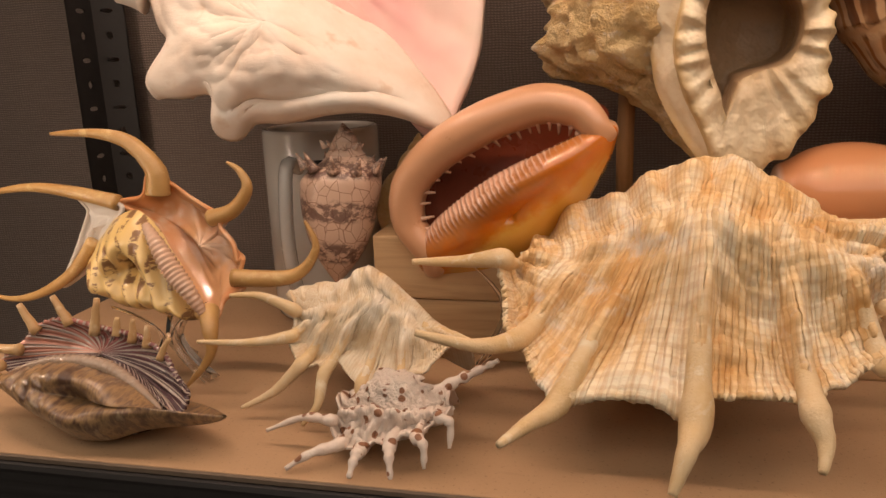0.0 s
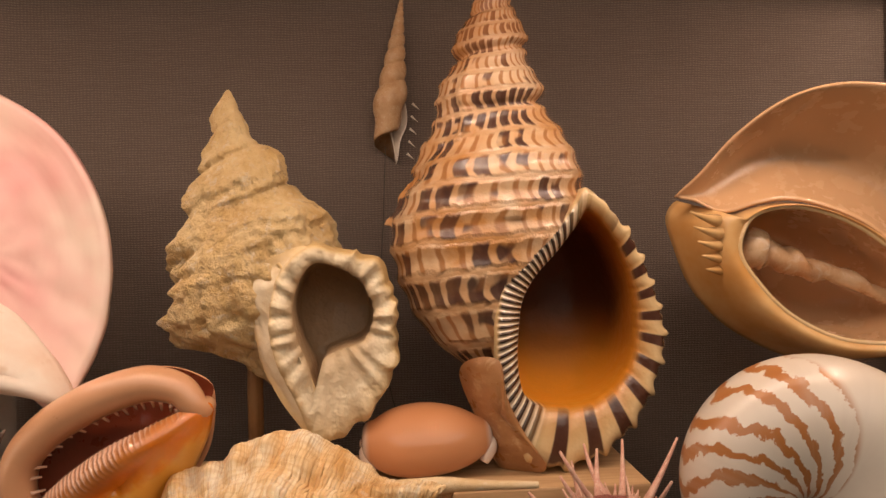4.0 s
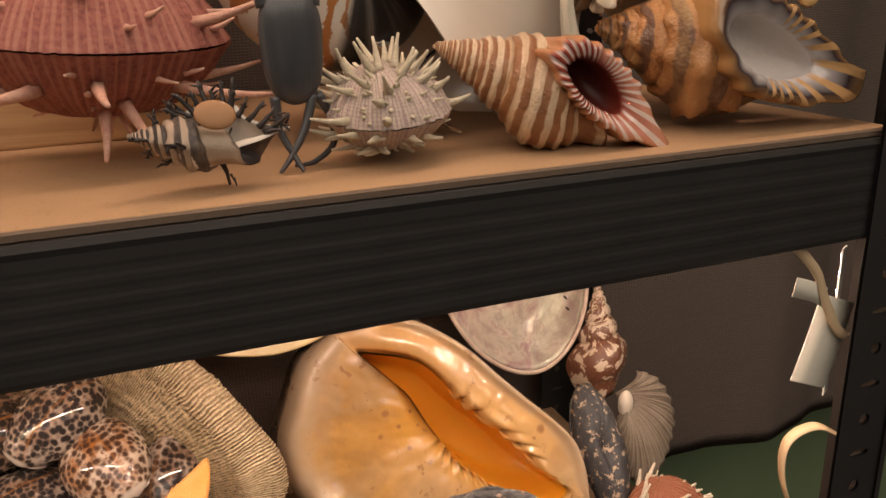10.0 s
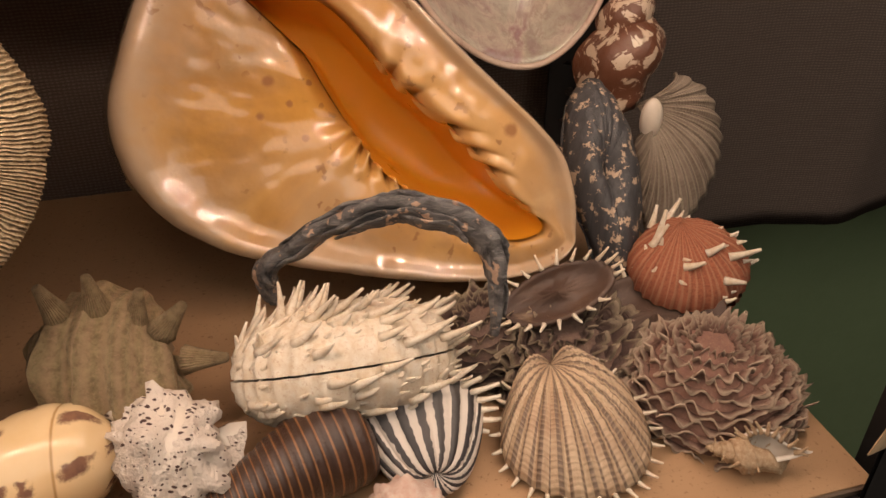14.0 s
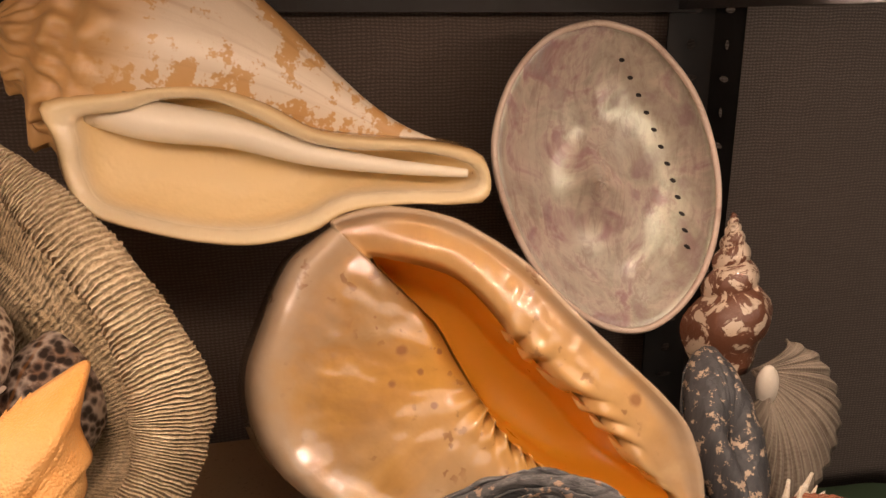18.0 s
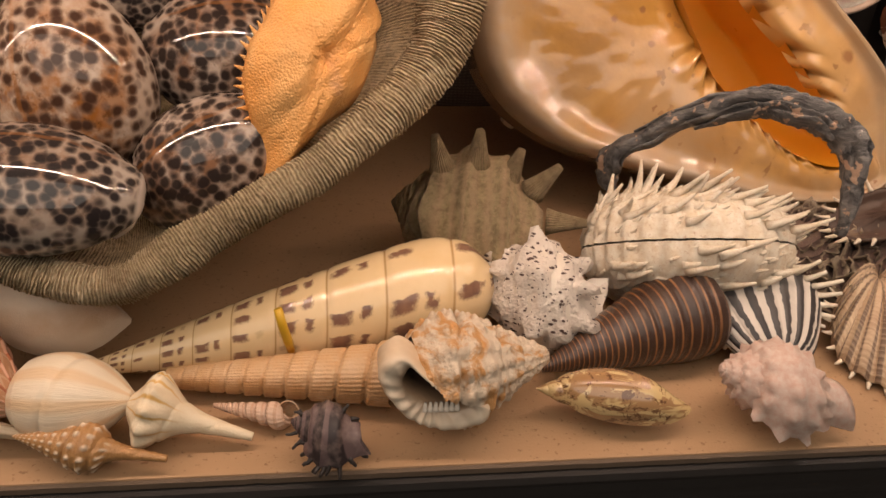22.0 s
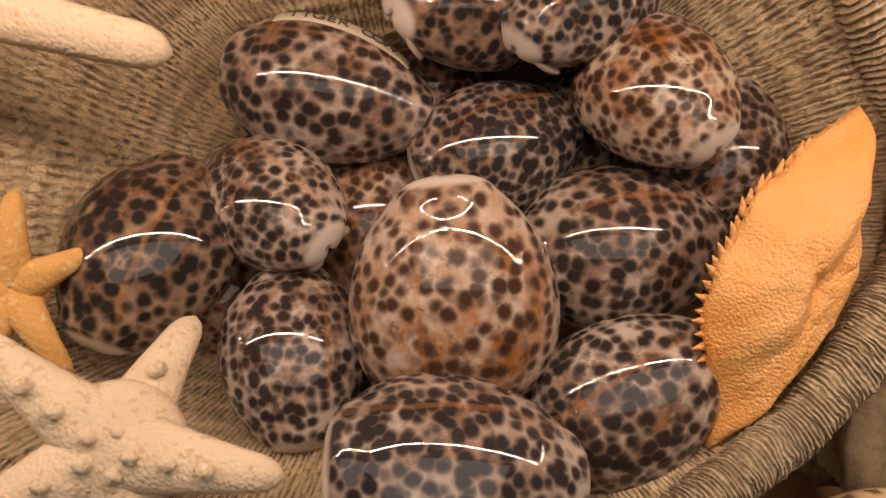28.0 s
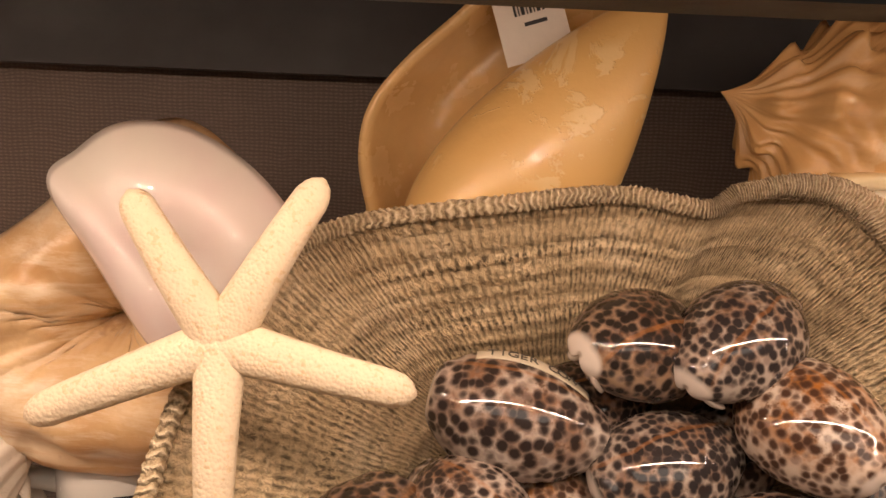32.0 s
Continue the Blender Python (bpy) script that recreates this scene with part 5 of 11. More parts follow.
    web_shell(root, crest, shoulder, rim, fingers, mat, hornm, 0.17)


giant_spider_conch()


# -- orange spider conch, mouth towards the room
def orange_spider_conch():
    n = Nodes("orange_spider")
    u, o = n.uv(), n.obj()
    c = n.mix(n.ramp(n.noise(o, 16, 4), (0.38, 0.0), (0.62, 1.0)), (0.62, 0.34, 0.17), (0.58, 0.22, 0.07))
    c = n.mix(n.ramp(n.noise(o, 30, 3), (0.56, 0.0), (0.70, 0.7)), c, (0.68, 0.52, 0.40))
    lipm = n.done(c, 0.28, n.bump(n.noise(o, 120, 3), 0.3, 0.001), 0.4)
    hornm = chalky("horn_ochre", (0.50, 0.30, 0.11), (0.38, 0.20, 0.06), (0.58, 0.40, 0.18), 0.4, 160, gloss=0.25)
    n = Nodes("spider_body")
    u, o = n.uv(), n.obj()
    so = n.sep(o)
    wave_ = n.math("SINE", n.math("ADD", n.math("MULTIPLY", so[0], 480.0), n.math("MULTIPLY", n.noise(o, 60, 3), 5.0)))
    blot = n.math("MULTIPLY", n.step(wave_, -0.1, 0.5), n.step(n.noise(n.mapping(o, (1, 1, 2.5)), 60, 4, 0.7), 0.47, 0.54))
    c = n.mix(n.noise(o, 25, 3), (0.72, 0.54, 0.24), (0.66, 0.42, 0.15))
    c = n.mix(n.math("MULTIPLY", blot, 0.85), c, (0.16, 0.06, 0.03))
    bodym = n.done(c, 0.3, n.bump(n.noise(o, 150, 3), 0.3, 0.001), 0.4)
    root = thing("spider_conch", "orange spider conch with long curling horns on a clear stand", "seashell")
    lip = [(-0.365, 0.150, 1.431), (-0.345, 0.152, 1.435), (-0.338, 0.155, 1.452), (-0.322, 0.156, 1.446), (-0.307, 0.158, 1.434), (-0.287, 0.155, 1.425), (-0.272, 0.150, 1.422), (-0.276, 0.148, 1.413), (-0.264, 0.142, 1.401), (-0.261, 0.138, 1.388), (-0.254, 0.134, 1.391), (-0.257, 0.132, 1.380), (-0.254, 0.130, 1.370), (-0.268, 0.126, 1.362), (-0.272, 0.120, 1.351), (-0.284, 0.124, 1.350), (-0.306, 0.138, 1.372), (-0.322, 0.146, 1.396), (-0.334, 0.150, 1.412), (-0.354, 0.150, 1.424)]
    b, rows = fan((-0.294, 0.146, 1.398), lip, Vector((0, 0.016, 0)), 24, 200, 0, 0, lambda q, f: 0.0016 * noise.noise((q * 6, f * 16, 1)) - 0.004 * q * q * bell((f * 20 - 6.5), 2.5), True)
    thicken(part("lip", b, lipm, root, "flared orange lip"), 0.003)
    panel = [(-0.399, 0.152, 1.435), (-0.379, 0.150, 1.431), (-0.358, 0.148, 1.428), (-0.364, 0.146, 1.415), (-0.380, 0.145, 1.398), (-0.392, 0.146, 1.379), (-0.425, 0.148, 1.360), (-0.411, 0.152, 1.388), (-0.402, 0.154, 1.407), (-0.395, 0.154, 1.423)]
    b, rows = fan((-0.388, 0.150, 1.410), panel, Vector((0, 0.006, 0)), 12, 100, 0, 0, lambda q, f: 0.001 * noise.noise((q * 6, f * 16, 5)), True)
    thicken(part("inner_wing", b, plain("spider_panel", (0.66, 0.58, 0.50), 0.35, 0, 0.3, 0.25, 60), root, "white inner wing"), 0.003)
    outline = [(-0.353, 0.142, 1.424), (-0.336, 0.140, 1.427), (-0.319, 0.136, 1.415), (-0.305, 0.134, 1.393), (-0.294, 0.130, 1.371), (-0.280, 0.124, 1.350), (-0.299, 0.130, 1.349), (-0.313, 0.134, 1.353), (-0.333, 0.138, 1.351), (-0.352, 0.140, 1.353), (-0.371, 0.142, 1.360), (-0.388, 0.144, 1.364), (-0.390, 0.146, 1.382), (-0.379, 0.146, 1.401), (-0.367, 0.144, 1.414)]
    hub = Vector((-0.338, 0.140, 1.388))
    b, rows = fan(hub, outline, Vector((0, -0.026, -0.004)), 40, 200, 0, 0, None, True)
    for v in b.verts:
        d = v.co - hub
        x = (d.x * 0.98 + d.z * 0.15 + 0.010 * math.sin((d.z + 0.04) * 24)) * 480
        v.co.y -= 0.0022 * math.cos(x) * smooth01((0.030 - d.z) / 0.03) + 0.0016 * noise.noise(v.co * 90)
    part("body", b, bodym, root)
    b = bmesh.new()
    pp = curve_pts([(-0.322, 0.122, 1.420), (-0.310, 0.116, 1.405), (-0.298, 0.112, 1.388), (-0.286, 0.110, 1.373), (-0.277, 0.112, 1.356)], 90, False)
    tube(b, pp, [0.0072 * math.sin(math.pi * (0.12 + 0.76 * k / 90)) * (1 + 0.10 * math.sin(k * 1.55)) for k in range(91)], 12)
    part("inner_lip", b, plain("pleated_lip", (0.62, 0.40, 0.28), 0.25, 0, 0.5, 0.3, 90), root, "pale pleated inner lip")
    for pts, r in (([(-0.330, 0.155, 1.436), (-0.330, 0.155, 1.455), (-0.350, 0.155, 1.476), (-0.379, 0.155, 1.483), (-0.417, 0.155, 1.483)], 0.0098), ([(-0.362, 0.150, 1.430), (-0.400, 0.150, 1.438), (-0.436, 0.150, 1.442), (-0.468, 0.150, 1.439), (-0.495, 0.150, 1.434)], 0.0062), ([(-0.385, 0.145, 1.400), (-0.408, 0.142, 1.374), (-0.439, 0.140, 1.357), (-0.467, 0.140, 1.352), (-0.490, 0.140, 1.357)], 0.0058),
                   ([(-0.286, 0.152, 1.418), (-0.266, 0.150, 1.425), (-0.253, 0.150, 1.441), (-0.257, 0.150, 1.454), (-0.267, 0.150, 1.461)], 0.0072), ([(-0.262, 0.132, 1.378), (-0.224, 0.135, 1.378), (-0.206, 0.135, 1.386), (-0.196, 0.135, 1.403), (-0.203, 0.135, 1.421)], 0.0072), ([(-0.278, 0.120, 1.356), (-0.270, 0.106, 1.347), (-0.269, 0.100, 1.329), (-0.288, 0.096, 1.306)], 0.0080)):
        b = bmesh.new()
        pp = curve_pts(pts, 30, False)
        tube(b, pp, [r * (1.0 - 0.86 * (k / 30) ** 1.1) * (1 + 0.06 * noise.noise((k * 0.4, r * 900, 0))) for k in range(31)], 12)
        part("horn", b, hornm, root)


orange_spider_conch()
acrylic_stand((-0.318, 0.130, ZU), 0.075, 0.060, 15)


# -- violet-mouthed spider conch on a wire loop
def violet_conch():
    n = Nodes("violet_mouth")
    u, o = n.uv(), n.obj()
    w = n.wave(n.mapping(u, (0.05, 1, 1)), 30, 1.5, 2, 2, "Y")
    su = n.sep(u)
    c = n.ramp(su[1], (0.0, (0.52, 0.24, 0.16)), (0.28, (0.30, 0.10, 0.09)), (0.5, (0.07, 0.035, 0.040)), (1.0, (0.09, 0.045, 0.045)))
    c = n.mix(n.step(w, 0.62, 0.80), c, (0.42, 0.32, 0.27))
    lipm = n.done(c, 0.25, n.bump(w, 0.4, 0.001), 0.5)
    n = Nodes("violet_body")
    u, o = n.uv(), n.obj()
    c = n.ramp(n.noise(n.mapping(o, (110, 30, 60)), 1.0, 4), (0.36, (0.085, 0.042, 0.025)), (0.50, (0.30, 0.18, 0.085)), (0.60, (0.13, 0.070, 0.045)), (0.72, (0.36, 0.25, 0.14)))
    bodym = n.done(c, 0.35, n.bump(n.noise(o, 300, 3), 0.3, 0.0008), 0.6)
    root = thing("violet_spider_conch", "dark brown violet-mouthed spider conch resting on a wire", "seashell")
    rim = [(-0.400, 0.050, 1.338), (-0.389, 0.056, 1.348), (-0.378, 0.064, 1.361), (-0.357, 0.066, 1.366), (-0.329, 0.063, 1.362), (-0.305, 0.060, 1.360), (-0.287, 0.057, 1.356), (-0.269, 0.050, 1.346), (-0.257, 0.042, 1.334), (-0.250, 0.038, 1.330), (-0.255, 0.030, 1.317), (-0.275, 0.037, 1.326), (-0.297, 0.044, 1.335), (-0.327, 0.049, 1.341), (-0.358, 0.049, 1.339), (-0.383, 0.045, 1.331)]
    b, rows = fan((-0.325, 0.058, 1.345), rim, Vector((0, 0.010, -0.002)), 20, 240, 0, 0, lambda q, f: (0.0008 * math.sin(f * 420) * q + 0.0012 * math.cos(f * 75) * q ** 4) * (f < 0.66), True)
    thicken(part("lip", b, lipm, root, "dark lip lined with pale ridges"), 0.003)
    outline = [(-0.398, 0.043, 1.328), (-0.383, 0.047, 1.334), (-0.367, 0.049, 1.339), (-0.341, 0.050, 1.343), (-0.316, 0.048, 1.341), (-0.289, 0.041, 1.335), (-0.262, 0.029, 1.323), (-0.249, 0.026, 1.321), (-0.220, 0.026, 1.323), (-0.223, 0.024, 1.319), (-0.243, 0.022, 1.316), (-0.258, 0.021, 1.314), (-0.274, 0.019, 1.311), (-0.290, 0.016, 1.306), (-0.308, 0.016, 1.304), (-0.322, 0.018, 1.305), (-0.341, 0.024, 1.309), (-0.359, 0.028, 1.314), (-0.376, 0.034, 1.320)]
    hub = Vector((-0.318, 0.032, 1.324))
    b, rows = fan(hub, outline, Vector((0, -0.020, 0.010)), 40, 220, 0, 0, None, True)
    for v in b.verts:
        d = v.co - hub
        k = smooth01((-d.x - 0.005) / 0.03)
        v.co += Vector((0, -0.7, 0.7)) * (k * 0.0020 * math.cos((d.x + 0.4 * d.z) * 520) * (0.6 + 0.4 * math.cos(d.z * 700 + d.x * 200)) + 0.0010 * noise.noise(v.co * 70))
    part("body", b, bodym, root)
    b, rows = fan((-0.318, 0.046, 1.322), outline, Vector((0, 0.020, -0.006)), 10, 80, 0, 0, None, True)
    part("base", b, bodym, root)
    b = bmesh.new()
    pp = curve_pts([(-0.385, 0.044, 1.335), (-0.350, 0.044, 1.344), (-0.315, 0.042, 1.344), (-0.288, 0.036, 1.336), (-0.262, 0.026, 1.324)], 90, False)
    tube(b, pp, [0.0050 * math.sin(math.pi * (0.06 + 0.88 * k / 90)) * (1 + 0.12 * math.sin(k * 2.0)) for k in range(91)], 10)
    part("inner_lip", b, plain("violet_pleats", (0.34, 0.24, 0.17), 0.25, 0, 0.5, 0.5, 150), root, "pleated brown inner lip")
    hm = chalky("spine_ochre", (0.52, 0.34, 0.16), (0.40, 0.22, 0.09), (0.60, 0.45, 0.28), 0.4)
    for k, (x, z, tx, tz, r) in enumerate(((-0.389, 1.347, -0.417, 1.347, 0.0042), (-0.378, 1.360, -0.391, 1.376, 0.0042), (-0.353, 1.365, -0.362, 1.381, 0.0042), (-0.330, 1.361, -0.326, 1.382, 0.0040), (-0.313, 1.359, -0.313, 1.370, 0.0034), (-0.300, 1.357, -0.298, 1.370, 0.0034), (-0.288, 1.354, -0.286, 1.366, 0.0034), (-0.276, 1.348, -0.271, 1.360, 0.0030), (-0.398, 1.337, -0.425, 1.330, 0.0040), (-0.398, 1.330, -0.425, 1.318, 0.0036))):
        y0 = 0.066 - 0.036 * max(0.0, min(1.0, (1.366 - z) / 0.049))
        b = bmesh.new()
        d = Vector((tx - x, 0.002, tz - z))
        horn(b, Vector((x, y0, z)) - d * 0.2, d, d.length * 1.2, r, (0.12 * math.sin(k * 2.0), 0, 0), 10, 6, 0.5, 0.1)
        part("spine", b, hm, root)
    b = bmesh.new()
    tube(b, curve_pts([(-0.345, 0.035, 1.3015), (-0.362, 0.055, 1.3015), (-0.330, 0.080, 1.3015), (-0.275, 0.060, 1.3015), (-0.300, 0.028, 1.3015)], 40, True) + [Vector((-0.345, 0.035, 1.3015))], [0.0011] * 41, 6)
    part("wire_loop", b, plain("grey_wire", (0.35, 0.33, 0.31), 0.3, 0.9), root, "thin grey wire loop")


violet_conch()


# -- the queen conch on the mug
def queen_conch():
    n = Nodes("conch_back")
    u, o = n.uv(), n.obj()
    c = n.mix(n.ramp(n.noise(o, 14, 5), (0.40, 0.0), (0.70, 1.0)), (0.76, 0.68, 0.59), (0.70, 0.52, 0.40))
    c = n.mix(n.ramp(n.noise(o, 40, 3), (0.62, 0.0), (0.75, 0.6)), c, (0.55, 0.36, 0.22))
    back = n.done(c, 0.55, n.bump(n.math("ADD", n.noise(o, 90, 5), n.noise(n.mapping(o, (30, 30, 160)), 1.0, 4)), 0.35, 0.0015))
    n = Nodes("conch_pink")
    o = n.obj()
    c = n.mix(n.ramp(n.noise(o, 9, 3), (0.35, 0.0), (0.65, 1.0)), (0.72, 0.36, 0.33), (0.76, 0.60, 0.50))
    pink = n.done(c, 0.40, n.bump(n.noise(o, 50, 3), 0.1, 0.002), 0.3)
    root = thing("queen_conch", "big white queen conch with a pink flared lip, on a mug", "seashell")
    rim = [(-0.393, 0.270, 1.596), (-0.371, 0.250, 1.581), (-0.358, 0.235, 1.562), (-0.343, 0.220, 1.548), (-0.356, 0.210, 1.522), (-0.350, 0.205, 1.511), (-0.325, 0.195, 1.508), (-0.298, 0.190, 1.511), (-0.289, 0.190, 1.500), (-0.292, 0.190, 1.480), (-0.277, 0.190, 1.475), (-0.257, 0.185, 1.488), (-0.227, 0.180, 1.489), (-0.192, 0.175, 1.495), (-0.164, 0.180, 1.495), (-0.138, 0.190, 1.488), (-0.112, 0.210, 1.474), (-0.117, 0.220, 1.487), (-0.142, 0.235, 1.518), (-0.169, 0.240, 1.547), (-0.215, 0.245, 1.579), (-0.239, 0.250, 1.602), (-0.278, 0.260, 1.640), (-0.341, 0.270, 1.662), (-0.409, 0.280, 1.635)]
    R_ = curve_pts(rim, 240, True)
    soft = [sum((R_[(k + i - 22) % 240] for i in range(45)), Vector()) / 45 for k in range(240)]
    hub = Vector((-0.235, 0.225, 1.545))
    rows = []
    for i in range(45):
        q = 0.002 + 0.998 * i / 44
        row = []
        for k in range(240):
            f = k / 240
            p = soft[k].lerp(R_[k], smooth01((q - 0.66) / 0.34))
            h = 0.005 * noise.noise((q * 3, f * 9, 1)) * smooth01(q * 3) + 0.0022 * noise.noise((q * 9, f * 26, 2)) * smooth01(q * 3) - 0.008 * bell(q - 0.80 - 0.05 * math.sin(f * 40), 0.03) * bell(f - 0.50, 0.14) + 0.004 * bell(q - 0.90, 0.05) * bell(f - 0.55, 0.12)
            row.append(hub + (p - hub) * q + Vector((0.0, -0.055, 0.012)) * math.cos(q * math.pi / 2) ** 0.7 - Vector((0, h, 0)))
        rows.append(row)
    b = bmesh.new()
    grid(b, rows, True, lambda i, j: (i / 44, j / 240))
    bmesh.ops.recalc_face_normals(b, faces=b.faces)
    thicken(part("body", b, back, root), 0.008)
    b, rows = fan((-0.205, 0.232, 1.600), [(-0.125, 0.212, 1.470), (-0.105, 0.226, 1.498), (-0.092, 0.238, 1.540), (-0.092, 0.250, 1.600), (-0.110, 0.258, 1.660), (-0.150, 0.262, 1.712), (-0.220, 0.265, 1.745), (-0.290, 0.262, 1.730), (-0.300, 0.245, 1.660), (-0.230, 0.215, 1.590), (-0.165, 0.205, 1.520)], Vector((0, 0.012, 0)), 22, 110, 0, 0, lambda q, f: 0.003 * noise.noise((q * 8, f * 20, 1)) * q, True)
    thicken(part("lip", b, pink, root, "pink flared lip with a pale edge"), 0.008)
    for p, d, l, r in (((-0.330, 0.210, 1.522), (-0.85, -0.2, -0.25), 0.027, 0.020), ((-0.276, 0.192, 1.502), (-0.22, -0.10, -0.95), 0.026, 0.018), ((-0.375, 0.24, 1.590), (-0.8, -0.2, 0.1), 0.024, 0.018)):
        b = bmesh.new()
        horn(b, p, d, l, r, (0, 0, -0.1), 14, 7, 0.45)
        part("knob", b, back, root)


queen_conch()


def mug(at, r, h, label, text=True, yaw=0.0, ink_at=0.0):
    root = thing("mug", label, "mug", pose(at[0], at[1], at[2], 0, 0, yaw), "mugs")
    glaze = plain("white_glaze", (0.70, 0.67, 0.62), 0.2, 0, 0.5, 0.08, 60, 0.03)
    prof = [(0, 0.0), (r * 0.90, 0.0), (r * 0.97, 0.003), (r, 0.010), (r, h - 0.003), (r - 0.001, h), (r - 0.004, h), (r - 0.005, h - 0.004), (r - 0.005, 0.010), (0, 0.008)]
    b = bmesh.new()
    grid(b, [[(max(1e-5, p[0]) * math.cos(2 * math.pi * j / 48), max(1e-5, p[0]) * math.sin(2 * math.pi * j / 48), p[1]) for j in range(48)] for p in prof])
    part("body", b, glaze, root)
    b = bmesh.new()
    pts = curve_pts([(-r + 0.002, 0, h * 0.82), (-r - 0.022, 0, h * 0.84), (-r - 0.030, 0, h * 0.5), (-r - 0.018, 0, h * 0.2), (-r + 0.002, 0, h * 0.18)], 24, False)
    tube(b, pts, [0.006] * 25, 10)
    part("handle", b, glaze, root)
    if text:
        ink = plain("black_ink", (0.02, 0.02, 0.022), 0.5)
        for k in range(5):
            b = bmesh.new()
            a0, a1 = radians(ink_at - 100 - 4 * (k % 2)), radians(ink_at - 66 + 6 * (k % 3))
            zz = h * (0.86 - 0.075 * k)
            grid(b, [[((r + 0.0006) * math.cos(a0 + (a1 - a0) * j / 10), (r + 0.0006) * math.sin(a0 + (a1 - a0) * j / 10), zz - q * 0.0042) for j in range(11)] for q in range(2)], False)
            part("print", b, ink, root, "black printed line")
    return root


mug((-0.252, 0.298, ZU), 0.052, 0.172, "white mug with black print carrying the queen conch", True, 88, -70)


# -- bat volute
def volute():
    n = Nodes("volute_skin")
    u, o = n.uv(), n.obj()
    d = n.voronoi(n.mapping(o, (1, 1, 0.75)), 15, "DISTANCE_TO_EDGE")
    net = n.math("SUBTRACT", 1.0, n.step(d, 0.008, 0.032))
    zone = n.math("SINE", n.math("ADD", n.math("MULTIPLY", n.sep(o)[2], 24.0), n.math("MULTIPLY", n.noise(o, 5, 3), 3.0)))
    band = n.math("MULTIPLY", n.step(n.noise(n.mapping(o, (1, 1, 1.6)), 13.0, 5, 0.8), 0.42, 0.52), n.step(zone, -0.2, 0.5))
    c = n.mix(n.math("MULTIPLY", net, 0.9), (0.62, 0.42, 0.31), (0.24, 0.105, 0.06))
    c = n.mix(n.math("MULTIPLY", band, 0.80), c, (0.085, 0.035, 0.030))
    skin = n.done(c, 0.32, n.bump(n.noise(o, 60, 3), 0.2, 0.003), 0.4)
    left = [(-0.2000, 1.4744), (-0.2090, 1.458), (-0.2270, 1.4462), (-0.2300, 1.4306), (-0.2280, 1.4078), (-0.2213, 1.3849), (-0.2107, 1.3664)]
    right = [(-0.1853, 1.4742), (-0.1790, 1.4612), (-0.1690, 1.4538), (-0.1655, 1.4400), (-0.1685, 1.4219), (-0.1756, 1.3949), (-0.1862, 1.3763), (-0.1985, 1.3620)]
    outer, m = outline_shell((-0.1942, 0.202, 1.4832), (-0.2030, 0.190, 1.3577), left, right, (0.06, 0.12, 0.20), 0.9, 0.35, (0.03, 0.06), lambda w, f, an, q, v: 0.020 * math.cos(10 * an) * bell(q - 0.24, 0.10) + 0.012 * noise.noise((q * 9, an * 2, 0)), 140, 120)
    t = shell_thing("volute_shell", "brown-netted bat volute with a crown of short spines, apex up", "seashell", m, outer, skin)
    b = bmesh.new()
    for k in range(10):
        an = 2 * math.pi * (k + 0.35) / 10
        horn(b, (0.22 * math.cos(an), 0.20 * math.sin(an), 0.285), (math.cos(an) * 0.6, math.sin(an) * 0.6, -0.9), 0.105, 0.042, (0, 0, -0.02), 8, 5)
        horn(b, (0.11 * math.cos(an + 0.3), 0.10 * math.sin(an + 0.3), 0.150), (math.cos(an) * 0.7, math.sin(an) * 0.7, -0.9), 0.045, 0.022, (0, 0, -0.02), 6, 4)
    part("crown", b, skin, t, "row of blunt spines")
    yel = chalky("yellow_shell", (0.62, 0.42, 0.18), (0.54, 0.32, 0.11), (0.68, 0.52, 0.30), 0.35, 60, gloss=0.3)
    coil("cream_volute", "plain yellow shell standing behind the others", (-0.150, 0.262, 1.470), (-0.165, 0.240, 1.335), (0.3, -1, 0.1), yel, None, 0, turns=5, g=1.9, rc=0.09, zc=0.60, a=0.20, b=0.30, tau=-8, canal=0.10, cw=30, flare=0.0, nt=26, nph=28)


volute()


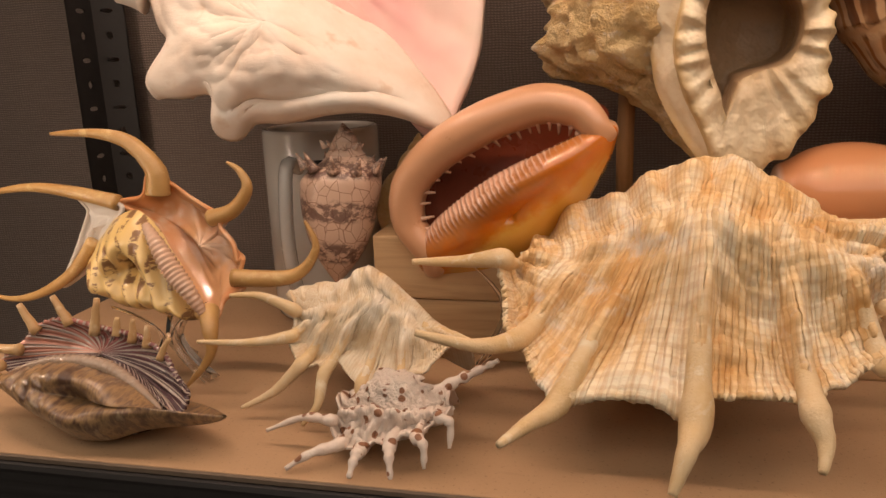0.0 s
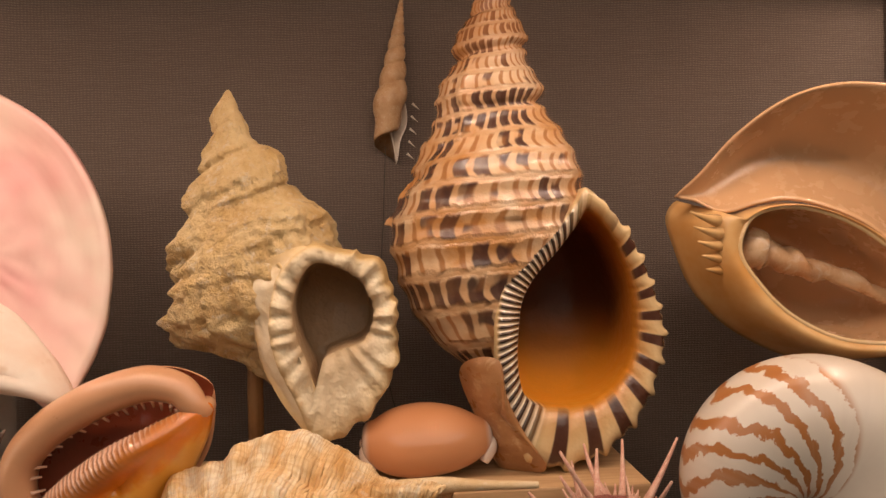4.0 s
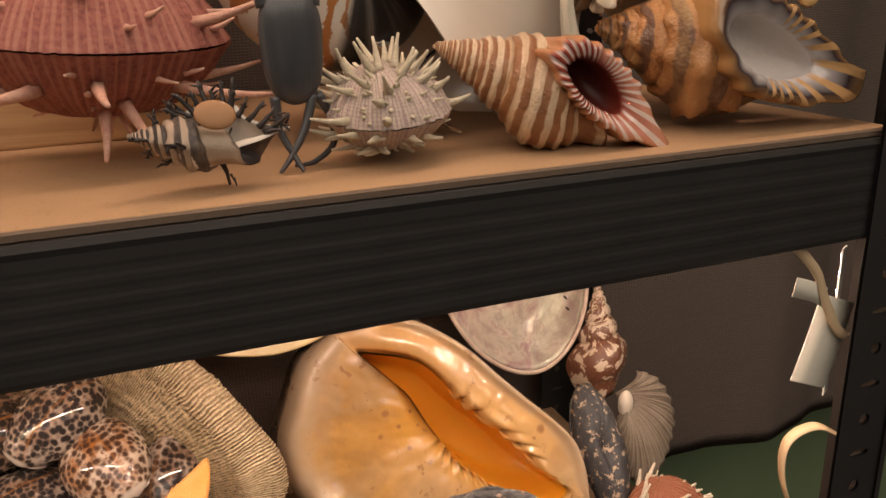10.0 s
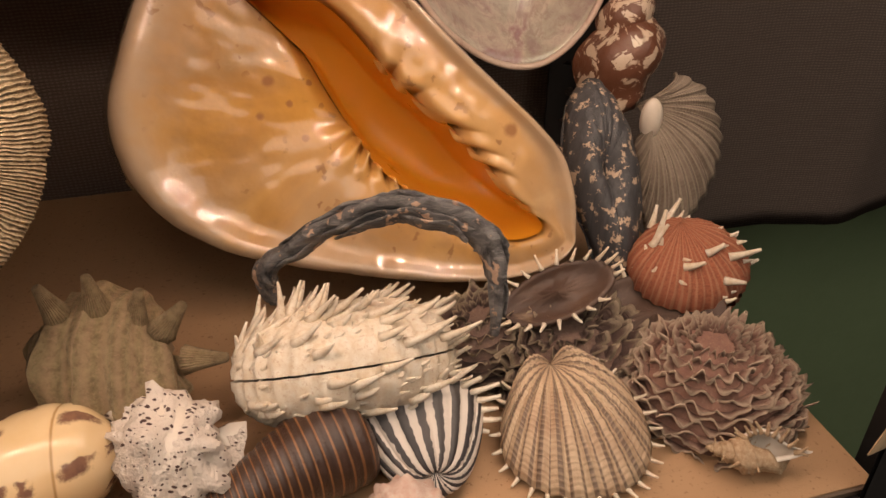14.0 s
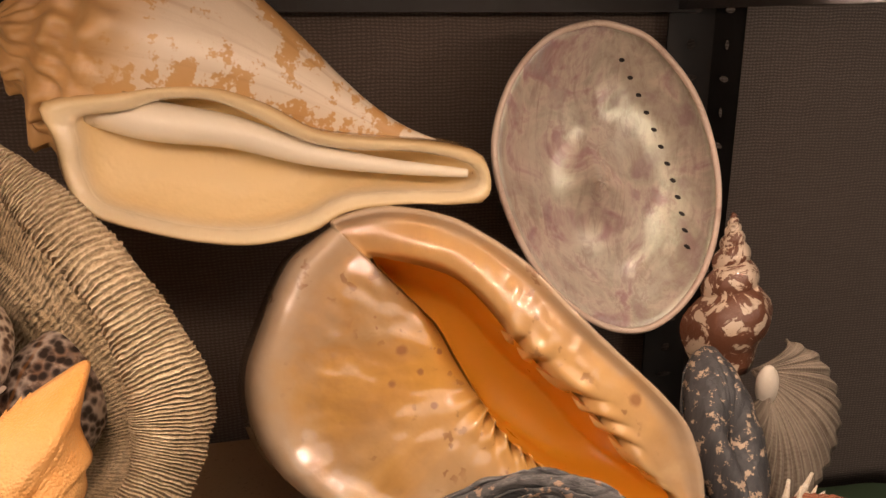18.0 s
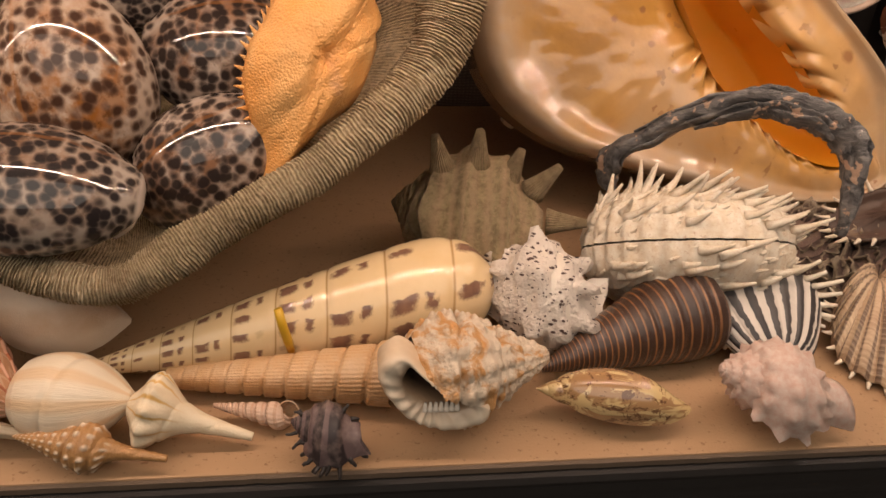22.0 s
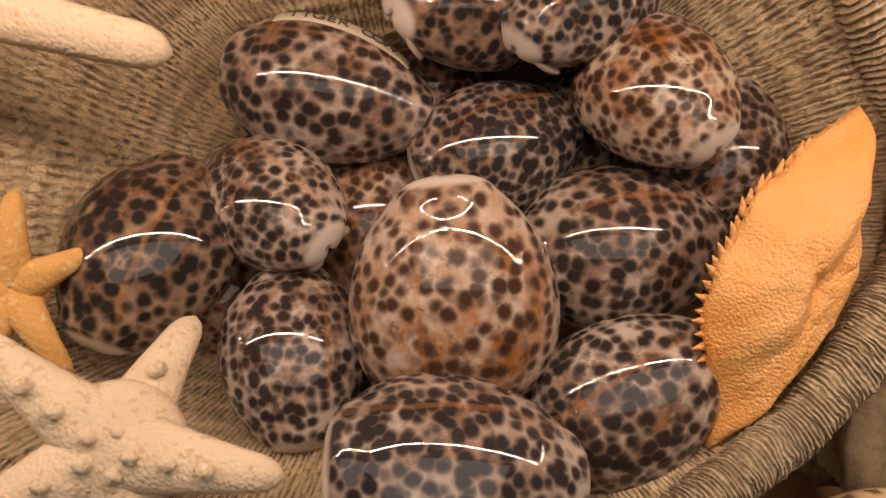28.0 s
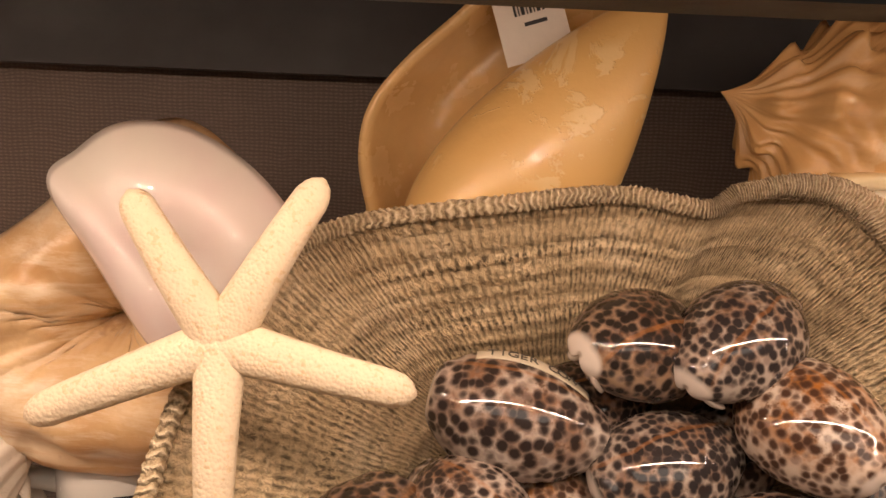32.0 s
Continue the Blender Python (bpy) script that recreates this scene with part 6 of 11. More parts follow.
# -- bullmouth helmet
def bullmouth():
    lipm = plain("bullmouth_lip", (0.60, 0.31, 0.165), 0.35, 0, 0.6, 0.22, 40, 0.05)
    n = Nodes("bullmouth_shield")
    o = n.obj()
    so = n.sep(o)
    s = n.math("SUBTRACT", n.math("MULTIPLY", so[0], 0.591), n.math("MULTIPLY", so[2], 0.806))
    s = n.math("ADD", s, n.math("MULTIPLY", n.math("SUBTRACT", n.noise(o, 60, 4), 0.5), 0.020))
    f = n.math("MULTIPLY", n.math("ADD", s, 1.208), 25.0)
    along = n.math("ADD", n.math("MULTIPLY", so[0], 0.806), n.math("MULTIPLY", so[2], 0.591))
    w = n.math("SINE", n.math("ADD", n.math("MULTIPLY", along, 1500.0), n.math("MULTIPLY", n.noise(o, 120, 2), 5.0)))
    c = n.ramp(f, (0.02, (0.66, 0.36, 0.24)), (0.20, (0.40, 0.15, 0.05)), (0.36, (0.50, 0.17, 0.035)), (0.58, (0.66, 0.17, 0.012)), (0.82, (0.74, 0.24, 0.014)), (0.98, (0.78, 0.40, 0.06)))
    top = n.math("SUBTRACT", 1.0, n.step(f, 0.10, 0.36))
    c = n.mix(n.math("MULTIPLY", n.math("MULTIPLY", n.step(w, 0.2, 0.8), top), 0.7), c, (0.72, 0.48, 0.36))
    shield = n.done(c, 0.18, n.bump(n.math("MULTIPLY", w, n.math("SUBTRACT", 1.03, n.step(f, 0.12, 0.42))), 0.4, 0.0010), 0.7)
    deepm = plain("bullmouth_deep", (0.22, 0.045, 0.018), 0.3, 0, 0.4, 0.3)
    root = thing("bullmouth_helmet", "polished orange bullmouth helmet shell with toothed lips on a clear stand", "seashell")
    edge = [(-0.133, 1.380), (-0.151, 1.408), (-0.149, 1.440), (-0.127, 1.468), (-0.093, 1.491), (-0.061, 1.504), (-0.034, 1.509), (-0.008, 1.503), (0.008, 1.488)]
    c0 = Vector((-0.045, 0.0, 1.425))
    cen = []
    for x, z in edge:
        d = (c0 - Vector((x, 0, z))).normalized() * 0.0125
        cen.append((x + d.x, 0.172 - 0.10 * (x + 0.07), z + d.z))
    cen = [(-0.122, 0.182, 1.372)] + cen + [(0.006, 0.176, 1.478)]
    pp = curve_pts(cen, 90, False)
    rings = []
    for k, p in enumerate(pp):
        d = (pp[min(90, k + 1)] - pp[max(0, k - 1)]).normalized()
        s_ = Vector((0, -1, 0))
        s_ = (s_ - d * s_.dot(d)).normalized()
        up = d.cross(s_)
        r = 0.0150 * math.sin(math.pi * (0.06 + 0.90 * k / 90)) ** 0.45
        rings.append([p + s_ * r * 1.15 * math.cos(a) + up * r * math.sin(a) for a in (2 * math.pi * j / 24 for j in range(24))])
    b = bmesh.new()
    grid(b, rings, True, lambda i, j: (i / 90, j / 24), True, True)
    bmesh.ops.recalc_face_normals(b, faces=b.faces)
    part("outer_lip", b, lipm, root, "thick rolled apricot lip")
    sh = [(-0.131, 0.182, 1.376), (-0.126, 0.176, 1.399), (-0.108, 0.170, 1.420), (-0.074, 0.164, 1.445), (-0.038, 0.160, 1.463), (0.006, 0.164, 1.481), (0.008, 0.172, 1.466), (-0.003, 0.184, 1.440), (-0.020, 0.196, 1.410), (-0.042, 0.204, 1.382), (-0.080, 0.204, 1.366), (-0.112, 0.198, 1.364)]
    b, rows = fan((-0.060, 0.166, 1.420), sh, Vector((0.002, -0.020, 0.004)), 26, 140, 0, 0, None, True)
    thicken(part("shield", b, shield, root, "glowing orange inner shield"), 0.004)
    back = [(-0.06 + (x + 0.06) * 0.93, 0.196, 1.43 + (z - 1.43) * 0.92) for x, z in edge] + [(-0.003, 0.21, 1.440), (-0.020, 0.222, 1.410), (-0.045, 0.228, 1.380), (-0.090, 0.225, 1.362)]
    b, rows = fan((-0.070, 0.205, 1.435), back, Vector((0, 0.040, 0)), 14, 80, 0, 0, None, True)
    thicken(part("back", b, lipm, root), 0.004)
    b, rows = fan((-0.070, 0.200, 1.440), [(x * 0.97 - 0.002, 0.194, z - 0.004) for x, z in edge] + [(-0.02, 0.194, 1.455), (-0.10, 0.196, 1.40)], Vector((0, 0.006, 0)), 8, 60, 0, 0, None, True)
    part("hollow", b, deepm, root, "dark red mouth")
    tm = plain("tooth_pink", (0.68, 0.40, 0.27), 0.2, 0, 0.6)
    for k in range(20):
        i = 16 + int(k * 3.5)
        d = (c0 - Vector((pp[i].x, 0, pp[i].z))).normalized()
        b = bmesh.new()
        horn(b, pp[i] + d * 0.011 + Vector((0, -0.006, 0)), d + Vector((0.2, 0.7, 0)), 0.0085 + 0.002 * (k % 2), 0.0020, (0, 0, 0), 6, 4, 0.45)
        part("tooth", b, tm, root)


bullmouth()
acrylic_stand((-0.062, 0.180, ZU), 0.070, 0.085, 0)


# -- small white spider conch
def small_spider():
    n = Nodes("pale_spider_conch")
    o, u = n.obj(), n.uv()
    c = n.ramp(n.noise(o, 55, 5, 0.65), (0.36, (0.58, 0.42, 0.25)), (0.50, (0.68, 0.56, 0.40)), (0.66, (0.72, 0.64, 0.52)))
    w = n.wave(n.mapping(u, (0.02, 1, 1)), 26, 2.0, 3, 8, "Y")
    c = n.mix(n.math("MULTIPLY", n.step(w, 0.6, 0.9), 0.25), c, (0.50, 0.34, 0.19))
    mat = n.done(c, 0.6, n.bump(n.math("ADD", w, n.noise(o, 500, 4)), 0.5, 0.0006))
    root = thing("small_spider_conch", "pale cream spider conch with slender fingers on the shelf", "seashell")
    crest = [(-0.216, 0.130, 1.369), (-0.195, 0.128, 1.376), (-0.171, 0.122, 1.381), (-0.150, 0.110, 1.395), (-0.132, 0.108, 1.386), (-0.118, 0.105, 1.375), (-0.103, 0.105, 1.360), (-0.080, 0.100, 1.351)]
    shoulder = [(-0.200, 0.105, 1.360), (-0.185, 0.100, 1.363), (-0.165, 0.092, 1.370), (-0.142, 0.085, 1.381), (-0.131, 0.085, 1.376), (-0.119, 0.085, 1.369), (-0.107, 0.088, 1.358), (-0.092, 0.090, 1.353)]
    rim = [(-0.201, 0.100, 1.367), (-0.199, 0.094, 1.358), (-0.201, 0.088, 1.350), (-0.196, 0.082, 1.343), (-0.188, 0.076, 1.335), (-0.176, 0.074, 1.339), (-0.169, 0.068, 1.333), (-0.162, 0.072, 1.343), (-0.152, 0.066, 1.336), (-0.141, 0.060, 1.331), (-0.130, 0.060, 1.334), (-0.117, 0.058, 1.333), (-0.111, 0.064, 1.338), (-0.102, 0.068, 1.340), (-0.096, 0.078, 1.347), (-0.088, 0.088, 1.352)]
    fingers = ((0.01, (-0.220, 0.090, 1.379), (-0.237, 0.080, 1.382), 0.0046), (2 / 15, (-0.228, 0.080, 1.349), (-0.262, 0.075, 1.350), 0.0046), (4 / 15, (-0.206, 0.069, 1.320), (-0.229, 0.066, 1.308), 0.0048), (6 / 15, (-0.171, 0.058, 1.318), (-0.182, 0.056, 1.304), 0.0045), (9 / 15, (-0.141, 0.055, 1.322), (-0.142, 0.052, 1.306), 0.0040), (11 / 15, (-0.116, 0.054, 1.322), (-0.116, 0.052, 1.310), 0.0036), (None, (-0.110, 0.096, 1.360), (-0.085, 0.098, 1.352), (-0.066, 0.092, 1.346), 0.0050))
    web_shell(root, crest, shoulder, rim, fingers, mat, bpy.data.materials["horn_cream"], 0.085, 3, 48, 260, 0.9, (0, 0.025, -0.035))
    # the pleated spire beside the shoulder
    outer, lining = snail(5, 1.6, 0.10, 0.55, 0.20, 0.24, -15, 0.05, 105, 26, 0, 0.1, 26, 30, lambda u, p: 0.018 * math.cos(2 * math.pi * u * 10) + 0.012 * noise.noise((u * 8, p * 3, 0)))
    part("spire", outer, mat, root, m=frame_between((-0.220, 0.126, 1.370), (-0.150, 0.118, 1.352), (0, 0.6, -1), 30))
    lining.free()


small_spider()


# -- little horned spider conch, white with brown spots
def scorpion_conch():
    def dots(name, scale):
        n = Nodes(name)
        o = n.obj()
        c = n.mix(n.noise(o, scale * 0.5, 3), (0.74, 0.66, 0.57), (0.60, 0.45, 0.37))
        c = n.mix(n.step(n.math("ADD", n.voronoi(o, scale, rand=1.0), n.math("MULTIPLY", n.noise(o, scale * 0.8, 2), 0.3)), 0.48, 0.40), c, (0.24, 0.10, 0.045))
        return n.done(c, 0.45, n.bump(n.noise(o, scale * 2, 3), 0.5, 0.3 / scale), 0.1)
    mat, fmat = dots("spotted_white", 9.0), dots("spotted_white_finger", 120.0)
    root = thing("scorpion_conch", "small white knobbly spider conch with brown spots and bent fingers", "seashell")
    outer, lining = snail(5, 1.8, 0.10, 0.55, 0.20, 0.30, -12, 0.06, 105, 24, 0, 0.1, 40, 44, lambda u, p: 0.060 * max(0, math.cos(4 * p)) * max(0, math.cos(2 * math.pi * u * 7)) ** 2 + 0.040 * noise.noise((u * 12, p * 4, 0)))
    part("body", outer, mat, root, m=frame_between((-0.150, 0.048, 1.324), (-0.078, 0.058, 1.336), (0, 0.7, -0.8), 20))
    lining.free()
    crest = [(-0.158, 0.062, 1.324), (-0.146, 0.062, 1.328), (-0.126, 0.060, 1.333), (-0.108, 0.058, 1.332), (-0.094, 0.060, 1.333), (-0.083, 0.060, 1.335)]
    shoulder = [(-0.150, 0.042, 1.320), (-0.134, 0.038, 1.325), (-0.119, 0.034, 1.327), (-0.104, 0.032, 1.329), (-0.091, 0.034, 1.329), (-0.082, 0.040, 1.326)]
    rim = [(-0.153, 0.034, 1.320), (-0.150, 0.030, 1.313), (-0.145, 0.024, 1.309), (-0.134, 0.020, 1.311), (-0.129, 0.018, 1.310), (-0.121, 0.018, 1.317), (-0.110, 0.016, 1.317), (-0.102, 0.018, 1.322), (-0.094, 0.018, 1.321), (-0.090, 0.022, 1.326), (-0.082, 0.026, 1.330), (-0.078, 0.036, 1.334)]
    fingers = ((0.0, (-0.172, 0.036, 1.320), (-0.196, 0.035, 1.310), 0.0038), (2 / 11, (-0.158, 0.012, 1.310), (-0.171, 0.005, 1.303), 0.0042), (4 / 11, (-0.130, 0.008, 1.310), (-0.131, 0.001, 1.303), 0.0044), (6 / 11, (-0.108, 0.006, 1.315), (-0.106, 0.000, 1.305), 0.0044), (8 / 11, (-0.089, 0.010, 1.322), (-0.088, 0.006, 1.310), 0.0042), (10 / 11, (-0.076, 0.022, 1.330), (-0.076, 0.018, 1.317), 0.0040), (None, (-0.100, 0.052, 1.330), (-0.075, 0.060, 1.342), (-0.054, 0.060, 1.354), 0.0052))
    web_shell(root, crest, shoulder, rim, fingers, fmat, fmat, 0.075, 5, 48, 220, 1.7, (0, 0.02, -0.02), 0.16)


scorpion_conch()


# -- pink spiny oyster
def spiny(name, label, centre, size, mats, lean=(0, 0, 1), axis=(1, 0, 0), n_sp=60, lsp=0.35, rsp=0.03, ribs=26, flat=0.62, seed=1, curved=0.25, hinge=True, blunt=0.12, gap=0.004, sweep=0.0, lens=False):
    """A two-valved ribbed shell lying with its seam level, with spines over both valves."""
    rnd = random.Random(seed)
    skin, spm = mats
    root = thing(name, label, "seashell", lay(centre, axis, lean, size))
    for sgn in (1, -1):
        def fn(q, ang):
            # q 0..1 from the top of the valve to the seam
            r = math.sin(q * math.pi / 2) ** 0.85 if not lens else q ** 0.9
            x = 0.5 * r * math.cos(ang) * (1 + 0.06 * math.cos(ang))
            y = 0.42 * r * math.sin(ang) + 0.26 * (1 - r)
            z = sgn * (0.5 * flat * (math.cos(q * math.pi / 2) ** 0.8 if not lens else 1 - q ** 3.0) + gap)
            k = 1 + 0.026 * math.cos(ribs * ang) * (0.3 + q) * (0.75 + 0.35 * math.sin(q * 90 + ang * 7)) + 0.02 * noise.noise((x * 6, y * 6, seed + sgn))
            return Vector((x * k, y * k, z * k))
        b = bmesh.new()
        grid(b, [[fn(i / 22, 2 * math.pi * j / 156) for j in range(156)] for i in range(23)], True, lambda i, j: (i / 22, j / 156), True, False)
        bmesh.ops.recalc_face_normals(b, faces=b.faces)
        v = part("valve", b, skin, root)
        b = bmesh.new()
        for k in range(n_sp):
            q = rnd.uniform(0.12, 0.97) ** 0.8
            ang = rnd.uniform(0, 2 * math.pi)
            p = fn(q, ang)
            d = Vector((p.x * 1.9, p.y * 2.0, p.z * 0.9)).normalized() + Vector((rnd.uniform(-0.35, 0.35), rnd.uniform(-0.35, 0.35), rnd.uniform(-0.1, 0.35)))
            d.x += sweep
            big = rnd.random() < 0.30
            long_ = lsp * (rnd.uniform(0.6, 1.0) if big else rnd.uniform(0.10, 0.35))
            own = bmesh.new() if n_sp < 120 else b
            horn(own, p * 0.97, d, long_, rsp * (1.0 if big else 0.55), (rnd.uniform(-1, 1) * curved, rnd.uniform(-1, 1) * curved, curved), 6, 5, blunt)
            if own is not b:
                part("spine", own, spm, v)
        if b.verts:
            part("spine_cover", b, spm, v, "many pointed spines")
        else:
            b.free()
    return root


PINKV = radial_material("spiny_oyster_pink", (0.34, 0.11, 0.080), (0.21, 0.050, 0.042), (0.42, 0.18, 0.13), 46, 0.55, 0.05)
PINKS = chalky("spine_pink", (0.70, 0.44, 0.33), (0.58, 0.28, 0.21), (0.74, 0.58, 0.46), 0.4, 120)
spiny("spiny_oyster", "deep pink spiny oyster with long pale spines on the shelf", (0.308, 0.105, 1.364), 0.120, (PINKV, PINKS), (0.03, -0.10, 1), (1, 0.05, -0.06), 52, 0.46, 0.030, 56, 0.66, 3, 0.12, True, 0.30, 0.004, 0.0, True)
BEIGEV = radial_material("spiny_jewel_box", (0.60, 0.50, 0.42), (0.42, 0.34, 0.28), (0.34, 0.22, 0.24), 50, 0.6, 0.0)
BEIGES = chalky("spine_beige", (0.68, 0.60, 0.47), (0.52, 0.46, 0.32), (0.40, 0.34, 0.22), 0.6)
spiny("jewel_box_shell", "small whitish jewel box shell covered in leafy spines", (0.437, 0.047, 1.3255), 0.062, (BEIGEV, BEIGES), (0, -0.2, 1), (1, 0, 0.05), 110, 0.26, 0.042, 30, 0.62, 5, 0.20, True, 0.25, 0.004, 0.0, True)


# -- venus comb
def venus_comb():
    mat = chalky("comb_white", (0.74, 0.66, 0.56), (0.64, 0.54, 0.44), (0.56, 0.44, 0.32), 0.45)
    root = thing("comb_murex", "white comb murex with long thin spines along its canal", "seashell")
    c0 = Vector((0.192, 0.040, 1.350))
    def ball(q, v):
        d = Vector((math.sqrt(max(0.0, 1 - q * q)) * math.cos(v), math.sqrt(max(0.0, 1 - q * q)) * math.sin(v), q))
        return c0 + Vector((0.0175 * d.x, 0.016 * d.y, 0.0185 * d.z)) * (1 + 0.10 * math.cos(9 * v) * (1 - q * q) + 0.10 * noise.noise(d * 4))
    b = ellipsoid_grid(ball, 36, 48)
    part("body", b, mat, root)
    b = bmesh.new()
    tube(b, [(0.160, 0.040, 1.347), (0.166, 0.040, 1.348), (0.171, 0.040, 1.3485), (0.177, 0.040, 1.349), (0.184, 0.040, 1.350)], [0.0012, 0.0050, 0.0046, 0.0090, 0.012], 14)
    part("spire", b, mat, root)
    ring = [(0.195 + 0.0105 * math.cos(a) * (1 + 0.1 * math.sin(a)), 0.0225 + 0.003 * math.sin(a), 1.3575 + 0.0095 * math.sin(a)) for a in (2 * math.pi * k / 16 for k in range(16))]
    b = bmesh.new()
    pp = curve_pts(ring, 48, True)
    tube(b, pp + [pp[0]], [0.0022 + 0.0008 * math.sin(k * 0.13 + 3.4) for k in range(49)], 10, False)
    part("lip", b, PORCELAIN, root, "raised white lip")
    # shallow sheet in the mouth; its brown stands for the shade inside
    b, rows = fan((0.195, 0.034, 1.357), ring, Vector((0, 0.004, 0)), 8, 40, 0, 0, None, True)
    part("aperture", b, plain("comb_mouth_shade", (0.42, 0.31, 0.22), 0.5), root, "round mouth, its shade painted brown")
    b = bmesh.new()
    pp = curve_pts([(0.198, 0.028, 1.347), (0.212, 0.028, 1.346), (0.232, 0.027, 1.3455), (0.250, 0.026, 1.343), (0.264, 0.026, 1.341)], 30, False)
    tube(b, pp, [0.0052 * (1 - 0.72 * (k / 30) ** 0.7) for k in range(31)], 12)
    part("canal", b, mat, root)
    for k, (x, z, tx, tz) in enumerate(((0.190, 1.370, 0.173, 1.397), (0.201, 1.373, 0.202, 1.393), (0.207, 1.365, 0.221, 1.382), (0.217, 1.352, 0.218, 1.364), (0.225, 1.350, 0.230, 1.378), (0.234, 1.349, 0.238, 1.373), (0.241, 1.348, 0.243, 1.369), (0.248, 1.346, 0.252, 1.364), (0.256, 1.344, 0.256, 1.350), (0.210, 1.341, 0.213, 1.330), (0.216, 1.342, 0.220, 1.333), (0.223, 1.342, 0.225, 1.334), (0.231, 1.342, 0.231, 1.339), (0.180, 1.361, 0.166, 1.370), (0.174, 1.353, 0.163, 1.351), (0.174, 1.342, 0.165, 1.334), (0.181, 1.335, 0.166, 1.325), (0.190, 1.333, 0.191, 1.323), (0.196, 1.335, 0.198, 1.329), (0.200, 1.338, 0.204, 1.331), (0.207, 1.337, 0.210, 1.330))):
        b = bmesh.new()
        d = Vector((tx - x, -0.004, tz - z))
        horn(b, Vector((x, 0.027, z)) - d * 0.12, d, d.length * 1.12, 0.0019 if d.length > 0.02 else 0.0014, (0.06 * math.sin(k * 1.7), 0, 0), 8, 7, 0.18)
        part("spine", b, mat, root)


venus_comb()


# -- mermaid's purse
def purse():
    n = Nodes("egg_case")
    o = n.obj()
    c = n.mix(n.noise(n.mapping(o, (60, 60, 6)), 3, 3), (0.030, 0.030, 0.034), (0.075, 0.078, 0.085))
    mat = n.done(c, 0.35, n.bump(n.noise(n.mapping(o, (200, 200, 10)), 2, 3), 0.4, 0.001), 0.2)
    root = thing("egg_case", "black leathery skate egg case with curled tendrils, standing upright", "egg case")
    c = Vector((0.394, 0.050, 1.358))
    b = ellipsoid_grid(lambda s, g: c + Vector((0.0145 * (1 - abs(s) ** 3.2) ** 0.5 * (1 + 0.08 * s) * math.cos(g), 0.007 * (1 - abs(s) ** 3) ** 0.5 * math.sin(g), 0.0265 * s)), 30, 32)
    part("pouch", b, mat, root)
    for pts in ([(-0.012, 0, 0.018), (-0.014, 0, 0.032), (-0.008, 0.002, 0.044), (0.000, 0.004, 0.047)], [(0.012, 0, 0.018), (0.013, 0, 0.032), (0.008, 0.002, 0.043), (0.001, 0.004, 0.047)], [(-0.010, 0, -0.022), (-0.009, -0.002, -0.038), (-0.004, -0.006, -0.050), (-0.001, -0.010, -0.0565)], [(0.008, 0, -0.022), (0.002, -0.003, -0.038), (-0.006, -0.006, -0.050), (-0.012, -0.008, -0.0565)], [(0.010, 0, -0.022), (0.017, 0.004, -0.034), (0.018, 0.008, -0.048), (0.008, 0.010, -0.0565), (-0.002, 0.006, -0.0565)]):
        b = bmesh.new()
        tube(b, [c + p for p in curve_pts(pts, 16, False)], [0.0026 * (1 - 0.65 * k / 16) for k in range(17)], 8)
        part("tendril", b, mat, root)


purse()


def murex(name, label, A, B, face, mats, roll=0, spines=26, length=0.16, spine_r=0.022, frill=True, seed=2, lmat=None, hole=None, **kw):
    p = dict(turns=5.5, g=1.65, rc=0.085, zc=0.52, a=0.135, b=0.17, tau=-10, canal=0.26, cphi=102, cw=16, flare=0.12, nt=34, nph=44, relief=lambda u, f: 0.012 * math.cos(9 * f) + 0.022 * max(0, math.cos(2 * math.pi * u * 3)) ** 4 + 0.01 * noise.noise((u * 12, f * 4, 1)))
    p.update(kw)
    t = coil(name, label, A, B, face, mats[0], lmat, roll, hole, **p)
    rnd = random.Random(seed)
    for k in range(spines):
        uu = -(k % 10) / 3.0 if k < spines * 0.6 else 0.0
        s = p["g"] ** uu
        an = -2 * math.pi * uu
        f = rnd.uniform(-1.2, 1.5) if k < spines * 0.6 else -1.3 + 3.0 * (k - spines * 0.6) / (spines * 0.4)
        r, z = p["rc"] + p["a"] * math.cos(f), p["zc"] + p["b"] * math.sin(f) + p["canal"] * 0.5 * bell(f - 1.5, 0.6)
        base = Vector((-s * r * math.cos(an), s * r * math.sin(an), s * z))
        if hole:
            w_ = t.matrix_basis @ base
            if math.hypot(w_.x - hole[0][0], w_.z - (hole[0][1] - 0.048)) < 0.056:
                continue
        d = Vector((-math.cos(an) * math.cos(f), math.sin(an) * math.cos(f), math.sin(f) * 0.8)) + Vector((0, -0.3, -0.15))
        b = bmesh.new()
        L_ = length * (0.45 + 0.55 * s) * rnd.uniform(0.7, 1.1)
        horn(b, base - d.normalized() * 0.01, d, L_, spine_r * (0.5 + 0.5 * s), (rnd.uniform(-0.3, 0.3), rnd.uniform(-0.3, 0.1), rnd.uniform(-0.4, 0.1)), 6, 5, 0.45, 0.15)
        if frill:
            for q in range(3):
                horn(b, base + d.normalized() * L_ * (0.45 + 0.2 * q), d + Vector((rnd.uniform(-1, 1), rnd.uniform(-1, 1), rnd.uniform(-1, 1))), L_ * 0.35, spine_r * 0.45, (0, 0, 0), 5, 3, 0.4)
        part("spine", b, mats[1], t)
    return t


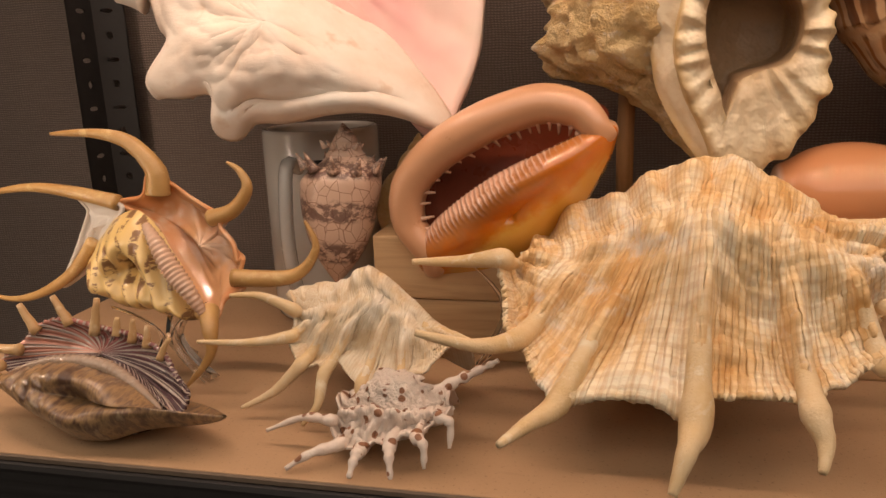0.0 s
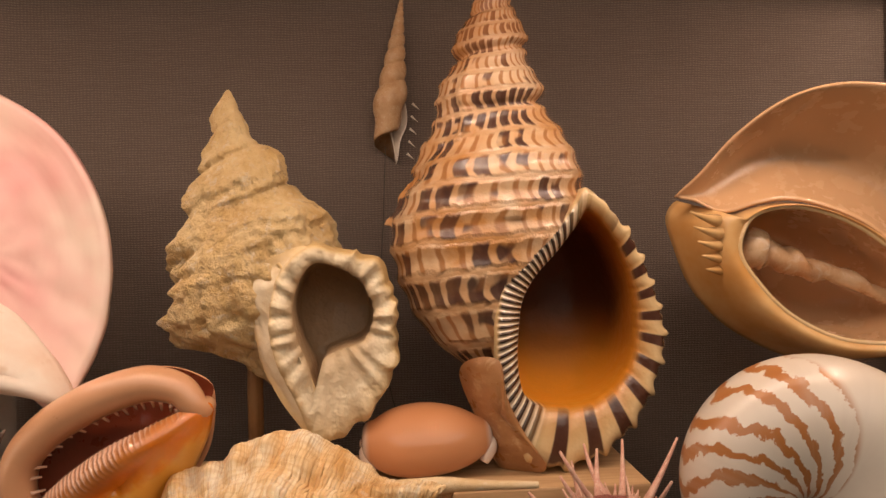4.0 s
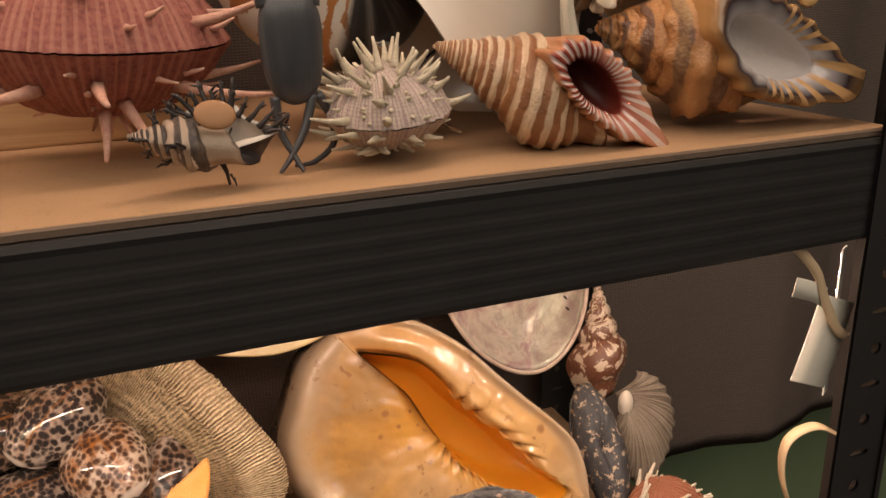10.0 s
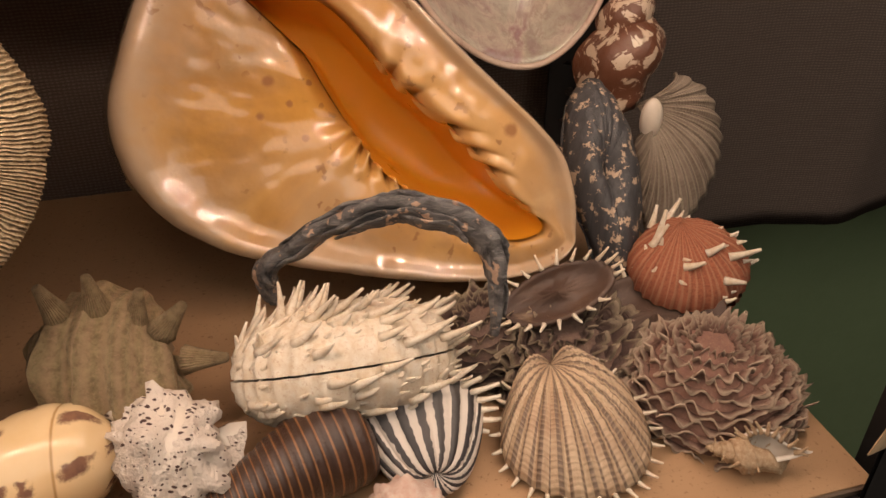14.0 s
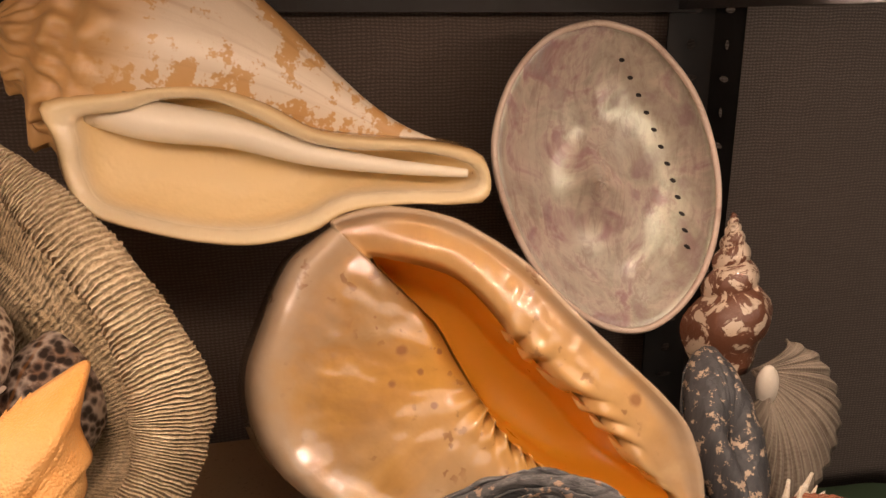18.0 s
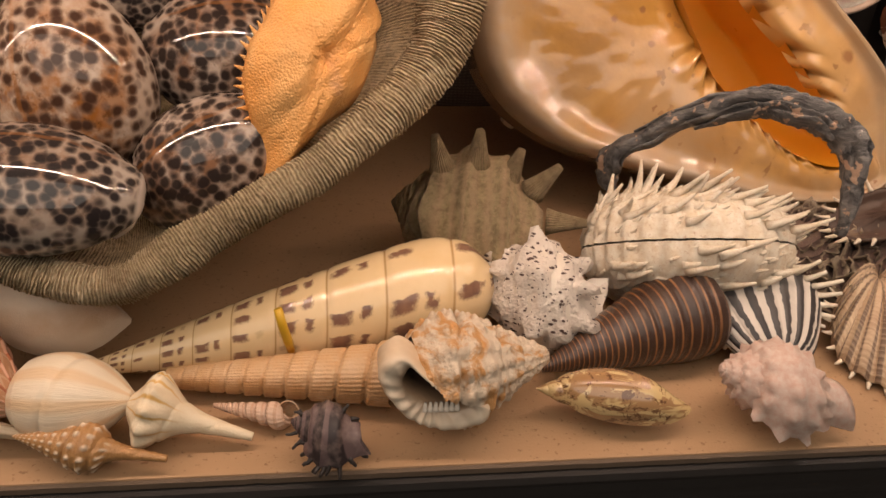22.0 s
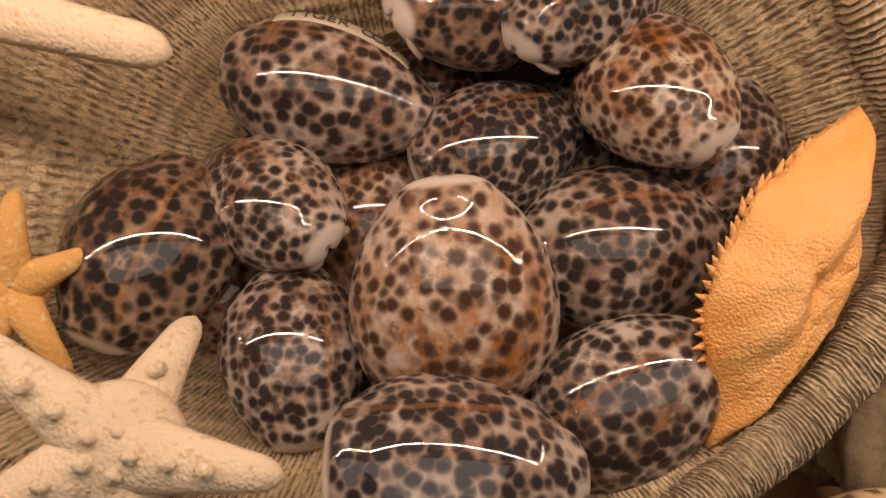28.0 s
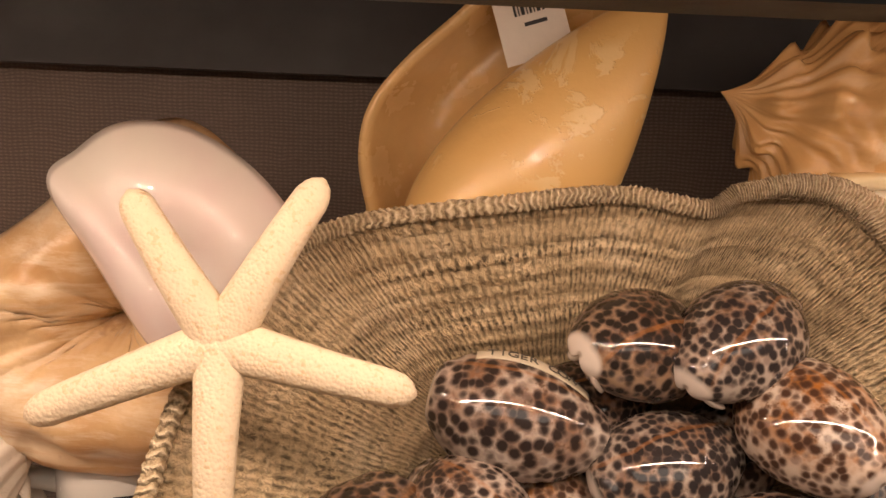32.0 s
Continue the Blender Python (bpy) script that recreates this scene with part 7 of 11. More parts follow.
BLKM = lined("black_murex", (0.40, 0.30, 0.22), (0.035, 0.025, 0.022), 9, "Y", (0.35, 0.55), 1.0, 0.1, 0.5)
BLKS = plain("black_spine", (0.035, 0.027, 0.025), 0.5, 0, 0, 0.5)
mx = murex("black_murex", "small black and tan striped murex with frilled spines", (0.316, 0.030, 1.327), (0.386, 0.020, 1.316), (-0.1, -0.8, 0.6), (BLKM, BLKS), 10, 30, 0.15)
part("operculum", ellipsoid_grid(lambda s, g: Vector((-0.13 + 0.09 * s, -0.155 + 0.02 * math.sqrt(max(0, 1 - s * s)) * math.sin(g), 0.52 + 0.12 * math.sqrt(max(0, 1 - s * s)) * math.cos(g))), 14, 20), plain("operculum", (0.34, 0.17, 0.07), 0.5, 0, 0, 0.4), mx, "brown horny trapdoor")


# -- small striped triton and the frog shell
STRIPE = lined("hairy_triton", (0.64, 0.47, 0.31), (0.28, 0.11, 0.04), 30, "Y", (0.35, 0.65), 1.6, 0.3, 0.35, (0.40, 0.19, 0.07), 0.5)
n_ = Nodes("red_mouth")
w_ = n_.wave(n_.uv(), 11, 0.4, 1, 1, "Y")
RED_IN = n_.done(n_.mix(n_.math("MULTIPLY", n_.step(w_, 0.55, 0.8), n_.step(n_.sep(n_.uv())[0], -0.45, -0.2)), (0.20, 0.03, 0.018), (0.64, 0.42, 0.36)), 0.25, n_.bump(w_, 0.4, 0.01), 0.6)
SRIM, SHOLE = [(0.512, 1.350), (0.528, 1.357), (0.546, 1.351), (0.564, 1.335), (0.572, 1.318), (0.584, 1.299), (0.560, 1.303), (0.535, 1.318), (0.520, 1.333)], [(0.523, 1.342), (0.533, 1.347), (0.546, 1.341), (0.555, 1.327), (0.553, 1.318), (0.542, 1.321), (0.531, 1.329)]
sm = coil("striped_triton", "small brown and cream striped triton with a red toothed mouth", (0.466, 0.064, 1.356), (0.586, 0.024, 1.302), (-0.15, -0.75, 0.55), STRIPE, RED_IN, -12, SRIM, (0.552, 1.330), 0.9, turns=6.5, g=1.55, rc=0.11, zc=0.58, a=0.165, b=0.20, tau=-10, canal=0.16, cw=20, flare=0.0, nt=40, nph=60, relief=lambda u, p: 0.010 * math.cos(16 * p) + 0.012 * max(0, math.cos(2 * math.pi * u * 2)) ** 6)
# the red throat's shade is painted in, darker with depth
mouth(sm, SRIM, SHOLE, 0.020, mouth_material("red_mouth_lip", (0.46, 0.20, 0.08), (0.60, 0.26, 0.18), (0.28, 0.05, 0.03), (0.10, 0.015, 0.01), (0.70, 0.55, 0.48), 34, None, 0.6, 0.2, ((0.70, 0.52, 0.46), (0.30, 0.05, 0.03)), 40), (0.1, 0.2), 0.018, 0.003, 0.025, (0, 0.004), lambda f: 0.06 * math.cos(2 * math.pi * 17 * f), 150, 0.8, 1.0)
FROGM = lined("frog_brown", (0.44, 0.20, 0.07), (0.14, 0.060, 0.028), 14, "Y", (0.45, 0.8), 3.0, 0.3, 0.4, (0.62, 0.40, 0.18), 0.5)
n_ = Nodes("frog_mouth")
c_ = n_.ramp(n_.math("MULTIPLY", n_.sep(n_.uv())[0], -1.0), (0.0, (0.05, 0.03, 0.03)), (0.16, (0.06, 0.035, 0.04)), (0.24, (0.62, 0.55, 0.52)), (0.8, (0.50, 0.40, 0.34)))
FROG_IN = n_.done(c_, 0.22, n_.bump(n_.wave(n_.uv(), 9, 0.4, 1, 1, "Y"), 0.4, 0.01), 0.6)
FRIM, FHOLE = [(0.607, 1.370), (0.630, 1.379), (0.660, 1.369), (0.687, 1.350), (0.702, 1.336), (0.722, 1.328), (0.708, 1.316), (0.681, 1.313), (0.646, 1.319), (0.623, 1.329), (0.611, 1.350)], [(0.619, 1.358), (0.639, 1.364), (0.665, 1.351), (0.678, 1.336), (0.667, 1.329), (0.646, 1.330), (0.627, 1.340)]
fr = coil("giant_frog_shell", "brown knobbly frog shell with a black-rimmed white mouth", (0.566, 0.074, 1.360), (0.708, 0.020, 1.326), (-0.25, -0.85, 0.35), FROGM, FROG_IN, -8, FRIM, (0.655, 1.352), 0.9, turns=5.5, g=1.60, rc=0.125, zc=0.55, a=0.175, b=0.21, tau=-8, canal=0.16, cw=22, flare=0.0, nt=44, nph=60, relief=lambda u, p: 0.046 * max(0, math.cos(7 * p)) * (0.25 + 0.75 * max(0, math.cos(2 * math.pi * u * 8))) + 0.04 * noise.noise((u * 7, p * 2, 0)))
mouth(fr, FRIM, FHOLE, 0.018, mouth_material("frog_lip", (0.50, 0.27, 0.10), (0.045, 0.028, 0.03), (0.68, 0.62, 0.60), (0.62, 0.56, 0.52), (0.52, 0.30, 0.13), 24, None, 0.6, 0.22), (0.05, 0.2), 0.020, 0.004, 0.022, (0, 0.0), lambda f: 0.05 * math.cos(2 * math.pi * 13 * f), 150, 0.7, 1.0)


# -- textile cone standing on its tip
def textile_cone():
    n = Nodes("textile_cone")
    u, o = n.uv(), n.obj()
    oo = n.mapping(o, (1, 1, 0.7))
    d = n.voronoi(oo, 34, "DISTANCE_TO_EDGE", 1.0)
    cell = n.step(d, 0.05, 0.11)
    keep = n.step(n.noise(oo, 8.0, 3), 0.44, 0.52)
    c = n.mix(n.math("MULTIPLY", cell, keep), (0.10, 0.020, 0.015), (0.66, 0.55, 0.46))
    skin = n.done(c, 0.25, n.bump(n.noise(o, 60, 2), 0.1, 0.002), 0.6)
    b = ellipsoid_grid(lambda s, g: Vector((0.195 * (max(0.0, (1 - s * s)) ** 0.5) * (1 - 0.42 * s) * math.cos(g), 0.195 * (max(0.0, (1 - s * s)) ** 0.5) * (1 - 0.42 * s) * math.sin(g), 0.5 + 0.5 * s)), 44, 40)
    m = frame_between((0.688, 0.062, 1.490), (0.664, 0.040, 1.372), (-0.6, -0.8, 0))
    root = tagged(part("cone_shell", b, skin), "dark red cone shell with white tent marks, standing on its tip", "seashell")
    root.matrix_basis = m
    b, rows = fan((-0.17, 0.00, 0.5), [(-0.17, -0.03, 0.14), (-0.24, -0.02, 0.25), (-0.27, -0.01, 0.5), (-0.25, 0.0, 0.75), (-0.19, 0.0, 1.02), (-0.10, -0.02, 0.98), (-0.10, -0.06, 0.6), (-0.13, -0.06, 0.3)], Vector((0, 0.03, 0)), 10, 50, 0, 0, None, True)
    thicken(part("lip", b, bpy.data.materials["yellow_shell"], root, "pale outer lip"), 0.02)


textile_cone()

# -- white branched murex standing behind
RAM = chalky("ramose_white", (0.70, 0.60, 0.46), (0.60, 0.45, 0.30), (0.46, 0.30, 0.17), 0.6)
MRIM, MHOLE = [(0.595, 1.474), (0.621, 1.463), (0.641, 1.437), (0.642, 1.406), (0.622, 1.382), (0.591, 1.379), (0.563, 1.389), (0.547, 1.414), (0.546, 1.444), (0.563, 1.466)], [(0.595, 1.461), (0.615, 1.452), (0.627, 1.430), (0.626, 1.407), (0.610, 1.392), (0.591, 1.391), (0.574, 1.401), (0.562, 1.420), (0.562, 1.441), (0.576, 1.457)]
MWHITE = mouth_material("murex_mouth", (0.68, 0.54, 0.37), (0.74, 0.58, 0.44), (0.74, 0.66, 0.56), (0.70, 0.62, 0.52), None, 1, None, 0.3, 0.35)
mx = murex("branched_murex", "large white branched murex with frilled fronds and a round mouth", (0.672, 0.128, 1.330), (0.606, 0.100, 1.510), (-0.45, -0.85, 0.1), (RAM, RAM), 170, 0, 0.13, 0.026, True, 9, PORCELAIN, MRIM, turns=5, g=1.8, rc=0.15, zc=0.50, a=0.21, b=0.22, canal=0.26, cw=15, flare=0.0)


def frilled_branches(root):
    """Crumpled plates along the lip, the broad canal and short hollow branches of the murex."""
    inv = root.matrix_basis.inverted()
    rnd = random.Random(12)
    way = curve_pts([(0.579, 0.076, 1.499), (0.585, 0.076, 1.487), (0.572, 0.076, 1.476), (0.560, 0.076, 1.463), (0.554, 0.076, 1.450), (0.552, 0.076, 1.436), (0.559, 0.076, 1.419), (0.567, 0.076, 1.397), (0.577, 0.076, 1.379)], 240, False)
    mid = Vector((0.598, 0.076, 1.421))
    for lay_, (reach, ahead, f0) in enumerate(((0.016, -0.012, 0.0), (0.020, -0.002, 2.0), (0.023, 0.010, 4.0))):
        b = bmesh.new()
        rows = []
        for k, p in enumerate(way):
            out = p - mid
            out.y = 0
            out.normalize()
            along = Vector((-out.z, 0, out.x))
            edge = reach * (0.75 + 0.5 * noise.noise((k * 0.15, lay_, 0)))
            row = []
            for i in range(9):
                q = i / 8
                ruff = q * (math.sin(k * 0.62 + f0 + 2 * noise.noise((k * 0.05, lay_, 3))) + 0.6 * noise.noise((k * 0.4, q * 2, lay_)))
                row.append(p - out * 0.010 + out * (0.010 + edge) * q + Vector((0, 1, 0)) * (ahead * (0.4 + q) + 0.0042 * ruff) + along * 0.0030 * q * math.cos(k * 0.62 + f0))
            rows.append(row)
        grid(b, rows, False, lambda i, j: (i / 240, j / 8))
        thicken(part("frilled_plate", b, RAM, root, m=inv), 0.0012)
    b = bmesh.new()
    rows = []
    for k, p in enumerate(curve_pts([(0.605, 0.080, 1.451), (0.604, 0.080, 1.465), (0.602, 0.080, 1.482), (0.601, 0.080, 1.500)], 40, False)):
        w = 0.015 + 0.004 * math.sin(k * 0.10) + (0.004 if k > 34 else 0)
        rows.append([p + Vector(((w * (1 + 0.05 * math.cos(9 * a)) + 0.002 * noise.noise((k * 0.3, a, 0))) * math.cos(a), 0.009 * math.sin(a) * (1 + 0.12 * math.cos(9 * a)), 0.004 * noise.noise((a * 2, 0, 5)) * (k > 34))) for a in (2 * math.pi * j / 36 for j in range(36))])
    grid(b, rows, True, lambda i, j: (i / 40, j / 36), False, False)
    thicken(part("canal", b, RAM, root, m=inv), 0.002)
    for k, pts in enumerate((((0.610, 0.076, 1.470), (0.617, 0.076, 1.486), (0.625, 0.076, 1.500)), ((0.614, 0.076, 1.465), (0.628, 0.076, 1.479), (0.638, 0.076, 1.484)), ((0.620, 0.076, 1.458), (0.634, 0.076, 1.464), (0.650, 0.076, 1.468)), ((0.629, 0.076, 1.450), (0.644, 0.076, 1.452), (0.653, 0.076, 1.455)), ((0.638, 0.076, 1.440), (0.659, 0.076, 1.441), (0.673, 0.076, 1.444)), ((0.589, 0.076, 1.480), (0.576, 0.076, 1.490), (0.567, 0.076, 1.485)), ((0.666, 0.076, 1.420), (0.681, 0.076, 1.429), (0.690, 0.076, 1.436)), ((0.628, 0.076, 1.391), (0.631, 0.076, 1.377), (0.627, 0.076, 1.369)), ((0.599, 0.076, 1.386), (0.591, 0.076, 1.383), (0.582, 0.076, 1.376)))):
        b = bmesh.new()
        pp = curve_pts(pts, 12, False)
        rows = []
        for i, p in enumerate(pp):
            d = (pp[min(12, i + 1)] - pp[max(0, i - 1)]).normalized()
            sd = d.cross(Vector((0, 1, 0))).normalized()
            r = 0.0085 * (1 - 0.50 * i / 12) + (0.0025 if i > 10 else 0)
            rows.append([p + (sd * math.cos(a) + Vector((0, 1, 0)) * math.sin(a)) * r * (1 + 0.22 * noise.noise((a * 1.5, i * 0.4, k)) + 0.12 * math.cos(5 * a)) + d * 0.004 * noise.noise((a * 2, k, 1)) * (i > 10) for a in (5.2 * j / 16 + 0.9 for j in range(17))])
        grid(b, rows, False, lambda i, j: (i / 12, j / 16))
        thicken(part("branch", b, RAM, root, m=inv), 0.0012)


frilled_branches(mx)
mouth(mx, MRIM, MHOLE, 0.072, MWHITE, (-0.15, 0.0), 0.030, 0.0015, 0.036, (0.01, 0.0), lambda f: 0.018 * math.cos(2 * math.pi * 17 * f) * (0.2 < f < 0.8), 140, 0.75, 1.0)
# -- tusk shell on a pin
tk = thing("tusk_shell", "curved white tusk shell on a thin metal pin", "seashell")
b = bmesh.new()
tube(b, curve_pts([(0.548, 0.062, 1.354), (0.545, 0.062, 1.374), (0.548, 0.064, 1.398), (0.562, 0.070, 1.426)], 20, False), [0.0052 - 0.0042 * (k / 20) for k in range(21)], 12)
part("tube", b, lined("tusk_ribs", (0.70, 0.64, 0.52), (0.52, 0.52, 0.40), 12, "Y", (0.5, 0.9), 0.3, 0.3, 0.35, (0.66, 0.58, 0.46)), tk)
b = bmesh.new()
tube(b, [(0.549, 0.062, 1.356), (0.551, 0.062, ZU)], [0.0009, 0.0009], 6)
part("pin", b, bpy.data.materials["grey_wire"], tk)


# ---- lower shelf ----
# -- the great ridged bowl
def ridged_bowl():
    n = Nodes("ridged_bowl")
    u, o = n.uv(), n.obj()
    ring = n.wave(n.mapping(u, (1, 0.15, 1)), 7, 3.0, 4, 3, "X")
    c = n.ramp(n.noise(o, 34, 5, 0.7), (0.30, (0.46, 0.34, 0.20)), (0.5, (0.66, 0.50, 0.30)), (0.68, (0.78, 0.62, 0.41)))
    c = n.mix(n.math("MULTIPLY", n.step(ring, 0.55, 0.95), 0.14), c, (0.22, 0.17, 0.11))
    # fine radial striae, darker in broken bands round the hollow
    band = n.ramp(n.noise(n.mapping(u, (13, 7, 1)), 1.0, 4, 0.6), (0.36, 0.42), (0.62, 0.95))
    stray = n.math("MULTIPLY", n.noise(n.mapping(u, (5, 90, 1)), 1.0, 3, 0.6), 6.0)
    rib = n.math("ADD", n.math("MULTIPLY", n.math("SINE", n.math("ADD", n.math("MULTIPLY", n.sep(u)[1], 6.2832 * 430), stray)), 0.16), 0.5)
    streak = n.math("ADD", n.math("MULTIPLY", rib, 0.36), n.math("MULTIPLY", n.noise(n.mapping(u, (50, 680, 1)), 1.0, 3, 0.6, 0.5), 0.64))
    c = n.mix(n.math("MULTIPLY", n.ramp(streak, (0.47, 0.0), (0.60, 1.0)), band), c, (0.075, 0.055, 0.032))
    c = n.mix(n.ramp(n.noise(o, 420, 3, 0.7), (0.54, 0.0), (0.68, 0.5)), c, (0.16, 0.12, 0.075))
    c = n.mix(n.ramp(n.noise(n.mapping(u, (40, 160, 1)), 1.0, 4, 0.7), (0.58, 0.0), (0.70, 0.45)), c, (0.80, 0.66, 0.44))
    h = n.math("ADD", n.math("MULTIPLY", streak, -2.6), n.math("ADD", n.math("MULTIPLY", ring, 0.6), n.noise(o, 240, 4)))
    mat = n.done(c, 0.75, n.bump(h, 0.9, 0.0022), spec=0.25)
    n = Nodes("corduroy_rim")
    u, o = n.uv(), n.obj()
    cord = n.math("ADD", n.math("MULTIPLY", n.math("SINE", n.math("ADD", n.math("MULTIPLY", n.sep(u)[0], 6.2832), n.math("MULTIPLY", n.math("SUBTRACT", n.noise(o, 240, 3, 0.7), 0.5), 6.0))), 0.5), 0.5)
    tone = n.math("ADD", n.math("MULTIPLY", cord, 0.22), n.math("ADD", n.math("MULTIPLY", n.noise(o, 420, 4, 0.8), 0.70), n.math("MULTIPLY", n.noise(o, 20, 4), 0.34)))
    c = n.ramp(tone, (0.34, (0.065, 0.048, 0.030)), (0.50, (0.30, 0.22, 0.13)), (0.66, (0.53, 0.41, 0.26)), (0.88, (0.74, 0.62, 0.44)))
    rimm = n.done(c, 0.85, n.bump(n.math("ADD", n.math("MULTIPLY", cord, 1.4), n.math("MULTIPLY", n.noise(o, 300, 3), 0.8)), 0.9, 0.0016), spec=0.15)
    root = thing("ridged_bowl", "large grey-brown bowl-shaped coral with a corduroy rim, holding cowries", "coral bowl")
    rim = [(0.128, 0.060, 0.994), (0.159, 0.053, 0.998), (0.176, 0.049, 0.990), (0.195, 0.046, 0.981), (0.219, 0.046, 0.977), (0.237, 0.050, 0.981), (0.257, 0.058, 0.991), (0.278, 0.068, 1.000), (0.302, 0.082, 1.009), (0.326, 0.097, 1.023), (0.348, 0.113, 1.038), (0.361, 0.128, 1.058), (0.364, 0.138, 1.082), (0.349, 0.152, 1.114), (0.322, 0.168, 1.152), (0.302, 0.176, 1.171), (0.281, 0.183, 1.188), (0.259, 0.188, 1.191), (0.239, 0.190, 1.187), (0.226, 0.192, 1.180), (0.189, 0.195, 1.184), (0.143, 0.199, 1.178), (0.077, 0.196, 1.167), (0.045, 0.184, 1.150), (0.016, 0.160, 1.108), (0.006, 0.120, 1.048), (0.018, 0.096, 1.016), (0.053, 0.080, 1.000), (0.091, 0.068, 0.992)]
    inner = [Vector(p) + (Vector((0.19, 0.13, 1.075)) - Vector(p)) * 0.012 for p in rim]
    b, rows = fan((0.190, 0.205, 1.030), inner, Vector((0.0, 0.034, -0.022)), 40, 260, 0, 0, lambda q, f: 0.004 * math.sin(f * 26) * q + 0.0016 * math.sin(q * 42 + 2 * math.sin(f * 9)) + 0.006 * noise.noise((q * 6, f * 14, 3)), True, 0.02)
    part("hollow", b, mat, root, "ridged inner surface")
    outer = [Vector(p) + (Vector(p) - Vector((0.19, 0.13, 1.075))) * 0.06 + Vector((0, 0.012, -0.008)) for p in rim]
    b, rows = fan((0.200, 0.200, 0.955), outer, Vector((0.0, 0.050, -0.020)), 24, 160, 30, 0.003, lambda q, f: 0.006 * noise.noise((q * 6, f * 20, 8)), True, 0.02)
    part("outside", b, mat, root, "rough outer wall")
    # thick rolled rim with fine cross ridges
    pp = curve_pts(rim, 2400, True)
    rings = []
    c0 = Vector((0.19, 0.13, 1.075))
    for k, p in enumerate(pp):
        d = (pp[(k + 3) % 2400] - pp[k - 3]).normalized()
        outw = (p - c0)
        outw = (outw - d * outw.dot(d)).normalized()
        up = d.cross(outw)
        if up.y > 0:
            up = -up
        f, e = k / 2400, k * 0.375
        right = bell(wrap((f - 0.42) * 2 * math.pi), 0.62)
        front = bell(wrap((f - 0.20) * 2 * math.pi), 1.25)
        w = 0.0040 + 0.0105 * right + 0.0046 * front
        t_ = 0.0040 + 0.0080 * right + 0.0045 * front
        ring = []
        for j in range(18):
            a = 2 * math.pi * j / 18
            ph = k * 1.35 + 4.5 * noise.noise((e * 0.06, j * 0.32, 1)) + 2.2 * noise.noise((e * 0.30, j * 0.60, 6))
            cut = (0.5 + 0.5 * math.sin(ph)) ** 0.6 - 0.6
            rr = 1 + 0.06 * noise.noise((e * 0.12, j * 0.5, 0)) + 0.30 * noise.noise((e * 0.026, j * 0.25, 5))
            ridge = 0.0010 * cut * (0.7 + 1.5 * noise.noise((e * 0.35, j * 0.9, 8))) + 0.0012 * noise.noise((e * 0.9, j * 1.3, 3))
            ring.append(p + outw * (w * rr + ridge) * math.cos(a) + up * (t_ * rr + ridge) * math.sin(a))
        rings.append(ring)
    b = bmesh.new()
    rings.append(rings[0])
    grid(b, rings, True, lambda i, j: ((i * 1.35 + 4.5 * noise.noise((i * 0.0225, j * 0.32, 1)) + 2.2 * noise.noise((i * 0.1125, j * 0.60, 6))) / 6.2832, j / 18))
    bmesh.ops.remove_doubles(b, verts=b.verts, dist=1e-6)
    bmesh.ops.recalc_face_normals(b, faces=b.faces)
    part("rim", b, rimm, root, "thick rim of fine corduroy ridges")


ridged_bowl()

# -- tiger cowries heaped in the bowl
LIPW = plain("cowrie_white", (0.66, 0.57, 0.49), 0.2, 0, 0.8, 0.2, 20, 0.04)
COW = [spotted("tiger_dark", (0.30, 0.20, 0.13), (0.11, 0.042, 0.014), (0.010, 0.007, 0.006), 15.5, (0.30, 0.72), 0.0, 1.0), spotted("tiger_brown", (0.52, 0.42, 0.34), (0.26, 0.095, 0.014), (0.040, 0.017, 0.009), 15.5, (0.22, 0.64), 2.0, 1.0), spotted("tiger_pale", (0.47, 0.39, 0.33), (0.17, 0.070, 0.024), (0.016, 0.010, 0.009), 15.5, (0.26, 0.68), 5.0, 0.90), spotted("tiger_blue", (0.38, 0.32, 0.27), (0.17, 0.075, 0.028), (0.013, 0.010, 0.011), 17.0, (0.30, 0.70), 8.0, 0.80)]
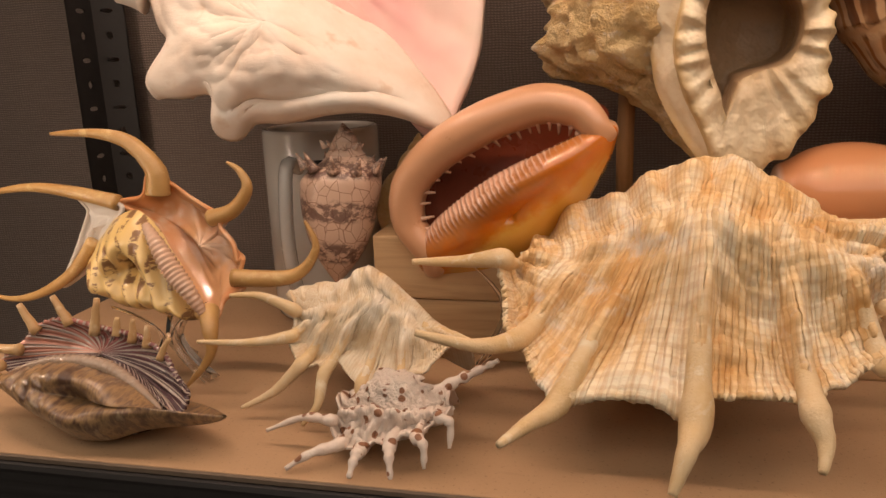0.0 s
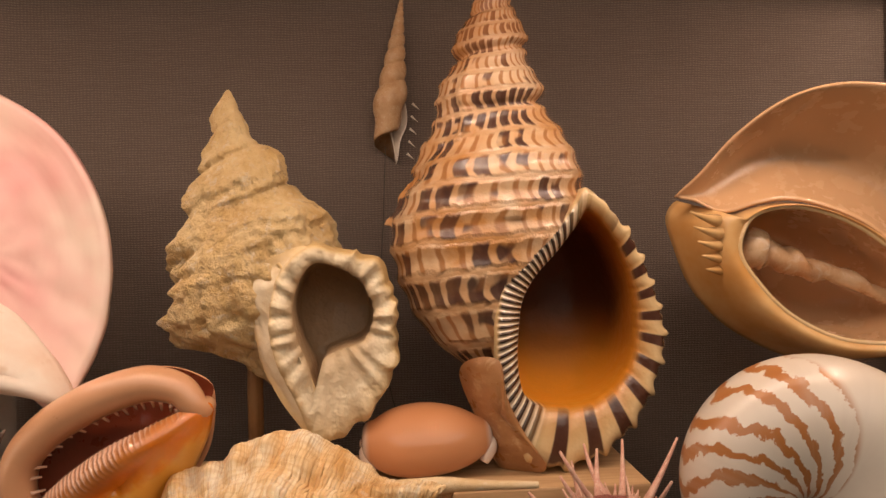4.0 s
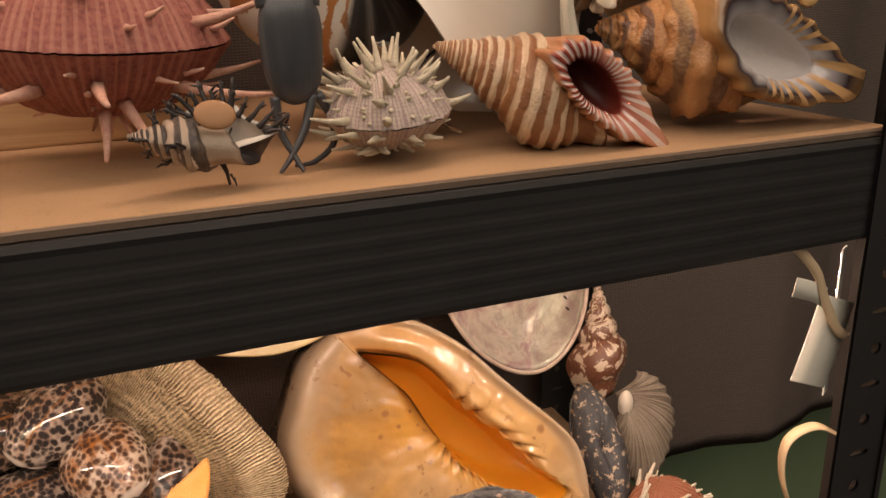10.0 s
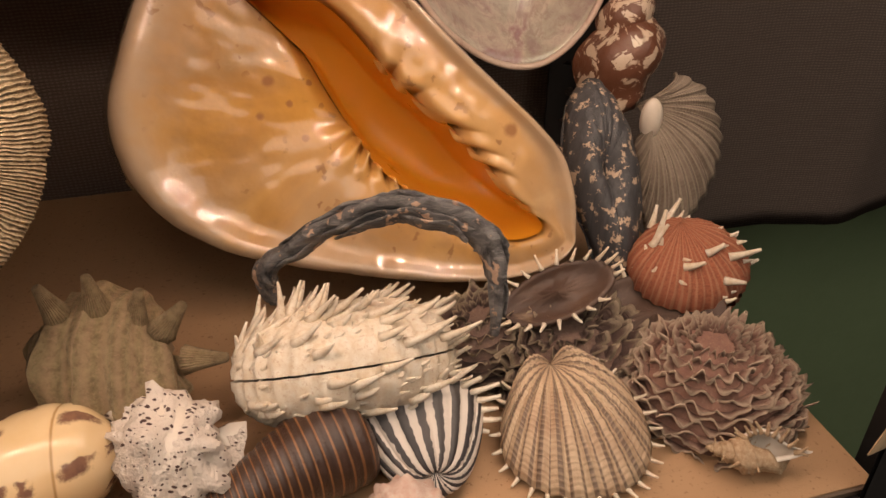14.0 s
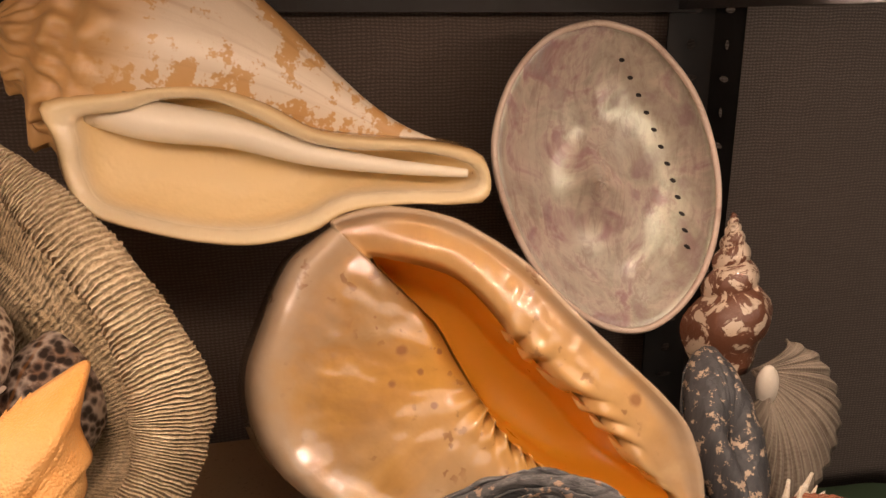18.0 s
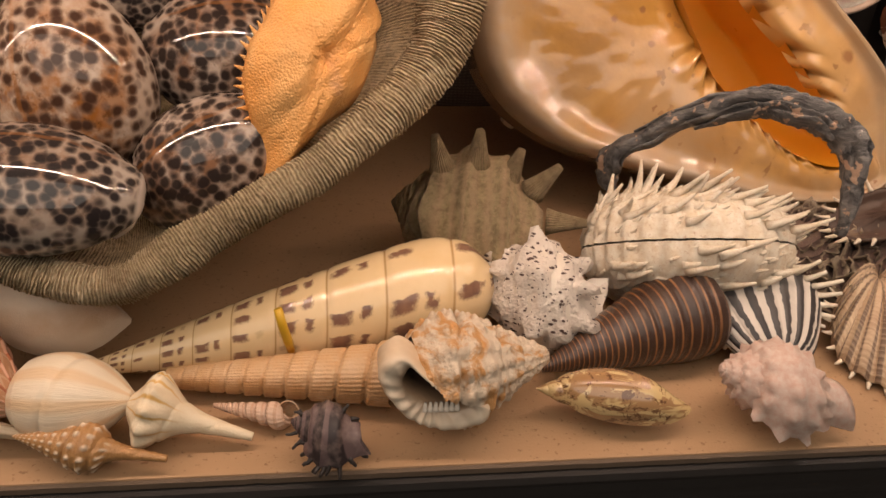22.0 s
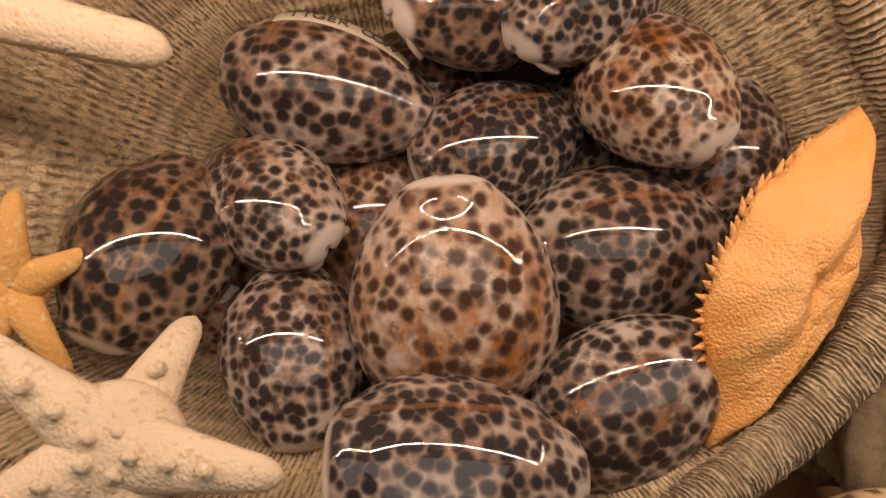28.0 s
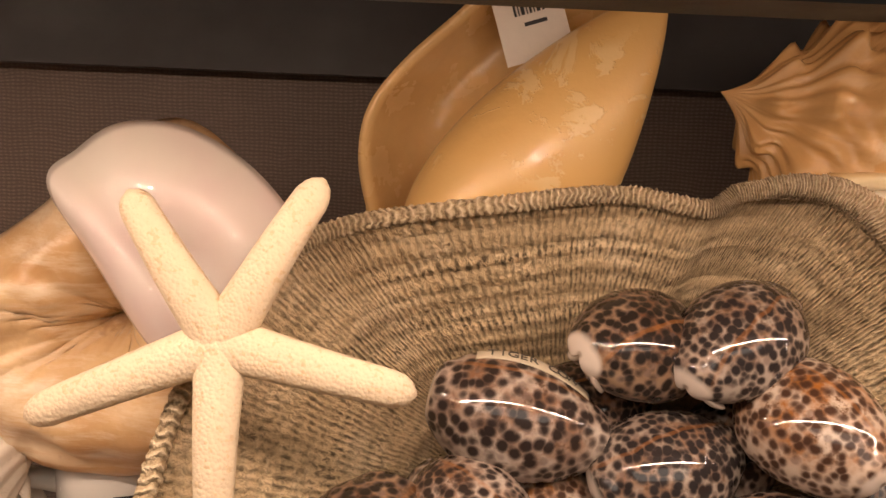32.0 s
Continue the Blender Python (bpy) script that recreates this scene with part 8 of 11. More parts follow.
for centre, along, up, size, kind, note, shape in (
        ((0.194, 0.068, 1.008), (1, 0.05, -0.14), (0.05, -0.45, 0.9), 0.078, 3, "black-spotted", (0.76, 0.58)),
        ((0.196, 0.122, 1.034), (-0.10, 0.25, 1.0), (0.0, -0.9, 0.30), 0.084, 1, "large, amber-blotched", (0.86, 0.70)),
        ((0.256, 0.104, 1.004), (0.75, 0.1, 0.50), (0.1, -0.75, 0.65), 0.074, 2, "pale, rust-backed", (0.78, 0.68)),
        ((0.262, 0.152, 1.038), (1, 0.1, 0.10), (0.0, -0.7, 0.7), 0.078, 2, "white and dark spotted", (0.82, 0.70)),
        ((0.141, 0.126, 1.006), (0.10, -0.80, -0.55), (0.1, -0.45, 0.9), 0.066, 2, "pale-ended", (0.82, 0.70)),
        ((0.087, 0.150, 1.034), (-0.35, -0.75, -0.50), (-0.1, -0.5, 0.8), 0.074, 0, "very dark", (0.84, 0.74)),
        ((0.132, 0.162, 1.049), (0.62, -0.75, -0.10), (-0.5, -0.3, 0.8), 0.066, 2, "spotted, its curled end outwards", (0.76, 0.70)),
        ((0.216, 0.182, 1.065), (1, 0.25, 0.30), (0.0, -0.75, 0.65), 0.068, 3, "blue-grey and brown", (0.80, 0.72)),
        ((0.151, 0.192, 1.083), (1, -0.1, -0.22), (0.1, -0.75, 0.65), 0.080, 2, "finely spotted", (0.70, 0.64)),
        ((0.203, 0.202, 1.114), (-0.80, -0.55, 0.05), (0.0, -0.5, 0.85), 0.068, 0, "dark-backed with a white end", (0.84, 0.78)),
        ((0.244, 0.192, 1.120), (-0.72, -0.52, -0.38), (-0.3, -0.5, 0.8), 0.068, 3, "glossy", (0.78, 0.74)),
        ((0.272, 0.170, 1.092), (0.42, -0.85, -0.30), (-0.50, -0.2, 0.85), 0.066, 1, "brown-backed, white-ended", (0.84, 0.76)),
        ((0.166, 0.186, 1.034), (0.2, 0.6, 0.8), (0.0, -0.8, 0.6), 0.070, 1, "half hidden", (0.78, 0.68)),
        ((0.306, 0.178, 1.064), (0.3, 0.5, 0.8), (0.0, -0.9, 0.5), 0.066, 2, "half hidden, pale", (0.78, 0.68)),
        ((0.186, 0.214, 1.080), (0.9, 0.2, 0.3), (0.0, -0.8, 0.6), 0.062, 0, "half hidden, dark", (0.78, 0.68)),
        ((0.252, 0.206, 1.066), (0.6, 0.4, 0.6), (0.0, -0.8, 0.6), 0.062, 2, "half hidden, grey", (0.78, 0.68)),
        ((0.112, 0.176, 1.006), (0.8, 0.5, 0.2), (0.0, -0.6, 0.8), 0.066, 1, "half hidden, brown", (0.78, 0.68))):
    ob = tagged(part("tiger_cowrie", cowrie_bm(shape[0], shape[1], 0.12), COW[kind]), "glossy tiger cowrie, " + note + ", in the bowl", "seashell", "cowries in the bowl")
    ob.matrix_basis = lay(centre, along, up, size)
    for ex, sy in ((1, 1), (1, -1), (-1, 1), (-1, -1)):
        if ex > 0 and note.startswith("large"):
            continue
        b = bmesh.new()
        pts = [(0.36, 0.17, -0.150), (0.425, 0.135, -0.075), (0.452, 0.095, 0.005), (0.446, 0.050, 0.070), (0.430, 0.010, 0.085)] if sy > 0 else [(0.37, 0.15, -0.140), (0.430, 0.105, -0.080), (0.447, 0.070, -0.030), (0.428, 0.050, 0.010)]
        pp = curve_pts([(ex * x * 0.975, sy * y, z - 0.015) for x, y, z in pts], 18, False)
        tube(b, pp, [0.010 + 0.034 * math.sin(math.pi * (0.04 + 0.90 * k / 18)) for k in range(19)], 16)
        part("end_lip", b, LIPW, ob, "white rounded end" if ex > 0 and sy > 0 else "")


# -- the paper strip stuck on one cowrie
def strip_label(host):
    def at(s, deg, k=1.012):
        a = radians(deg)
        r = math.sqrt(max(0.0, 1 - s * s)) ** 0.92 * (1 - 0.12 * s)
        return Vector((0.5 * s, 0.5 * 0.70 * r * math.cos(a) * k, 0.5 * 0.64 * r * math.sin(a) * k))
    b = bmesh.new()
    grid(b, [[at(-0.62 + 1.30 * i / 30, 32 + 22 * j / 6) for j in range(7)] for i in range(31)], False)
    thicken(part("paper_strip", b, plain("strip_paper", (0.58, 0.50, 0.37), 0.6), host, "beige paper strip with printed words"), 0.004)
    ink = bpy.data.materials["strip_ink"] if "strip_ink" in bpy.data.materials else plain("strip_ink", (0.09, 0.075, 0.06), 0.6)
    for k, ch in enumerate("TIGER COW"):
        if ch == " ":
            continue
        cu = bpy.data.curves.new("letter", "FONT")
        cu.body, cu.size, cu.align_x, cu.extrude = ch, 0.095, "CENTER", 0.002
        tmp = bpy.data.objects.new("letter_curve", cu)
        me = bpy.data.meshes.new_from_object(tmp)
        bpy.data.objects.remove(tmp)
        me.materials.clear()
        me.materials.append(ink)
        s = -0.46 + 0.115 * k
        o = at(s, 48, 1.026)
        x = (at(s + 0.02, 48) - at(s - 0.02, 48)).normalized()
        y = (at(s, 43) - at(s, 53)).normalized()
        y = (y - x * y.dot(x)).normalized()
        ob = new("letter", me)
        ob.parent = host
        ob.matrix_basis = Matrix.Translation(o) @ Matrix((x, y, x.cross(y))).transposed().to_4x4()


strip_label(bpy.data.objects["tiger_cowrie.008"])


# -- orange crab carapace leaning on the rim
def crab():
    n = Nodes("carapace")
    o = n.obj()
    c = n.mix(n.ramp(n.noise(o, 26, 4), (0.35, 0.0), (0.65, 1.0)), (0.72, 0.31, 0.070), (0.68, 0.38, 0.14))
    c = n.mix(n.ramp(n.noise(o, 30, 3, 0.6, 0.5), (0.62, 0.0), (0.74, 0.55)), c, (0.36, 0.20, 0.13))
    h = n.math("ADD", n.math("SUBTRACT", 1.0, n.voronoi(o, 900)), n.math("MULTIPLY", n.noise(o, 60, 3), 2.0))
    mat = n.done(c, 0.55, n.bump(h, 0.5, 0.0012))
    root = thing("crab_carapace", "orange crab carapace with a saw-toothed edge, leaning on the bowl rim", "crab shell")
    A, B = Vector((0.336, 0.140, 1.101)), Vector((0.279, 0.082, 1.000))
    d = B - A
    side = Vector((-0.80, -0.25, 0.42)).normalized()
    nrm = d.cross(side).normalized()
    if nrm.y > 0:
        nrm = -nrm
    edge = [(0.3345, 0.138, 1.099), (0.316, 0.128, 1.091), (0.303, 0.119, 1.084), (0.291, 0.112, 1.077), (0.285, 0.105, 1.066), (0.279, 0.100, 1.058), (0.276, 0.095, 1.046), (0.277, 0.091, 1.034), (0.280, 0.089, 1.021), (0.281, 0.087, 1.011), (0.2815, 0.083, 0.998), (0.290, 0.089, 1.007), (0.297, 0.094, 1.013), (0.307, 0.101, 1.021), (0.321, 0.111, 1.029), (0.331, 0.121, 1.049), (0.331, 0.125, 1.057), (0.334, 0.127, 1.062), (0.330, 0.131, 1.074), (0.332, 0.134, 1.086)]
    rim = curve_pts(edge, 240, True)
    mid = sum((Vector(p) for p in edge), Vector()) / len(edge)

    def swell(q, f):
        return 0.0022 * noise.noise((q * 4 * math.cos(f * 6.28), q * 4 * math.sin(f * 6.28), 2)) + 0.0006 * noise.noise((q * 16 * math.cos(f * 6.28), q * 16 * math.sin(f * 6.28), 5)) - 0.006 * q ** 4
    b, rows = fan(mid + nrm * 0.010, rim, nrm * 0.0085, 26, 240, 0, 0, swell, True, 0.002)
    thicken(part("shield", b, mat, root), 0.0015)
    for k in range(26):
        i = 14 + int(k * 3.75)
        p = rim[i]
        out = (p - mid).normalized()
        b = bmesh.new()
        horn(b, p - out * 0.002 - nrm * 0.006, out + (rim[i] - rim[i - 2]).normalized() * -0.55, 0.0050 + 0.0014 * (k % 2), 0.0022, (0, 0, 0), 6, 3, 0.1)
        part("tooth", b, mat, root)


crab()


# -- lightning whelk
def whelk():
    n = Nodes("whelk_skin")
    u, o = n.uv(), n.obj()
    flake = n.step(n.noise(o, 22, 5, 0.75), 0.46, 0.50)
    c = n.mix(n.noise(o, 30, 4), (0.48, 0.26, 0.085), (0.60, 0.38, 0.17))
    c = n.mix(n.math("MULTIPLY", flake, n.step(n.sep(u)[0], 0.30, 0.42)), c, (0.70, 0.60, 0.47))
    c = n.mix(n.math("MULTIPLY", n.step(n.noise(n.mapping(u, (2, 24, 1)), 1.0, 4), 0.5, 0.7), 0.4), c, (0.30, 0.15, 0.05))
    skin = n.done(c, 0.35, n.bump(n.noise(o, 120, 4), 0.4, 0.001), 0.25)
    rim = [(0.306, 1.1735), (0.302, 1.192), (0.335, 1.196), (0.360, 1.199), (0.385, 1.197), (0.410, 1.188), (0.435, 1.174), (0.465, 1.169), (0.500, 1.165), (0.5285, 1.156), (0.5295, 1.130), (0.486, 1.131), (0.451, 1.129), (0.430, 1.119), (0.399, 1.114), (0.369, 1.118), (0.343, 1.1255), (0.321, 1.1345), (0.310, 1.149)]
    hole = [(0.317, 1.184), (0.340, 1.187), (0.359, 1.192), (0.381, 1.191), (0.403, 1.182), (0.429, 1.168), (0.4585, 1.162), (0.489, 1.160), (0.522, 1.151), (0.5227, 1.137), (0.483, 1.1376), (0.449, 1.1365), (0.425, 1.1264), (0.3986, 1.1222), (0.3693, 1.1255), (0.344, 1.133), (0.324, 1.141), (0.317, 1.156), (0.316, 1.1715)]
    t = thing("lightning_whelk", "large ochre and white lightning whelk lying on its side", "seashell")
    ax, bx = Vector((0.262, 0.292, 1.232)), Vector((0.534, 0.268, 1.142))
    dz = (bx - ax).normalized()
    up = Vector((0, -1, 0)).cross(dz).normalized()
    if up.z < 0:
        up = -up

    def wfn(s, g):
        q = 0.5 + 0.5 * s
        r = 0.066 * smooth01(q / 0.26 + 0.10) * (1 - smooth01((q - 0.22) / 0.62) * 0.86) * math.sqrt(max(0.0, 1 - abs(s) ** 14))
        r *= 1 + 0.012 * noise.noise((q * 9, g * 2, 1)) - 0.10 * bell(q - 0.12, 0.03) - 0.06 * bell(q - 0.20, 0.02)
        r += 0.015 * bell(q - 0.245, 0.03) * max(0, math.cos(g * 9)) + 0.012 * bell(q - 0.15, 0.02) * max(0, math.cos(g * 9 + 1)) + 0.009 * bell(q - 0.08, 0.02) * max(0, math.cos(g * 8))
        r *= 1 + (0.07 * math.cos(g * 26 + 3 * math.sin(q * 30)) + 0.06 * math.sin(q * 95)) * (1 - smooth01((q - 0.20) / 0.08))
        return ax.lerp(bx, q) + up * (r * math.cos(g) + 0.012 * bell(q - 0.5, 0.3)) + Vector((0, 1, 0)) * r * 0.62 * math.sin(g)
    part("body", opened(ellipsoid_grid(wfn, 120, 120), Matrix(), rim, 9.0, 0.97), skin, t)
    mouth(t, rim, hole, 0.248, mouth_material("whelk_mouth", (0.50, 0.30, 0.11), (0.74, 0.60, 0.36), (0.80, 0.70, 0.52), (0.78, 0.60, 0.32), None, 1, None, 0.6, 0.22), (0.05, 0.1), 0.030, 0.004, 0.030, (0.0, 0.004), None, 180, 0.4, 0.98)
    b = bmesh.new()
    pp = curve_pts([(0.322, 0.270, 1.190), (0.350, 0.264, 1.180), (0.390, 0.262, 1.173), (0.430, 0.262, 1.160), (0.470, 0.260, 1.152), (0.520, 0.256, 1.146)], 40, False)
    tube(b, pp, [0.0135 * (1 - 0.82 * (k / 40)) for k in range(41)], 16)
    part("columella", b, plain("whelk_columella", (0.82, 0.74, 0.60), 0.35, 0, 0.5, 0.12, 60), t, "white folded pillar")


whelk()


# -- horned helmet
def helmet():
    n = Nodes("helmet_shield")
    u, o = n.uv(), n.obj()
    su, so = n.sep(u), n.sep(o)
    cloud = n.noise(o, 13, 5, 0.6, 0.6)
    c = n.ramp(cloud, (0.30, (0.62, 0.40, 0.16)), (0.43, (0.60, 0.34, 0.10)), (0.54, (0.46, 0.26, 0.095)), (0.64, (0.42, 0.27, 0.13)), (0.76, (0.60, 0.45, 0.26)))
    near = n.math("SUBTRACT", 1.0, n.step(n.math("ADD", su[0], n.math("MULTIPLY", n.math("SUBTRACT", n.noise(o, 16, 4), 0.5), 0.7)), 0.05, 0.50))
    c = n.mix(n.math("MULTIPLY", near, 0.75), c, (0.70, 0.36, 0.065))
    c = n.mix(n.math("MULTIPLY", n.step(n.math("ADD", so[1], n.math("MULTIPLY", so[0], 0.38)), 0.024, 0.040), 0.45), c, (0.74, 0.52, 0.29))
    pale = n.math("MULTIPLY", n.step(n.noise(o, 9, 3, 0.5), 0.50, 0.66), 0.30)
    c = n.mix(pale, c, (0.72, 0.56, 0.36))
    edge = n.step(n.math("ADD", su[0], n.math("MULTIPLY", n.noise(o, 30, 3), 0.45)), 0.80, 1.15)
    c = n.mix(n.math("MULTIPLY", edge, 0.80), c, n.mix(n.noise(o, 22, 3), (0.40, 0.33, 0.24), (0.66, 0.58, 0.48)))
    spots = n.math("MULTIPLY", n.step(n.noise(o, 120, 2), 0.61, 0.68), n.step(n.noise(o, 20, 2), 0.48, 0.60))
    c = n.mix(n.math("MULTIPLY", spots, 0.6), c, (0.22, 0.10, 0.06))
    for sx_, sy_, r_ in ((0.0904, 0.0295, 0.0055), (-0.040, 0.005, 0.0042), (-0.026, -0.002, 0.0026), (-0.038, -0.014, 0.0028), (-0.012, -0.016, 0.0026), (-0.020, 0.012, 0.0022)):
        dx, dy = n.math("SUBTRACT", so[0], sx_), n.math("SUBTRACT", so[1], sy_)
        d_ = n.math("SQRT", n.math("ADD", n.math("MULTIPLY", dx, dx), n.math("MULTIPLY", dy, dy)))
        c = n.mix(n.math("MULTIPLY", n.math("SUBTRACT", 1.0, n.step(n.math("ADD", d_, n.math("MULTIPLY", n.math("SUBTRACT", n.noise(o, 160, 2), 0.5), 0.003)), r_ * 0.4, r_)), 0.72), c, (0.24, 0.105, 0.065))
    sh = n.done(n.mix(0.22, c, (0.36, 0.14, 0.02)), 0.20, n.bump(n.noise(o, 55, 3, 0.5), 0.30, 0.0026), 1.0)
    n.put(n.b.inputs["Coat Normal"], n.bump(n.noise(o, 30, 2, 0.4), 0.12, 0.0030))
    deepm = plain("helmet_deep", (0.70, 0.30, 0.02), 0.35, 0, 0.3, 0.25, 20)
    root = thing("horned_helmet", "very large glossy orange-brown horned helmet shell with toothed lips", "seashell")
    c0 = Vector((0.5068, 0.2058, 1.0369))
    ex = Vector((0.250, -0.050, -0.118)).normalized()
    face = Vector((-0.22, -0.88, 0.40))
    ez = (face - ex * face.dot(ex)).normalized()
    ey = ez.cross(ex)
    root.matrix_basis = Matrix.Translation(c0) @ Matrix((ex, ey, ez)).transposed().to_4x4()
    # outline of the shield in its own plane
    out = [(-0.120, -0.016), (-0.121, 0.020), (-0.114, 0.040), (-0.101, 0.061), (-0.080, 0.077), (-0.048, 0.086), (-0.021, 0.085), (0.009, 0.078), (0.046, 0.063), (0.080, 0.051), (0.110, 0.040), (0.134, 0.027), (0.150, 0.004), (0.155, -0.016), (0.146, -0.036), (0.122, -0.054), (0.094, -0.067), (0.047, -0.080), (-0.003, -0.091), (-0.035, -0.095), (-0.066, -0.091), (-0.092, -0.078), (-0.110, -0.058), (-0.118, -0.038)]
    mouth = [(-0.075, 0.045), (-0.064, 0.048), (-0.048, 0.051), (-0.029, 0.052), (-0.010, 0.046), (0.010, 0.036), (0.034, 0.026), (0.058, 0.019), (0.084, 0.008), (0.106, -0.003), (0.132, -0.014), (0.120, -0.027), (0.094, -0.031), (0.067, -0.027), (0.048, -0.022), (0.029, -0.016), (0.014, -0.006), (0.001, 0.003), (-0.011, 0.012), (-0.028, 0.025), (-0.045, 0.033), (-0.065, 0.039)]
    O_, M_ = curve_pts([(x, y, 0) for x, y in out], 160, True), curve_pts([(x, y, 0) for x, y in mouth], 160, True)

    def angle_sorted(pts, c):
        k0 = max(range(len(pts)), key=lambda k: -abs(math.atan2(pts[k].y - c[1], pts[k].x - c[0])))
        return pts[k0:] + pts[:k0]
    rows = []
    # match the two loops by angle round the mouth's middle
    cx, cy = 0.020, 0.008
    def at_angle(pts, a):
        d = Vector((math.cos(a), math.sin(a), 0))
        best, val = None, -9
        n_ = len(pts)
        for k in range(n_):
            p, q = pts[k] - Vector((cx, cy, 0)), pts[(k + 1) % n_] - Vector((cx, cy, 0))
            den = (q - p).x * d.y - (q - p).y * d.x
            if abs(den) < 1e-12:
                continue
            t = (d.x * p.y - d.y * p.x) / den if False else (p.y * d.x - p.x * d.y) / ((q - p).x * d.y - (q - p).y * d.x)
            if 0 <= t <= 1:
                w = p + (q - p) * t
                s = w.dot(d)
                if s > val:
                    val, best = s, w
        return best + Vector((cx, cy, 0))
    NT = 720
    angs = [2 * math.pi * k / NT for k in range(NT)]
    outer = [at_angle(O_, a) for a in angs]
    inner = [at_angle(M_, a) for a in angs]
    for i in range(27):
        q = i / 26
        row = []
        for k in range(NT):
            p = inner[k].lerp(outer[k], q)
            left = smooth01((-(p.x) + 0.05) / 0.14)
            up_ = smooth01((inner[k].y + 0.38 * inner[k].x - 0.0165) / 0.030) * (1 - q)
            h = 0.012 * math.sin(math.pi * min(1, q * 0.94 + 0.06)) ** 0.7 * (0.6 + 0.9 * up_) - 0.010 * left
            h += 0.010 * bell(q - 0.86, 0.09) - 0.026 * smooth01((q - 0.92) / 0.08)
            h -= (0.004 + 0.008 * up_) * (1 - smooth01(q / 0.16))
            h += 0.0022 * noise.noise((p.x * 34, p.y * 34, 0)) + 0.0007 * noise.noise((p.x * 130, p.y * 130, 3))
            # blunt teeth on the outer lip, long folds on the inner lip
            along = (inner[k].x - inner[k].y * 0.40 + 0.055) / 0.185
            upper = 1.0 if inner[k].y + 0.38 * inner[k].x - 0.0235 > 0 else 0.0
            span = smooth01((along - (0.20 if upper > 0.5 else 0.30)) / 0.12) * smooth01((1.02 - along) / 0.10)
            if upper > 0.5:
                t_ = (0.5 - 0.5 * math.cos(2 * math.pi * 9 * along + 1.3 * math.sin(along * 19))) ** 0.6 * span * smooth01(1 - q / 0.34)
                p = p + Vector((-0.40, -0.92, 0)) * 0.0030 * t_
                h += 0.0062 * t_
            else:
                t_ = (0.5 - 0.5 * math.cos(2 * math.pi * 19 * along + 0.9 * math.sin(along * 31))) ** 0.8 * span * smooth01(1 - q / 0.24)
                p = p + Vector((0.40, 0.92, 0)) * 0.0015 * t_
                h += 0.0055 * t_
            row.append(Vector((p.x, p.y, h)))
        rows.append(row)
    rows.append([Vector((p.x * 0.985, p.y * 0.985, -0.030)) for p in outer])
    rows.append([Vector((p.x * 0.86, p.y * 0.84 - 0.004, -0.075)) for p in outer])
    rows.append([Vector((p.x * 0.50, p.y * 0.50, -0.105)) for p in outer])
    b = bmesh.new()
    grid(b, rows, True, lambda i, j: (min(1, i / 26), j / NT), False, True)
    bmesh.ops.recalc_face_normals(b, faces=b.faces)
    part("shield", b, sh, root, "glossy amber shield")
    # the throat
    rows = [[Vector((p.x, p.y, 0.006 - 0.050 * smooth01(i / 8))).lerp(Vector((0.02, 0.015, -0.05)), 0.35 * (i / 8) ** 2) for p in inner] for i in range(9)]
    b = bmesh.new()
    grid(b, rows, True, None, False, True)
    part("throat", b, deepm, root, "deep orange throat")
    # blunt knobs that carry it behind
    for x, y in ((-0.048, -0.066), (-0.085, -0.040)):
        b = bmesh.new()
        horn(b, (x, y, -0.062), (x * 0.2, y, -0.03), 0.030, 0.016, (0, 0, 0), 12, 6, 0.35)
        part("knob", b, bpy.data.materials["white_shell"], root)


helmet()


